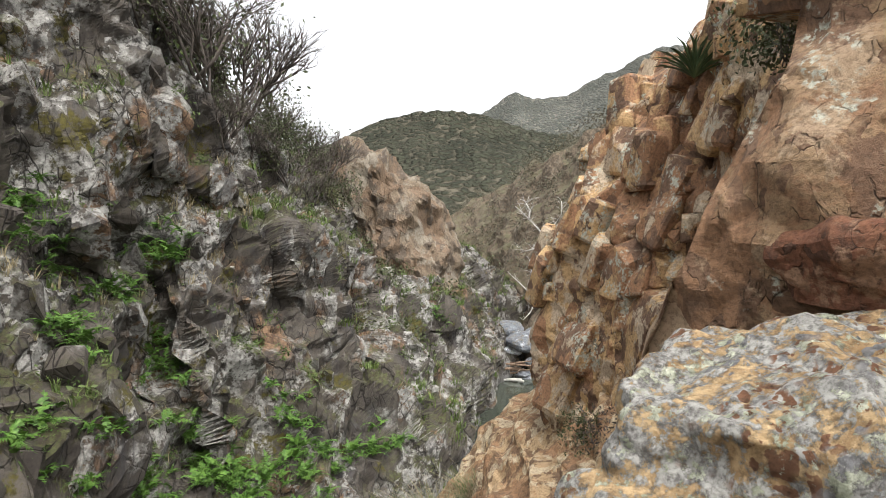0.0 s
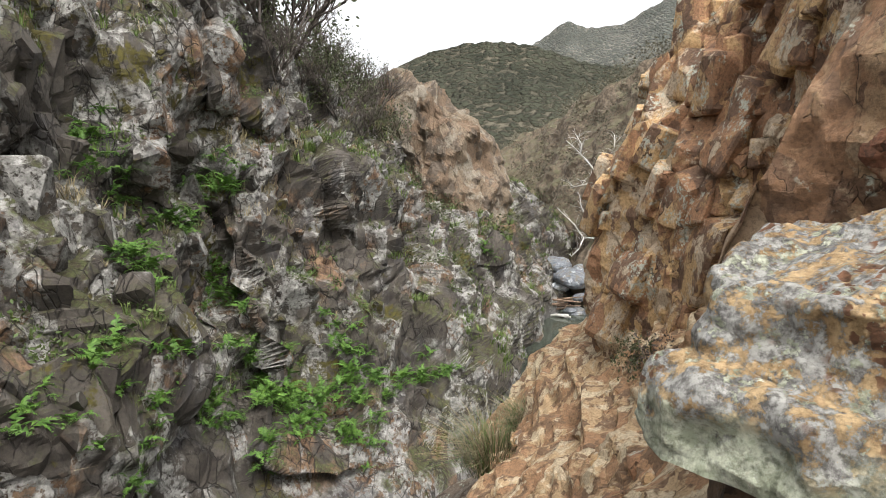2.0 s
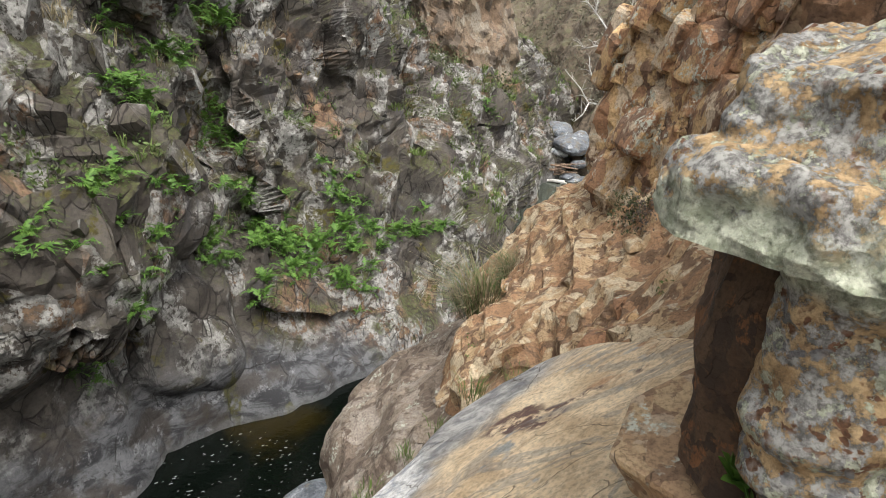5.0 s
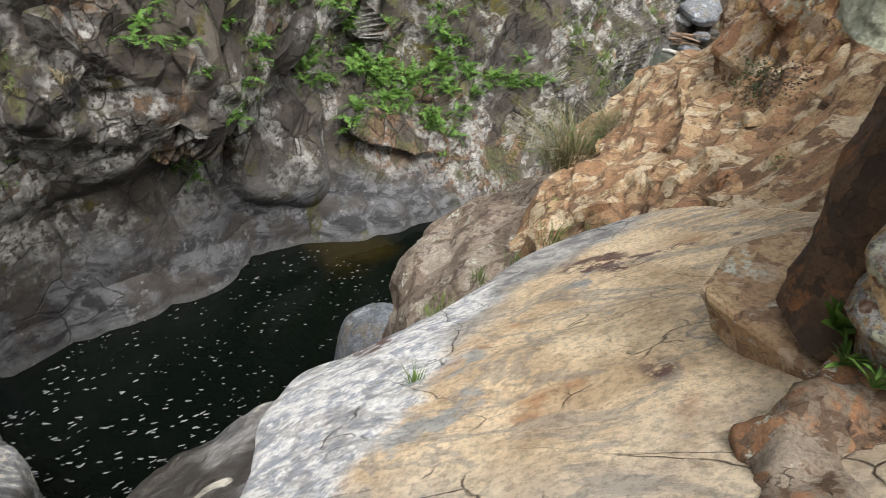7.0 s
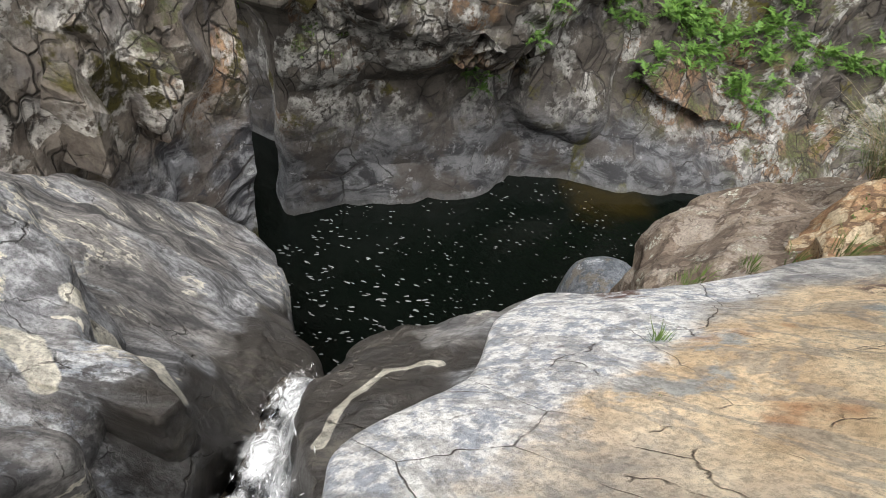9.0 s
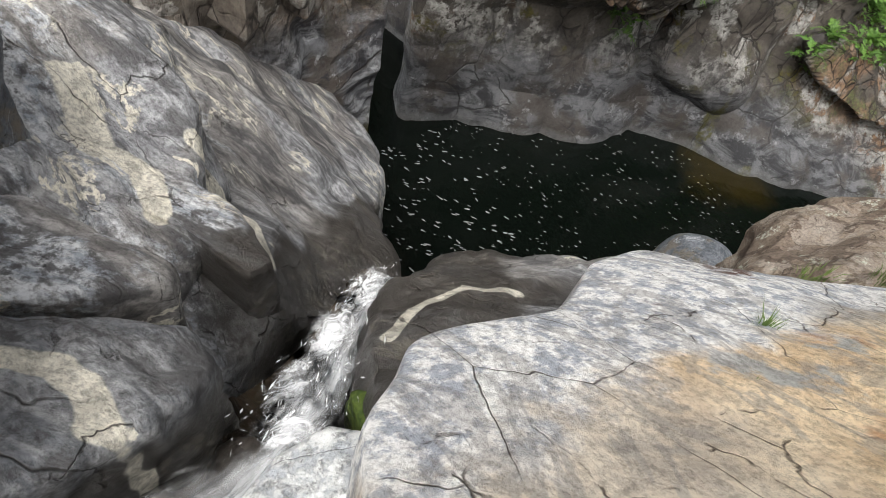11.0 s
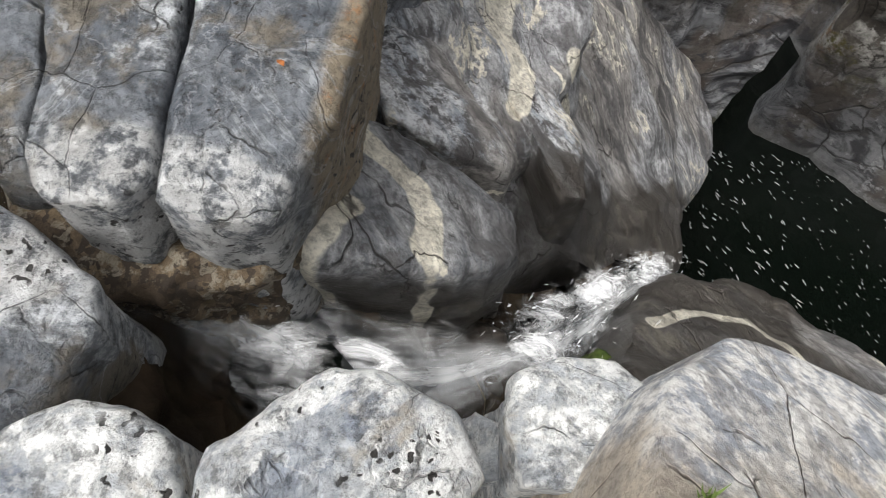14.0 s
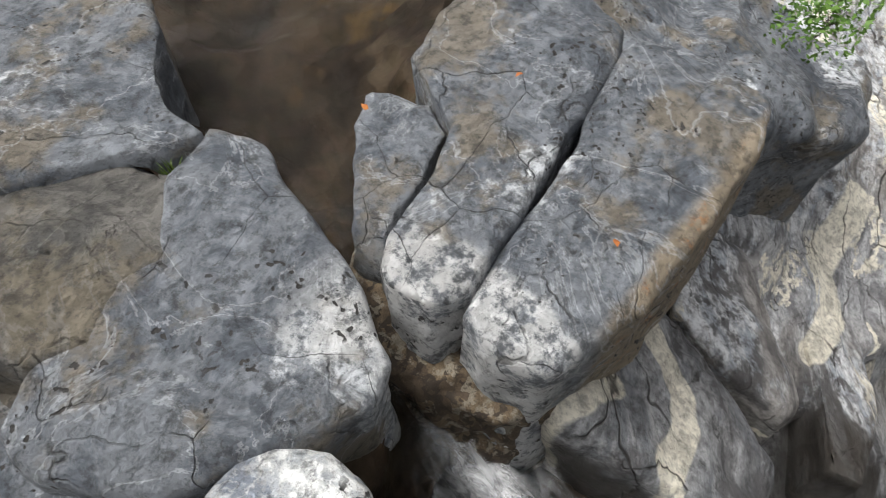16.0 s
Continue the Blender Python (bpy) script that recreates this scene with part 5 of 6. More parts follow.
# Bedrock under the loose rocks on both sides of the stream.
rock("bedrock", [(-0.33, 0.1), (-0.25, -0.4), (-0.1, -0.9), (0.0, -1.4), (-0.1, -2.2), (-0.5, -3.2), (1.5, -3.4), (2.2, 0), (1.4, 1.4), (0.2, 0.6)], Z0 - 1.8, Z0 - 4, M_GREY, "grey bedrock beside the stream", (0.3, 0), 0.1, 5.0, kind="structure")
rock("bedrock", [(-0.85, -0.75), (-0.8, -1.05), (-1.15, -1.45), (-1.75, -1.75), (-2.6, -2.4), (-4.5, -2.6), (-4.8, -1), (-3.2, 0.2), (-1.9, -0.1), (-1.3, -0.5)], Z0 - 2.5, Z0 - 4.6, M_BAND, "dark bedrock under the slabs", (-0.1, -0.35), 0.1, 5.0, [(0.5, 0.08, (1, 1, 1), (10, 20, 30), 123)], kind="structure")


# ---- the stream: its bed, the water and the falls ----
STREAM = [(-2.3, -3.6, -1.46), (-1.5, -2.5, -1.50), (-1.05, -1.95, -1.54), (-0.83, -1.5, -1.58), (-0.66, -1.1, -1.62), (-0.62, -0.95, -1.66), (-0.60, -0.80, -1.88), (-0.60, -0.60, -2.12), (-0.66, -0.34, -2.28), (-0.8, -0.08, -2.48),
          (-1.02, 0.18, -2.82), (-1.28, 0.42, -3.2), (-1.6, 0.72, -3.6), (-1.86, 1.0, -3.8), (-2.02, 1.2, -4.1), (-2.12, 1.36, -5.2), (-2.2, 1.5, -7.5), (-2.28, 1.6, -9.7)]
WIDTH = [1.1, 1.0, 0.62, 0.34, 0.2, 0.24, 0.32, 0.36, 0.34, 0.34, 0.3, 0.26, 0.24, 0.24, 0.24, 0.26, 0.3, 0.36]


def ribbon(path, widths, cols, per, lift, start=0, end=None, bend=0.0, spread=1.0, taper=0.0):
    """A strip along the stream with flow coordinates; bend raises its borders."""
    pts, wid = np.array(path, float)[start:end], np.array(widths, float)[start:end] * spread
    k = np.arange(len(pts))
    t = np.linspace(0, len(pts) - 1, per * (len(pts) - 1) + 1)
    c = smooth_rows(k, pts.T, t).T
    w = smooth_rows(k, [wid], t)[0]
    if taper:
        w = w * np.clip(np.minimum(t, t[-1] - t) / taper, 0.02, 1) ** 0.5
    d = np.gradient(c, axis=0)
    side = np.stack([-d[:, 1], d[:, 0], 0 * d[:, 0]], 1)
    side /= np.linalg.norm(side, axis=1, keepdims=True) + 1e-9
    s = np.linspace(-1, 1, cols)
    g = c[:, None, :] + side[:, None, :] * (s[None, :, None] * w[:, None, None] * 0.5)
    g[..., 2] += Z0 + lift + bend * (s**2)[None, :]
    run = np.concatenate([[0], np.cumsum(np.linalg.norm(np.diff(c, axis=0), axis=1))])
    uv = np.stack(np.broadcast_arrays((s[None, :] + 1) / 2, run[:, None]), -1)
    return g, uv


for start, end, spread, bend in ((0, 10, 2.4, 0.3), (8, 18, 1.7, 0.1)):
    g, uv = ribbon(STREAM, WIDTH, 60, 16, -0.1, start, end, bend, spread)
    g = rough(g, [(0.14, 0.03, (1, 1, 1), (0, 0, 0), 131)], [(0.3, 0.05, 3, 132)], 1)
    thing("stream_bed", grid_mesh("stream_bed", g, M_BED, flow=uv), "wet brown rocky stream bed", "stream bed", kind="structure")
g, uv = ribbon(STREAM, WIDTH, 24, 14, 0.0, spread=1.15)
g = rough(g, (), [(0.16, 0.022, 3, 135)], 1)
thing("water_stream", grid_mesh("water_stream", g, M_STREAM, flow=uv), "shallow clear stream running over dark rock", "water", kind="structure")


def cascade(start, end, lift, spread, seed, amount, label, material=M_FOAM):
    g, uv = ribbon(STREAM, WIDTH, 40, 26, lift, start, end, spread=spread, taper=0.9)
    g = rough(g, (), [(0.10, amount, 4, seed), (0.03, amount * 0.3, 2, seed + 1)], 1)
    return thing("water_cascade", grid_mesh("water_cascade", g, material, flow=uv), label, "water", kind="structure")


cascade(5, 9, 0.012, 1.0, 141, 0.012, "thin clear water sliding over the upper step", M_THIN)
cascade(5, 10, 0.03, 1.3, 143, 0.04, "white water breaking in the small basin")
cascade(6, 10, 0.06, 1.1, 191, 0.05, "loose white spray in the small basin")
cascade(8, 12, 0.02, 1.1, 147, 0.025, "thin white water rushing to the lip", M_THIN)
for k in range(3):
    cascade(9 + k % 2, 14 + k % 2, 0.03 + 0.025 * k, 0.9 + 0.15 * k, 161 + 7 * k, 0.03 + 0.008 * k, "loose white spray over the cascade")
cascade(10, 18, 0.05, 0.9, 155, 0.04, "white falls dropping to the pool")


def splash(x, y, z, rx, ry, turn, height, seed, label):
    """A heap of froth: low domes over one another, ragged by noise."""
    for k in range(4):
        r, a = np.linspace(0, 1, 22)[:, None], np.linspace(0, 2 * math.pi, 56, endpoint=False)[None]
        u, v = rx * r * np.cos(a), ry * r * np.sin(a)
        c, s = math.cos(radians(turn)), math.sin(radians(turn))
        g = np.stack([x + u * c - v * s, y + u * s + v * c, Z0 + z + height * (0.3 + 0.35 * k) * (1 - r**2) + 0 * a], -1)
        g[..., 2] += 0.8 * height * fbm(g.reshape(-1, 3) / 0.11, 3, seed + 3 * k).reshape(g.shape[:2])
        uv = np.stack(np.broadcast_arrays(r + 0 * a, a / 6.283 + 0 * r), -1)
        thing("water_cascade", grid_mesh("water_cascade", g, M_SPLASH, closed=True, flow=uv), label, "water", kind="structure")


splash(-0.585, -0.74, -1.97, 0.19, 0.13, 60, 0.05, 211, "white froth heaped below the upper step")
splash(-0.50, -0.80, -2.0, 0.20, 0.10, 50, 0.04, 271, "white froth drawn out in the small basin")
splash(-0.62, -0.56, -2.08, 0.24, 0.09, 85, 0.035, 221, "white froth streaming round the basin")
splash(-0.86, 0.0, -2.56, 0.22, 0.13, 120, 0.07, 225, "white froth where the stream breaks toward the lip")
splash(-1.12, 0.10, -2.88, 0.26, 0.14, 130, 0.09, 231, "white froth where the stream breaks toward the lip")
splash(-1.42, 0.42, -3.22, 0.30, 0.15, 132, 0.10, 241, "white froth where the stream breaks toward the lip")
splash(-1.80, 0.85, -3.70, 0.28, 0.17, 132, 0.10, 251, "white froth at the lip of the falls")


# drops thrown clear of the falls
def drops(count, seed):
    rr = np.random.RandomState(seed)
    pieces = []
    path = np.array(STREAM[9:14])
    for k in range(count):
        t = rr.uniform(0, len(path) - 1.001)
        i = int(t)
        p = path[i] * (1 - t + i) + path[i + 1] * (t - i) + np.array([0, 0, Z0 + 0.06]) + rr.normal(0, 1, 3) * np.array([0.10, 0.10, 0.06]) + np.array([0, 0, 0.12 * rr.rand()])
        d = rr.normal(0, 1, 3) * 0.006 + np.array([-0.006, 0.006, 0.010 * rr.normal()])
        r = rr.uniform(0.0010, 0.0028)
        s = np.array([r, r, 0])
        q = np.array([-r, r, 0])
        pieces.append((np.array([p - d, p + s, p + q, p - s, p - q, p + d]), [(0, 1, 2), (0, 2, 3), (0, 3, 4), (0, 4, 1), (5, 2, 1), (5, 3, 2), (5, 4, 3), (5, 1, 4)]))
    verts, faces, base = [], [], 0
    for v, f in pieces:
        verts.append(v)
        faces += [tuple(i + base for i in q) for q in f]
        base += len(v)
    me = bpy.data.meshes.new("water_drops")
    me.from_pydata(np.concatenate(verts).tolist(), [], faces)
    me.materials.append(M_SPLASH)
    return me


thing("water_drops", drops(450, 261), "white drops thrown clear of the falls", "water drops", kind="stuff")

# The lichened rock at the elbow, jutting over its own hollow side.
LB = [(0.14, 0.028, (1, 1, 1), (10, 20, 30), 161), (0.05, 0.008, (1, 1, 1), (10, 20, 30), 162)]
LW = [(0.16, 0.022, 3, 163), (0.02, 0.003, 3, 164)]
rock("lichened_rock", [(0.165, 0.75), (0.19, 0.86), (0.3, 1.0), (0.62, 1.08), (1.0, 0.95), (1.1, 0.6), (0.75, 0.48), (0.45, 0.56), (0.3, 0.64)], Z0 - 0.33, Z0 - 0.475, M_LICHEN,
     "tan rock ledge crusted with pale green lichen along its lip", (0.10, 0.05), 0.05, 4.0, LB, LW, cols=260, rows=160, flare=0.02, sharp=True)
rock("lichened_rock", [(0.235, 0.80), (0.26, 0.90), (0.36, 1.02), (0.66, 1.08), (1.0, 0.96), (1.1, 0.62), (0.78, 0.52), (0.5, 0.59), (0.34, 0.67)], Z0 - 0.205, Z0 - 0.42, M_LICHEN,
     "blocky ochre rock spotted with grey and rust-brown lichen", (0.10, 0.06), 0.05, 5.0, LB, LW, cols=260, rows=160, flare=0.03, sharp=True)
rock("lichened_rock", [(0.295, 0.70), (0.41, 0.9), (0.67, 1.0), (1.12, 0.95), (1.22, 0.7), (0.87, 0.52), (0.46, 0.585)], Z0 - 0.40, Z0 - 0.95, M_LICHEN, "grey and tan lichened rock standing under the jutting block", (0, 0), 0.03, 5.0, LB, [(0.2, 0.02, 3, 165), (0.02, 0.003, 3, 164)], flare=-0.2, cols=180, rows=120)
rock("rock_pedestal", [(0.275, 0.84), (0.33, 1.0), (0.6, 1.06), (0.7, 0.9), (0.45, 0.76), (0.33, 0.77)], Z0 - 0.42, Z0 - 0.95, M_RUST, "rust-brown rock face in the hollow, shade in its colour", (0, 0), 0.03, 5.0, [(0.16, 0.03, (1, 1, 0.5), (10, 20, 30), 169), (0.05, 0.006, (1, 1, 0.6), (10, 20, 30), 162)], [(0.2, 0.03, 3, 168)], flare=-0.15, sharp=True, kind="structure")
rock("red_block", [(0.60, 1.16), (0.66, 1.30), (0.95, 1.32), (1.25, 1.1), (1.1, 0.85), (0.82, 0.86)], Z0 + 0.02, Z0 - 0.17, M_REDBLOCK, "dark red ironstone block jutting from the rock face", (0.28, 0.0), 0.03, 6.0, [(0.2, 0.03, (1, 1, 1), (10, 20, 30), 371), (0.06, 0.008, (1, 1, 1), (10, 20, 30), 372)], [(0.2, 0.015, 3, 373)], flare=-0.16, sharp=True, smooth=False)
rock("wedge_slab", [(0.2, 0.965), (0.27, 1.13), (0.52, 1.27), (0.72, 1.05), (0.6, 0.84), (0.36, 0.75)], Z0 - 0.95, Z0 - 1.11, M_WEDGE, "tan wedge of rock lying on the shelf", (0.28, 0.02), 0.008, 14.0, [(0.12, 0.004, (1, 1, 1), (10, 20, 30), 161)], [(0.3, 0.008, 3, 166)], flare=-0.22, category="rock", sharp=True, smooth=False)
rock("rust_rock", [(0.26, 0.62), (0.36, 0.76), (0.6, 0.8), (0.8, 0.5), (0.6, 0.25), (0.35, 0.3), (0.24, 0.45)], Z0 - 0.9, Z0 - 1.3, M_RUSTY, "rust and grey rock on the shelf", (0.25, 0.1), 0.06, 4.0, LB, [(0.2, 0.02, 3, 167)], category="rock", sharp=True)


# Loose blocks lying on the bank.
def broken_block(seed, material):
    """An angular broken stone of unit size: a chipped box with sheared faces."""
    rr = random.Random(seed)
    bm = bmesh.new()
    bmesh.ops.create_cube(bm, size=1.0)
    for v in bm.verts:
        v.co += Vector((rr.uniform(-0.2, 0.2), rr.uniform(-0.2, 0.2), rr.uniform(-0.2, 0.2)))
    bmesh.ops.bevel(bm, geom=list(bm.edges), offset=0.07, segments=1, affect="EDGES")
    for k in range(3):
        n = Vector((rr.uniform(-1, 1), rr.uniform(-1, 1), rr.uniform(0, 1))).normalized()
        bmesh.ops.bisect_plane(bm, geom=list(bm.verts) + list(bm.edges) + list(bm.faces), plane_co=n * rr.uniform(0.4, 0.5), plane_no=n, clear_outer=True)
        bmesh.ops.holes_fill(bm, edges=[e for e in bm.edges if e.is_boundary])
    me = bpy.data.meshes.new("broken_block")
    bm.to_mesh(me)
    bm.free()
    me.materials.append(material)
    return me


BLOCKS = [broken_block(700 + k, m) for k, m in enumerate((M_BANK, M_BANK, M_ORANGE, M_BANK, M_RUSTY, M_ORANGE))]
rb = random.Random(77)
for k in range(70):
    y = 2.5 + 5.0 * rb.random() ** 1.3
    x = rb.uniform(0.1, 1.3) + 0.04 * (y - 2.5)
    s = rb.uniform(0.07, 0.24) * (1.2 if k < 14 else 0.75)
    z = Z0 - 1.81 + 1.12 * x - 0.234 * y
    ob = thing("loose_block", BLOCKS[k % 6], "angular tan rock block lying on the bank", "rock", "loose blocks on the bank")
    ob.matrix_basis = pose(x, y, z + 0.01, rb.gauss(-12, 8), rb.gauss(-32, 8), rb.gauss(-8, 22)) @ Matrix.Diagonal((s * 0.9, s * 1.7, s * 0.55, 1))


# Joint-bound blocks standing proud of the cliffs.
def cliff_blocks(parent, grid, count, seed, sizes, turn, stretch, low, high, material, limit=None):
    rr = random.Random(seed)
    meshes = [broken_block(seed + k, material) for k in range(6)]
    rows, cols = grid.shape[:2]
    made = 0
    while made < count:
        p = Vector(grid[rr.randrange(rows), rr.randrange(cols)])
        if not low < p.z < high or (limit and math.hypot(p.x, p.y) > limit):
            continue
        s = sizes[0] + (sizes[1] - sizes[0]) * rr.random() ** 2
        ob = new("rock_block", meshes[made % 6])
        ob.parent = parent
        ob.matrix_basis = pose(*p, *(a + rr.gauss(0, 9) for a in turn)) @ Matrix.Diagonal((s * stretch[0] * rr.uniform(0.7, 1.3), s * stretch[1], s * stretch[2] * rr.uniform(0.7, 1.3), 1))
        made += 1


cliff_blocks(canyon_wall, WALL, 200, 800, (0.3, 1.1), (24, 14, 20), (0.8, 0.5, 1.25), 4.2, Z0 + 7, M_CLIFF, 24)
cliff_blocks(left_wall, NEAR, 60, 820, (0.3, 0.9), (15, 10, 40), (0.8, 0.6, 1.2), 4.5, Z0 + 2, M_NEARWALL)
cliff_blocks(right_cliff, RIGHT, 230, 840, (0.10, 0.5), (8, 8, 25), (0.8, 0.8, 1.1), Z0 - 1.7, Z0 + 1.6, M_ORANGE)


# ---- far shore: gravel bar, boulders, driftwood, the bare white tree ----
def tube(points, radii, sides=6):
    """A tapered round limb along points: vertices and faces."""
    pts = np.array(points, float)
    d = np.gradient(pts, axis=0)
    d /= np.linalg.norm(d, axis=1, keepdims=True) + 1e-9
    ref = np.where(np.abs(d[:, 2:3]) > 0.9, np.array([[1.0, 0, 0]]), np.array([[0, 0, 1.0]]))
    u = np.cross(d, ref)
    u /= np.linalg.norm(u, axis=1, keepdims=True) + 1e-9
    v = np.cross(d, u)
    a = np.linspace(0, 2 * math.pi, sides, endpoint=False)
    ring = pts[:, None] + np.array(radii)[:, None, None] * (np.cos(a)[None, :, None] * u[:, None] + np.sin(a)[None, :, None] * v[:, None])
    faces = []
    for i in range(len(pts) - 1):
        for j in range(sides):
            k = (j + 1) % sides
            faces.append((i * sides + j, i * sides + k, (i + 1) * sides + k, (i + 1) * sides + j))
    faces.append(tuple(range(sides))[::-1])
    faces.append(tuple((len(pts) - 1) * sides + j for j in range(sides)))
    return ring.reshape(-1, 3), faces


def joined(name, pieces, material, smooth=True):
    """One mesh from several sets of vertices and faces."""
    verts, faces, base = [], [], 0
    for v, f in pieces:
        verts.append(np.asarray(v))
        faces += [tuple(i + base for i in q) for q in f]
        base += len(v)
    me = bpy.data.meshes.new(name)
    me.from_pydata(np.concatenate(verts).tolist(), [], faces)
    me.polygons.foreach_set("use_smooth", np.full(len(me.polygons), smooth))
    me.update()
    me.materials.append(material)
    return me


def part(name, me, parent, label="", m=None):
    ob = new(name, me)
    ob.parent = parent
    if m is not None:
        ob.matrix_basis = m
    return tagged(ob, label)


def plain_material(name, a, b, scale, roughness=0.8, bump=0.3, vary=0.25):
    n = Nodes(name)
    info = n.add("ShaderNodeObjectInfo").outputs["Random"]
    isl = n.add("ShaderNodeNewGeometry").outputs["Random Per Island"]
    f = n.noise(scale, 5, 0.6)
    col = n.mix(n.ramp(f, 0.35, 0.65), a, b)
    col = n.mix(n.math("MULTIPLY", n.math("ADD", info, isl), vary), col, tuple(0.45 * v for v in a))
    return n.done(col, roughness, f, bump, 0.02)


M_BARK = plain_material("white_bark", (0.42, 0.40, 0.37), (0.70, 0.68, 0.64), 6, 0.8)
M_TWIG = plain_material("grey_twigs", (0.075, 0.06, 0.05), (0.13, 0.11, 0.095), 8, 0.9)
M_DRIFT = plain_material("driftwood", (0.16, 0.10, 0.065), (0.34, 0.25, 0.18), 9, 0.85)
M_FERN = plain_material("fern_green", (0.055, 0.13, 0.018), (0.12, 0.225, 0.036), 9, 0.6, 0.0)
M_LEAF = plain_material("dull_leaves", (0.045, 0.06, 0.022), (0.095, 0.105, 0.042), 7, 0.65, 0.0)
M_BRUSH = plain_material("grey_brown_brush", (0.085, 0.078, 0.052), (0.16, 0.145, 0.10), 5, 0.8, 0.0)
M_HERB = plain_material("herb_green", (0.06, 0.10, 0.025), (0.12, 0.16, 0.045), 3, 0.65, 0.0)
M_GRASS = plain_material("fresh_grass", (0.075, 0.125, 0.026), (0.15, 0.20, 0.05), 8, 0.65, 0.0)
M_DRY = plain_material("dry_grass", (0.17, 0.135, 0.075), (0.34, 0.29, 0.18), 8, 0.75, 0.0)
M_SUCC = plain_material("succulent_green", (0.07, 0.16, 0.03), (0.16, 0.27, 0.06), 20, 0.45, 0.0)
M_YUCCA = plain_material("yucca_green", (0.05, 0.085, 0.035), (0.12, 0.16, 0.07), 9, 0.5, 0.0)
M_FALLEN = plain_material("orange_leaf", (0.30, 0.085, 0.02), (0.46, 0.19, 0.04), 30, 0.7, 0.0)
M_MOSS = plain_material("wet_moss", (0.03, 0.055, 0.008), (0.085, 0.12, 0.018), 30, 0.8, 0.8)

rock("gravel_bar", [(2.6, 38.6), (5, 37.6), (8.5, 36.6), (12, 40), (12, 52), (4, 54), (1.5, 46)], Z0 - 10.3, Z0 - 13, M_GRAVEL, "stony gravel bar behind the far pool", (0.0, 0.06), 0.3, 4.0, [(0.7, 0.12, (1, 1, 1), (0, 0, 0), 301)], [(1.5, 0.2, 3, 302), (0.25, 0.06, 3, 303)], kind="structure", cols=180, rows=110)

rng = random.Random(5)


def loose_stone(seed, material):
    """A knobbly stone of unit size."""
    a = np.linspace(0, 2 * math.pi, 18, endpoint=False)
    v = np.linspace(-math.pi / 2, math.pi / 2, 12)
    g = np.stack([np.cos(v)[:, None] * np.cos(a)[None], np.cos(v)[:, None] * np.sin(a)[None], np.broadcast_to(0.7 * np.sin(v)[:, None], (12, 18))], -1) * 0.5
    f = g.reshape(-1, 3)
    step = block_field(f * 2.2 + seed, seed)
    k = 1 + 0.14 * step + 0.16 * fbm(f * 2 + seed, 3, seed)
    return grid_mesh("loose_stone", g * k.reshape(12, 18, 1), material, closed=True, smooth=False)


STONES = [loose_stone(31 + k, m) for k, m in enumerate((M_WHITE, M_GREY, M_WHITE, M_SLATE, M_GREY))]
for x, y, z, s in [(5.1, 39, -8.4, 2.2), (6.0, 40, -8.2, 1.6), (4.4, 39.2, -9.0, 1.2), (5.6, 38.2, -9.4, 1.0), (5.2, 37.6, -10.2, 1.3), (6.3, 39, -9.3, 1.1), (7.2, 40, -8.4, 1.7), (3.6, 40, -8.8, 1.5), (4.9, 37.3, -10.0, 0.8), (6.0, 37.2, -10.1, 1.0), (6.8, 38.2, -9.8, 0.9), (4.4, 41, -7.9, 1.8), (7.9, 38.8, -9.4, 1.3), (3.0, 38.6, -9.9, 1.2)]:
    ob = thing("boulder", STONES[rng.randrange(5)], "pale grey boulder on the gravel bar", "boulder", "boulders on the gravel bar")
    ob.matrix_basis = pose(x, y, Z0 + z, 0, rng.uniform(-20, 20), rng.uniform(0, 360)) @ Matrix.Diagonal((s, s * rng.uniform(0.7, 1.1), s * 0.75, 1))

# driftwood jammed at the head of the far pool
for k in range(16):
    length, az = rng.uniform(0.8, 2.4), rng.uniform(-35, 35) + (0 if k % 3 else 70)
    c = Vector((rng.uniform(3.3, 5.2), rng.uniform(37.0, 38.0), Z0 - 10.0 + 0.05 * k))
    d = Vector((math.cos(radians(az)), math.sin(radians(az)) * 0.5, rng.uniform(-0.15, 0.15))) * length * 0.5
    side = Vector((0, 0, 0.06 * rng.uniform(-1, 1)))
    r = rng.uniform(0.03, 0.09)
    tagged(new("driftwood_log", joined("driftwood_log", [tube([c - d, c + side, c + d], [r, r * 0.9, r * 0.6], 7)], M_DRIFT)), "weathered brown driftwood log in a jam", "log", "driftwood jam")
snag = tagged(new("driftwood_log", joined("driftwood_log", [tube([(4.2, 36.4, Z0 - 10.75), (4.6, 36.2, Z0 - 10.1), (4.7, 35.9, Z0 - 10.05)], [0.13, 0.11, 0.07], 8), tube([(3.3, 36.6, Z0 - 10.2), (4.0, 36.4, Z0 - 10.08), (4.65, 36.2, Z0 - 10.05)], [0.06, 0.1, 0.1], 8)], M_BARK)), "bleached snag lying in the far pool", "log")

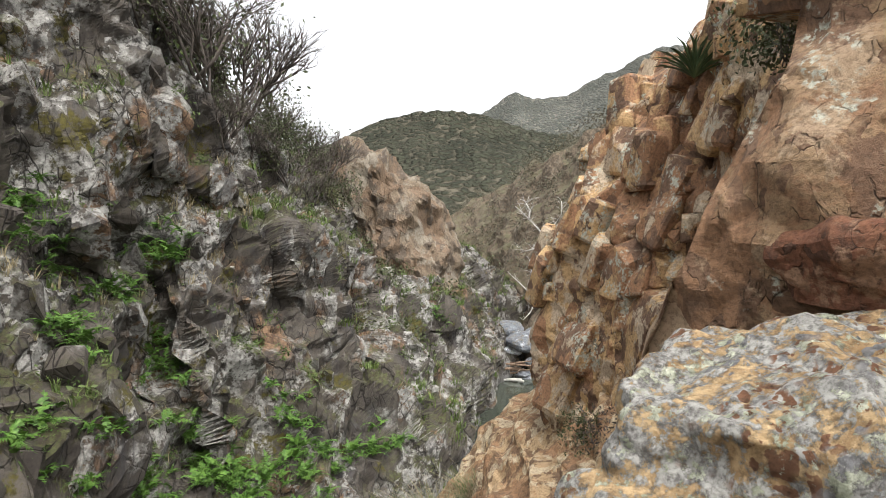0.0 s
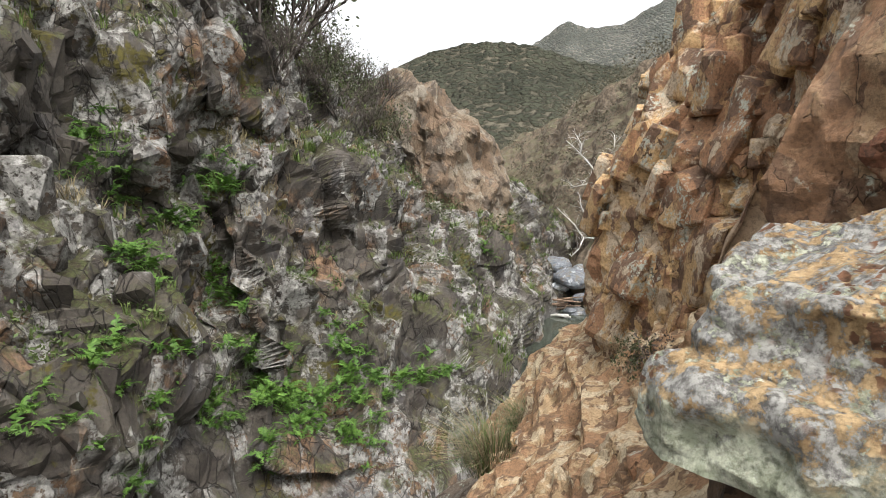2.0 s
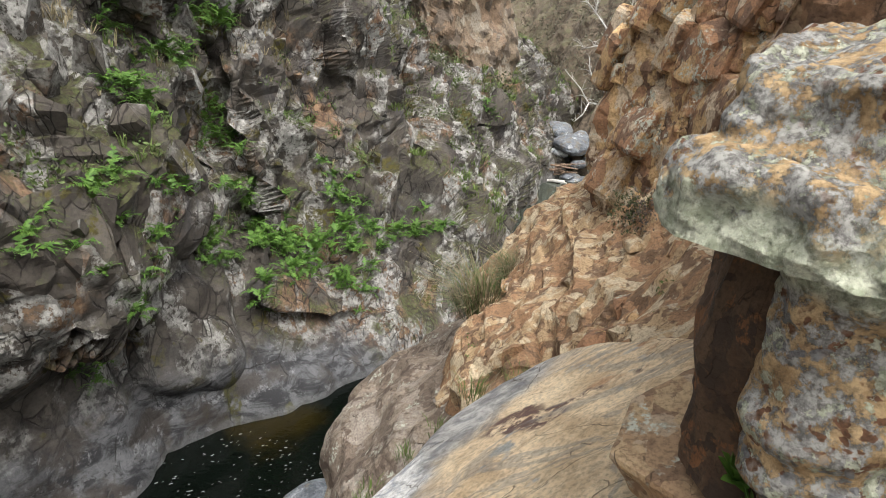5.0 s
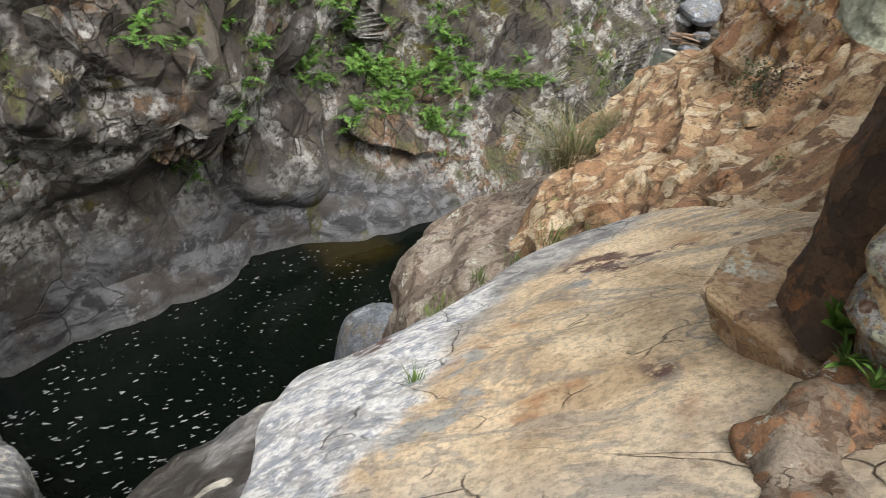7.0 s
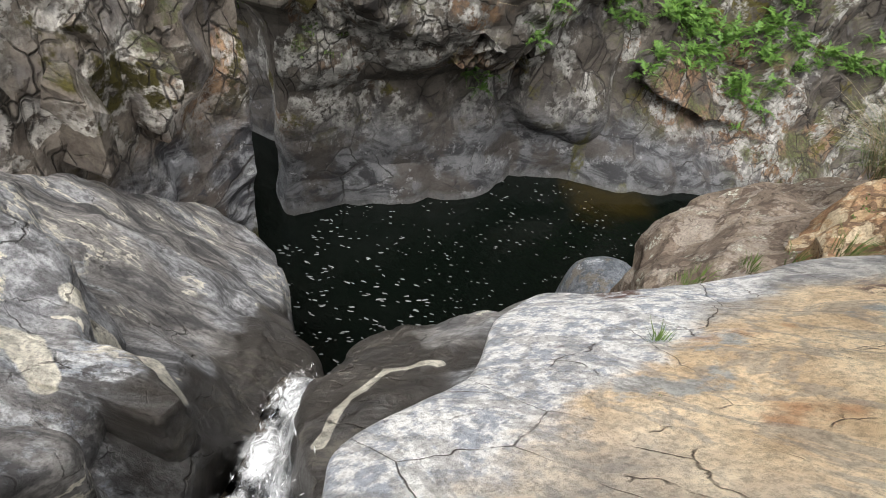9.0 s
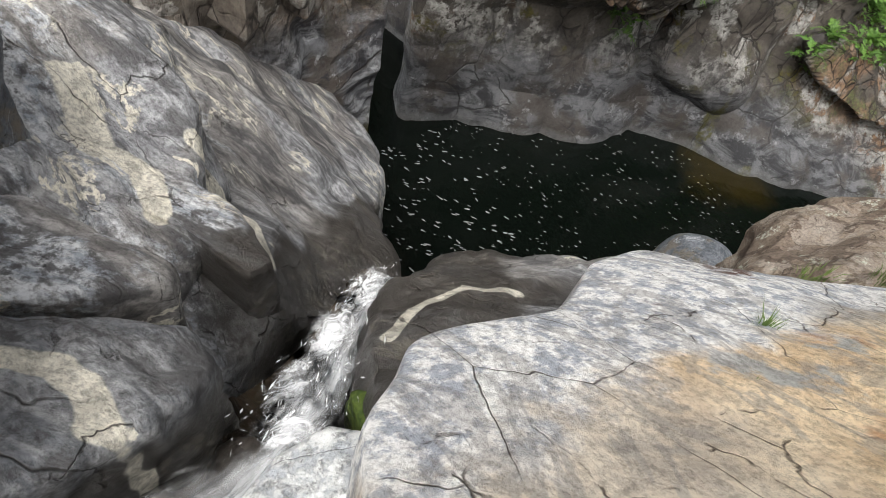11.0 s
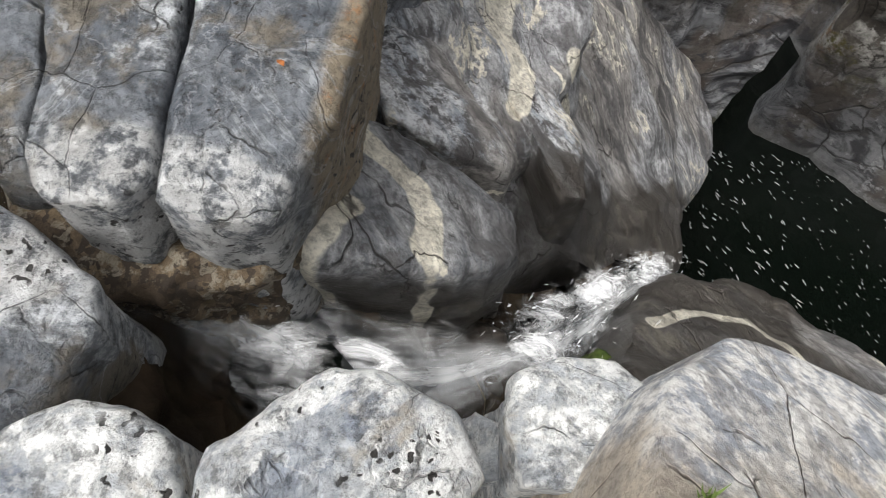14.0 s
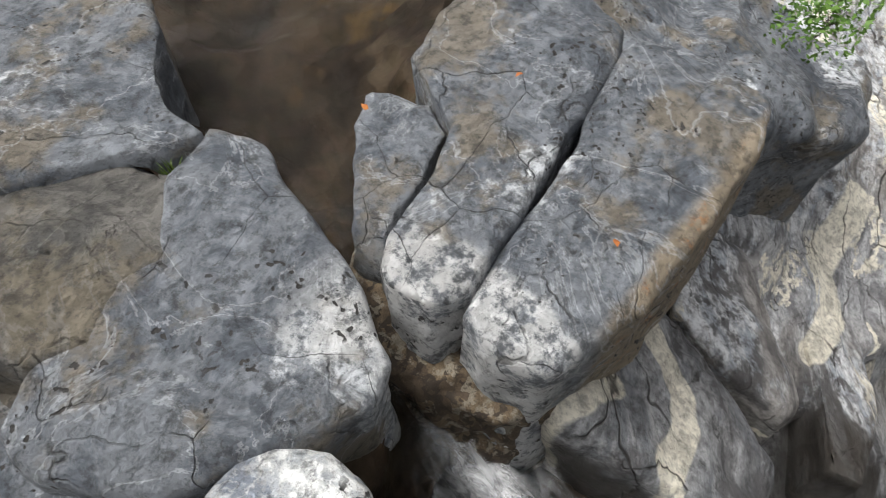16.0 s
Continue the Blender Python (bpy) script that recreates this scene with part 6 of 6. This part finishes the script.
# the leafless pale tree
tree = tagged(new("bare_tree"), "leafless white-barked tree leaning over the far pool", "tree")
tree.location = (7.4, 36.0, Z0 - 10.6)
TRUNK = [(7.45, 36.0, -10.7), (7.35, 36, -9.2), (7.31, 36.0, -7.87), (6.78, 36.0, -6.19), (6.02, 36.0, -4.44), (5.69, 36.2, -3.82), (5.96, 36.2, -2.72), (5.85, 36.0, -1.64)]
BRANCHING = [
    [(5.85, 36.0, -1.64), (5.37, 36.2, -1.02), (4.73, 36.4, -0.34), (4.2, 36.3, 0.1)],
    [(5.84, 36.0, -1.56), (6.36, 35.7, -0.95), (6.72, 35.5, -0.34), (6.69, 35.4, 0.4)],
    [(6.5, 36.0, -5.47), (5.35, 36.4, -5.4), (4.86, 36.8, -4.69), (3.9, 37.0, -3.8)],
    [(5.0, 36.3, -0.6), (5.1, 36.6, -0.1), (4.75, 36.8, 0.5)],
    [(5.4, 36.4, -5.4), (5.1, 36.0, -6.0), (4.6, 35.6, -6.4)],
    [(6.02, 36.0, -4.44), (5.4, 35.4, -4.2), (5.0, 35.2, -3.5), (4.9, 35.2, -2.9)],
    [(5.9, 36.1, -2.2), (5.2, 36.5, -2.4), (4.6, 36.9, -2.6)],
    [(6.8, 36, -6.3), (7.4, 36.6, -5.2), (7.5, 37, -4.0), (7.9, 37.2, -2.8)],
]


def local(points, origin):
    return [(x - origin[0], y - origin[1], Z0 + z - origin[2]) for x, y, z in points]


part("trunk", joined("trunk", [tube(local(TRUNK, tree.location), np.linspace(0.13, 0.06, len(TRUNK)), 8)], M_BARK), tree)
for limb in BRANCHING:
    loc = local(limb, tree.location)
    bough = part("limb", joined("limb", [tube(loc, np.linspace(0.05, 0.02, len(loc)), 6)], M_BARK), tree)
    for k in range(14):
        i = rng.randrange(1, len(loc))
        p = Vector(loc[i]).lerp(Vector(loc[i - 1]), rng.random())
        d = Vector((rng.uniform(-1, 1), rng.uniform(-1, 1), rng.uniform(-0.1, 1))).normalized() * rng.uniform(0.3, 1.0)
        part("twig", joined("twig", [tube([p, p + d * 0.5 + Vector((0, 0, 0.08)), p + d], [0.013, 0.009, 0.005], 4)], M_BARK), bough)


# ---- plants ----
def place_on(grid, az, el):
    """The place and slope of a cliff grid at a bearing and an angle up from the ledge."""
    r = np.hypot(grid[..., 0], grid[..., 1])
    a = np.degrees(np.arctan2(grid[..., 0], grid[..., 1]))
    e = np.degrees(np.arctan2(grid[..., 2] - Z0, r))
    off = (a - az) ** 2 + (e - el) ** 2
    off = off + 0.0004 * r
    i, j = np.unravel_index(np.argmin(off), off.shape)
    return Vector(grid[i, j]), i, j


def frond(length, pairs, seed):
    """A fern frond: an arching stalk with narrow leaflets on both sides."""
    rr = random.Random(seed)
    verts, faces = [], []
    for k in range(pairs):
        t = (k + 0.8) / pairs
        x, z = length * t * (1 - 0.15 * t), length * (0.5 * t - 0.75 * t * t)
        w = length * 0.27 * (1 - t) ** 0.8 * min(1, 3 * t + 0.2)
        e = 0.42 * length / pairs
        for s in (-1, 1):
            b = len(verts)
            q, d = rr.uniform(-0.02, 0.02), rr.uniform(0.01, 0.06) * length
            verts += [(x - e, 0, z), (x + e, 0, z), (x + e + 0.03 * length + q, s * w * 0.6, z - 0.4 * d), (x + 0.05 * length + q, s * w, z - d)]
            faces.append((b, b + 1, b + 2, b + 3))
    sv, sf = tube([(0, 0, 0), (length * 0.4, 0, length * 0.10), (length * 0.85, 0, -length * 0.1)], [0.004, 0.003, 0.002], 3)
    return joined("frond", [(np.array(verts), faces), (sv, sf)], M_FERN, False)


FRONDS = [frond(0.25, 11, 3), frond(0.31, 13, 4), frond(0.19, 9, 5)]


def fern(seed):
    rr = random.Random(seed)
    ob = tagged(new("fern"), "bright green fern clump on a cliff ledge", "fern", "ferns on the gorge wall")
    for k in range(10):
        part("frond", FRONDS[k % 3], ob, m=pose(rr.gauss(0, 0.06), rr.gauss(0, 0.06), rr.uniform(0, 0.1), rr.uniform(-30, 30), rr.uniform(-60, 5), k * 36 + rr.uniform(-15, 15)))
    return ob


def set_thing(proto, used, m):
    """The proto itself the first time, copies afterwards."""
    if proto in used:
        return copy_thing(proto, m)
    used.add(proto)
    proto.matrix_basis = m
    return proto


ferns, fern_used = [fern(11), fern(12), fern(13)], set()
UPPER_FERNS = [(-33.3, -0.7), (-33, -2), (-32.2, -2.9), (-32.0, -4.2), (-24.5, -4.0), (-22.6, -3.8), (-23.5, -4.8), (-25.6, -5.2), (-26.9, -7.2), (-31.7, -10.1), (-28.2, -7.6), (-24.4, -11.2), (-23.4, -14.2), (-24.2, -12.8), (0.3, -9.9), (1.3, -9.4), (-14.9, -16.8), (-30.4, -10.6)]
LOWER_FERNS = [(-34.3, -17.8), (-33, -18), (-29.8, -18.6), (-28.3, -18.9), (-21.6, -20.6), (-20.6, -21.6), (-19.5, -22.4), (-22.9, -18.1), (-20.1, -19.3), (-13.1, -26.0), (-8.2, -21.5), (-6.1, -21.6), (-10.9, -22.9), (-38.4, -20.8), (-35.9, -22.2), (-31.8, -22.2), (-27.2, -20.3), (-26.5, -22.7), (-21.0, -27.1), (-24.7, -23.9), (-13.0, -20.3), (-18.4, -24), (-19.8, -22.1), (-21.7, -21.1), (-16.8, -23.3), (-13.1, -27.3), (-11.9, -22.1), (-9.2, -23.8), (-31.8, -23.2), (-32.4, -26.5), (-37.0, -31.3), (-4.9, -22.0), (-14.0, -20.8), (-17.2, -25.2), (-14.6, -23.6)]
for spots, count, size in ((UPPER_FERNS, 5, 1.1), (LOWER_FERNS, 5, 1.15)):
    for az, el in spots:
        for k in range(count):
            p, i, j = place_on(WALL[::2, ::2], az + rng.gauss(0, 0.8), el + rng.gauss(0, 0.9))
            s = size * rng.uniform(0.6, 1.35)
            set_thing(ferns[rng.randrange(3)], fern_used, pose(p.x * 0.993, p.y * 0.993, p.z, 0, 0, rng.uniform(0, 360)) @ Matrix.Diagonal((s, s, s, 1)))


def blades(count, height, spread, seed, width=0.012, lean=0.6):
    """A tuft of bent blades."""
    rr = random.Random(seed)
    verts, faces = [], []
    for k in range(count):
        a, r = rr.uniform(0, 6.283), spread * rr.random() ** 0.7
        h, l = height * rr.uniform(0.5, 1.0), lean * rr.uniform(0.2, 1.0)
        bx, by, b = r * math.cos(a) * 0.4, r * math.sin(a) * 0.4, len(verts)
        dx, dy = math.cos(a + rr.uniform(-0.8, 0.8)), math.sin(a + rr.uniform(-0.8, 0.8))
        wx, wy = -dy * width / 2, dx * width / 2
        for t, w in ((0, 1.0), (0.55, 0.8)):
            x, y, z = bx + dx * l * h * t * t, by + dy * l * h * t * t, h * (t - 0.25 * l * t * t)
            verts += [(x - wx * w, y - wy * w, z), (x + wx * w, y + wy * w, z)]
        verts.append((bx + dx * l * h, by + dy * l * h, h * (1 - 0.35 * l)))
        faces += [(b, b + 1, b + 3, b + 2), (b + 2, b + 3, b + 4)]
    return np.array(verts), faces


def leaf_clump(count, size, seed, leaf=0.05):
    """A loose cloud of small leaves."""
    rr = np.random.RandomState(seed)
    c = np.clip(rr.normal(0, 0.36, (count, 3)), -0.62, 0.62) * size * np.array([1, 1, 0.75]) + np.array([0, 0, 0.45 * size])
    u = rr.normal(0, 1, (count, 3))
    u /= np.linalg.norm(u, axis=1, keepdims=True)
    v = np.cross(u, rr.normal(0, 1, (count, 3)))
    v /= np.linalg.norm(v, axis=1, keepdims=True)
    s = leaf * rr.uniform(0.6, 1.4, (count, 1))
    verts = np.stack([c - u * s, c - v * s * 0.45, c + u * s, c + v * s * 0.45], 1).reshape(-1, 3)
    return verts, [(4 * k, 4 * k + 1, 4 * k + 2, 4 * k + 3) for k in range(count)]


def scatter(name, grid, count, keep, maker, material, label, category, seed):
    """Plants nobody could count, spread over the ledges of a cliff grid: one object."""
    rr = np.random.RandomState(seed)
    n = grid_normals(grid)
    n = n * np.sign((n * (np.array([0, 0, Z0]) - grid)).sum(-1, keepdims=True))
    pick = keep(grid, n)
    spots = np.argwhere(pick)
    spots = spots[rr.permutation(len(spots))[:count]]
    pieces = []
    for k, (i, j) in enumerate(spots):
        v, f = maker(k)
        a, s = rr.uniform(0, 6.283), rr.uniform(0.6, 1.4)
        x = v[:, 0] * math.cos(a) - v[:, 1] * math.sin(a)
        y = v[:, 0] * math.sin(a) + v[:, 1] * math.cos(a)
        pieces.append((np.stack([x, y, v[:, 2]], 1) * s + grid[i, j], f))
    return thing(name, joined(name, pieces, material, False), label, category, kind="stuff")


def patchy(g, size, seed, low):
    return fbm(g.reshape(-1, 3) / size, 3, seed).reshape(g.shape[:2]) > low


scatter("grass", WALL, 900, lambda g, n: (n[..., 2] > 0.45) & (g[..., 2] > 3.4) & patchy(g, 2.5, 401, 0.08), lambda k: blades(9, 0.34, 0.14, k, 0.02, 0.9), M_GRASS, "short green grass on the gorge ledges", "grass", 403)
scatter("dry_grass", WALL, 700, lambda g, n: (n[..., 2] > 0.35) & (g[..., 2] > 3.4) & patchy(g, 2.0, 411, 0.12), lambda k: blades(9, 0.42, 0.16, k, 0.016, 1.2), M_DRY, "dry hanging grass on the gorge wall", "grass", 413)
scatter("herbs", WALL, 650, lambda g, n: (n[..., 2] > 0.3) & (g[..., 2] > 3.4) & patchy(g, 1.8, 421, 0.12), lambda k: leaf_clump(26, 0.26, k, 0.04), M_HERB, "low dull-green herbs in the cracks of the gorge wall", "herbs", 423)
scatter("slope_grass", WALL, 1900, lambda g, n: (np.hypot(g[..., 0], g[..., 1]) > 19) & (n[..., 2] > 0.3) & patchy(g, 3.0, 431, 0.02), lambda k: blades(14, 0.30, 0.35, k, 0.03, 1.0), M_GRASS, "green grass on the slope above the gorge", "grass", 433)
scatter("slope_brush", WALL, 230, lambda g, n: (np.hypot(g[..., 0], g[..., 1]) > 20) & (n[..., 2] > 0.2) & (g[..., 2] > 4) & patchy(g, 3.5, 441, 0.0), lambda k: leaf_clump(70, 0.8, k, 0.05), M_LEAF, "grey-green brush on the slope above the gorge", "brush", 443)
scatter("valley_brush", SLOPE, 500, lambda g, n: (n[..., 2] > 0.3) & (g[..., 2] > 2), lambda k: leaf_clump(70, 1.3, k, 0.10), M_BRUSH, "grey-brown brush on the valley slope", "brush", 453)


BEHIND = NEAR[:, :140]
scatter("bank_brush", BEHIND, 700, lambda g, n: g[..., 2] > Z0 - 4.5, lambda k: leaf_clump(40, 0.34, k, 0.03), M_BRUSH, "grey-brown brush on the bank above the stream", "brush", 463)
scatter("bank_grass", BEHIND, 500, lambda g, n: g[..., 2] > Z0 - 4.8, lambda k: blades(12, 0.3, 0.14, k, 0.01, 1.2), M_DRY, "dry grass on the bank above the stream", "grass", 473)


# leafless brush along the crest
def twig_pieces(seed, height, forks=3):
    rr = random.Random(seed)
    out = []

    def grow(p, d, length, r, level):
        q = p + d * length * 0.5 + Vector((rr.uniform(-1, 1), rr.uniform(-1, 1), rr.uniform(-0.3, 0.6))) * length * 0.12
        e = q + (d + Vector((rr.uniform(-1, 1), rr.uniform(-1, 1), rr.uniform(-0.5, 0.5))) * 0.3).normalized() * length * 0.5
        out.append(tube([p, q, e], [r, r * 0.8, r * 0.55], 4 if level < 2 else 3))
        if level < 4:
            for k in range(forks if level else forks + 2):
                nd = (d + Vector((rr.uniform(-1, 1), rr.uniform(-1, 1), rr.uniform(-0.4, 0.7))) * 0.75).normalized()
                grow(p.lerp(e, rr.uniform(0.5, 1.0)), nd, length * rr.uniform(0.55, 0.8), r * 0.62, level + 1)

    for k in range(3):
        d = Vector((rr.uniform(-0.7, 0.7), rr.uniform(-0.7, 0.7), 1)).normalized()
        grow(Vector((rr.uniform(-0.1, 0.1), rr.uniform(-0.1, 0.1), 0)), d, height * 0.36, 0.026 * height / 2, 0)
    return out


def bush(seed, height, leaves):
    ob = tagged(new("bush"), "leafless grey brush on the crest" if leaves < 200 else "sparse green-leaved bush on the crest", "bush", "brush along the crest")
    part("twig_frame", joined("twig_frame", twig_pieces(seed, height), M_TWIG), ob)
    v, f = leaf_clump(leaves, height * 0.62, seed, 0.045)
    part("foliage", joined("foliage", [(v + np.array([0, 0, height * 0.2]), f)], M_LEAF, False), ob)
    return ob


bushes, bush_used = [bush(21, 2.4, 150), bush(22, 2.0, 900), bush(23, 2.8, 180), bush(24, 1.6, 800)], set()
CREST = [(-25.5, 15.0), (-24.2, 14.2), (-23.1, 12.6), (-22.2, 12.0), (-21.4, 11.0), (-20.6, 10.4), (-19.7, 9.8), (-18.9, 9.0), (-18, 8.6), (-17.2, 8.4), (-16.4, 8.0), (-15.4, 7.4), (-14.4, 6.6), (-13.6, 6.0), (-12.8, 5.2), (-12.0, 4.6), (-11.2, 4.2), (-10.4, 3.8), (-9.6, 3.4), (-8.8, 3.0), (-14.6, 4.6), (-12.2, 3.0), (-11.3, 1.8), (-8.3, 1.0), (-6.8, 0.2), (-10.2, 1.2), (-16.2, 5.6), (-17.6, 6.8), (-9.3, -0.4), (-7.6, -1.8), (-5.4, -3.3), (-3.4, -4.3), (-18.6, 5.2), (-17.0, 4.4), (-15.6, 3.2), (-14.0, 2.6), (-13.2, 1.4), (-19.4, 7.6), (-11.6, 0.6), (-15.0, 5.2), (-13.0, 3.8), (-10.8, 2.6)]
for k, (az, el) in enumerate(CREST):
    p, i, j = place_on(WALL[::2, ::2], az, el - 0.4)
    s = rng.uniform(0.75, 1.2) * (1.35 if k < 12 else 0.95 if k < 24 else 0.7)
    set_thing(bushes[rng.randrange(4)], bush_used, pose(p.x, p.y, p.z - 0.1, 0, 0, rng.uniform(0, 360)) @ Matrix.Diagonal((s, s, s, 1)))


# ---- plants of the ledge ----
def tuft(name, x, y, z, count, height, spread, material, label, seed, width=0.004, lean=0.7):
    v, f = blades(count, height, spread, seed, width, lean)
    ob = thing(name, joined(name, [(v, f)], material, False), label, "grass", "grass tufts on the ledge")
    ob.location = (x, y, Z0 + z)
    return ob


for k, (x, y, z, c, h, s) in enumerate([(-0.34, 1.05, -1.68, 40, 0.11, 0.05), (-0.28, -0.06, -1.19, 70, 0.045, 0.045), (-0.46, 1.75, -2.03, 30, 0.07, 0.12), (-0.2, 2.24, -2.02, 40, 0.09, 0.16), (-0.05, 2.96, -2.34, 60, 0.2, 0.2), (0.19, 2.88, -2.22, 60, 0.22, 0.2), (-0.43, 1.84, -2.03, 30, 0.07, 0.12), (0.36, 2.29, -1.92, 40, 0.12, 0.16), (0.7, 2.52, -1.72, 50, 0.16, 0.25), (-0.24, 0.73, -1.47, 16, 0.03, 0.04), (-0.53, -1.59, -1.42, 40, 0.05, 0.06), (-0.25, -1.68, -1.4, 20, 0.03, 0.05), (-0.78, 0.32, -2.75, 40, 0.06, 0.12), (-0.31, 2.05, -2.03, 40, 0.08, 0.16)]):
    tuft("grass_tuft", x, y, z, c, h, s, M_GRASS, "small fresh green grass tuft in a rock joint", 500 + k)
for k, (x, y, z, c, h, s) in enumerate([(-0.32, 0.03, -1.47, 30, 0.09, 0.08), (0.05, 2.5, -2.1, 60, 0.1, 0.3), (0.25, 2.7, -2.1, 60, 0.12, 0.3), (-0.48, -0.22, -1.9, 6, 0.3, 0.02)]):
    tuft("dry_tuft", x, y, z, c, h, s, M_DRY, "dry straw-coloured grass tuft on the rocks", 530 + k, 0.011 if h > 0.4 else 0.003, 0.9)


def tussock(x, y, z, size, seed):
    """A loose tussock: dry stalks and green blades growing through them."""
    ob = tagged(new("grass_tussock"), "loose straw and grey-green grass tussock on the bank", "grass", "grass tufts on the ledge")
    ob.location = (x, y, Z0 + z)
    for name, count, height, spread, lean, material, label in (("dry_foliage", 330, 0.72, 0.7, 1.35, M_DRY, "straw-coloured dry blades"), ("green_foliage", 260, 0.62, 0.8, 1.2, M_HERB, "grey-green blades")):
        part(name, joined(name, [blades(count, height * size, spread * size, seed + count, 0.008, lean)], material, False), ob, label)
    return ob


tussock(0.02, 5.6, -3.15, 1.0, 531)
tussock(0.38, 5.95, -2.95, 0.7, 532)


def leafy_plant(name, x, y, z, count, length, width, material, label, category, seed, rise=0.6):
    """A rosette of strap leaves, each a part."""
    rr = random.Random(seed)
    ob = tagged(new(name), label, category)
    ob.location = (x, y, Z0 + z)
    verts = [(0, -0.3, 0), (0, 0.3, 0), (0.4, -0.5, 0.16), (0.4, 0.5, 0.16), (0.75, -0.35, 0.2), (0.75, 0.35, 0.2), (1, 0, 0.12), (0.4, 0, 0.12), (0.75, 0, 0.16), (0, 0, -0.02)]
    faces = [(0, 9, 7, 2), (9, 1, 3, 7), (2, 7, 8, 4), (7, 3, 5, 8), (4, 8, 6), (8, 5, 6)]
    me = joined("leaf", [(np.array(verts) * np.array([length, width, length]), faces)], material)
    for k in range(count):
        s = rr.uniform(0.6, 1.1)
        part("leaf", me, ob, m=pose(0, 0, 0, rr.uniform(-20, 20), -rise * rr.uniform(10, 95), rr.uniform(0, 360)) @ Matrix.Diagonal((s, s, s, 1)))
    return ob


for k, (x, y, z) in enumerate([(0.38, 0.66, -0.90), (0.43, 0.58, -0.88), (0.49, 0.55, -0.86), (0.36, 0.72, -0.92)]):
    leafy_plant("succulent", x, y, z, 26, 0.062, 0.009, M_SUCC, "fleshy green strap-leaved succulent among the rocks", "succulent", 560 + k)
leafy_plant("leafy_herb", 0.35, 0.77, -0.89, 26, 0.05, 0.03, M_FERN, "small bright green leafy herb under the rock", "herb", 571)
leafy_plant("yucca", 1.66, 4.2, 0.86, 70, 0.30, 0.014, M_YUCCA, "spiky grey-green yucca on the orange cliff", "yucca", 575, 0.85)
leafy_plant("cliff_herb", 1.2, 2.22, 0.14, 24, 0.09, 0.03, M_FERN, "green herb in a hollow of the orange cliff", "herb", 577)
leafy_plant("cliff_herb", 1.14, 2.3, 0.1, 18, 0.08, 0.03, M_FERN, "green herb in a hollow of the orange cliff", "herb", 578)


def small_bush(x, y, z, size, seed, material, label):
    ob = tagged(new("small_bush"), label, "bush")
    ob.location = (x, y, Z0 + z)
    part("twig_frame", joined("twig_frame", [(v * (size / 2.4), f) for v, f in twig_pieces(seed, 2.0, 2)], M_TWIG), ob)
    v, f = leaf_clump(700, size, seed, 0.013)
    part("foliage", joined("foliage", [(v, f)], material, False), ob)
    return ob


small_bush(1.3, 2.45, 0.56, 0.32, 601, M_LEAF, "dark small-leaved bush on the orange cliff")
small_bush(1.5, 2.8, 0.62, 0.25, 602, M_LEAF, "dark small-leaved bush on the orange cliff")
small_bush(1.12, 4.1, -1.62, 0.3, 603, M_TWIG, "dark dead-leaved bush at the cliff's foot")
small_bush(1.02, 4.35, -1.7, 0.3, 604, M_LEAF, "green bush at the cliff's foot")
small_bush(0.96, 2.8, -1.62, 0.22, 605, M_GRASS, "pale green low bush on the bank")
small_bush(0.85, 2.5, -1.66, 0.2, 606, M_GRASS, "pale green low bush on the bank")
small_bush(0.02, 4.37, -2.95, 0.22, 607, M_FERN, "bright green low bush on the bank")
small_bush(-2.5, -0.75, -1.75, 0.22, 608, M_FERN, "green leafy plant in the joint of the rock")

# fallen leaves
leaf_me = joined("fallen_leaf", [(np.array([(0, 0, 0.002), (0.008, -0.007, 0.004), (0.022, -0.003, 0.001), (0.014, 0.006, 0.005), (0.005, 0.007, 0.002)]), [(0, 1, 2, 3, 4)])], M_FALLEN, False)
for x, y, z in [(-0.22, -1.05, -1.58), (-1.46, -0.95, -1.36), (-1.04, -2.42, -1.66), (-0.78, -0.68, -1.75), (-0.95, -0.75, -1.37), (-1.2, -1.15, -1.33), (-0.9, -1.35, -1.35), (-1.5, -2.2, -1.64)]:
    ob = thing("fallen_leaf", leaf_me, "orange fallen leaf on the rock", "leaf", "fallen leaves")
    ob.matrix_basis = pose(x, y, Z0 + z + 0.01, rng.uniform(-15, 15), rng.uniform(-15, 15), rng.uniform(0, 360))


# white flecks of foam drifting on the pool
def flecks(count, seed):
    rr = np.random.RandomState(seed)
    pieces = []
    for k in range(count):
        x, y = rr.uniform(-7.6, -1.6), 2.4 + 8.6 * rr.uniform(0, 1) ** 1.5
        s = rr.uniform(0.007, 0.022) * (1.3 if y < 6 else 0.85)
        a = np.linspace(0, 6.283, 7, endpoint=False)
        rad = s * rr.uniform(0.5, 1.2, 7)
        px, py = rad * np.cos(a) * 2.6, rad * np.sin(a) * 0.8
        t = radians(40) + rr.normal(0, 0.25)
        v = np.stack([x + px * math.cos(t) - py * math.sin(t), y + px * math.sin(t) + py * math.cos(t), np.full(7, 0.012)], 1)
        pieces.append((v, [tuple(range(7))]))
    return pieces


thing("foam_flecks", joined("foam_flecks", flecks(1100, 9), M_FLECK, False), "white foam flecks drifting on the dark pool", "foam", kind="stuff")
# moss by the basin
rock("moss_patch", [(-0.98, 0.30), (-0.86, 0.42), (-0.7, 0.45), (-0.66, 0.36), (-0.8, 0.26)], Z0 - 2.62, Z0 - 2.9, M_MOSS, "bright green wet moss beside the falls", (0.2, 0), 0.05, 2.5, (), [(0.03, 0.008, 3, 611)], cols=60, rows=40, category="moss")
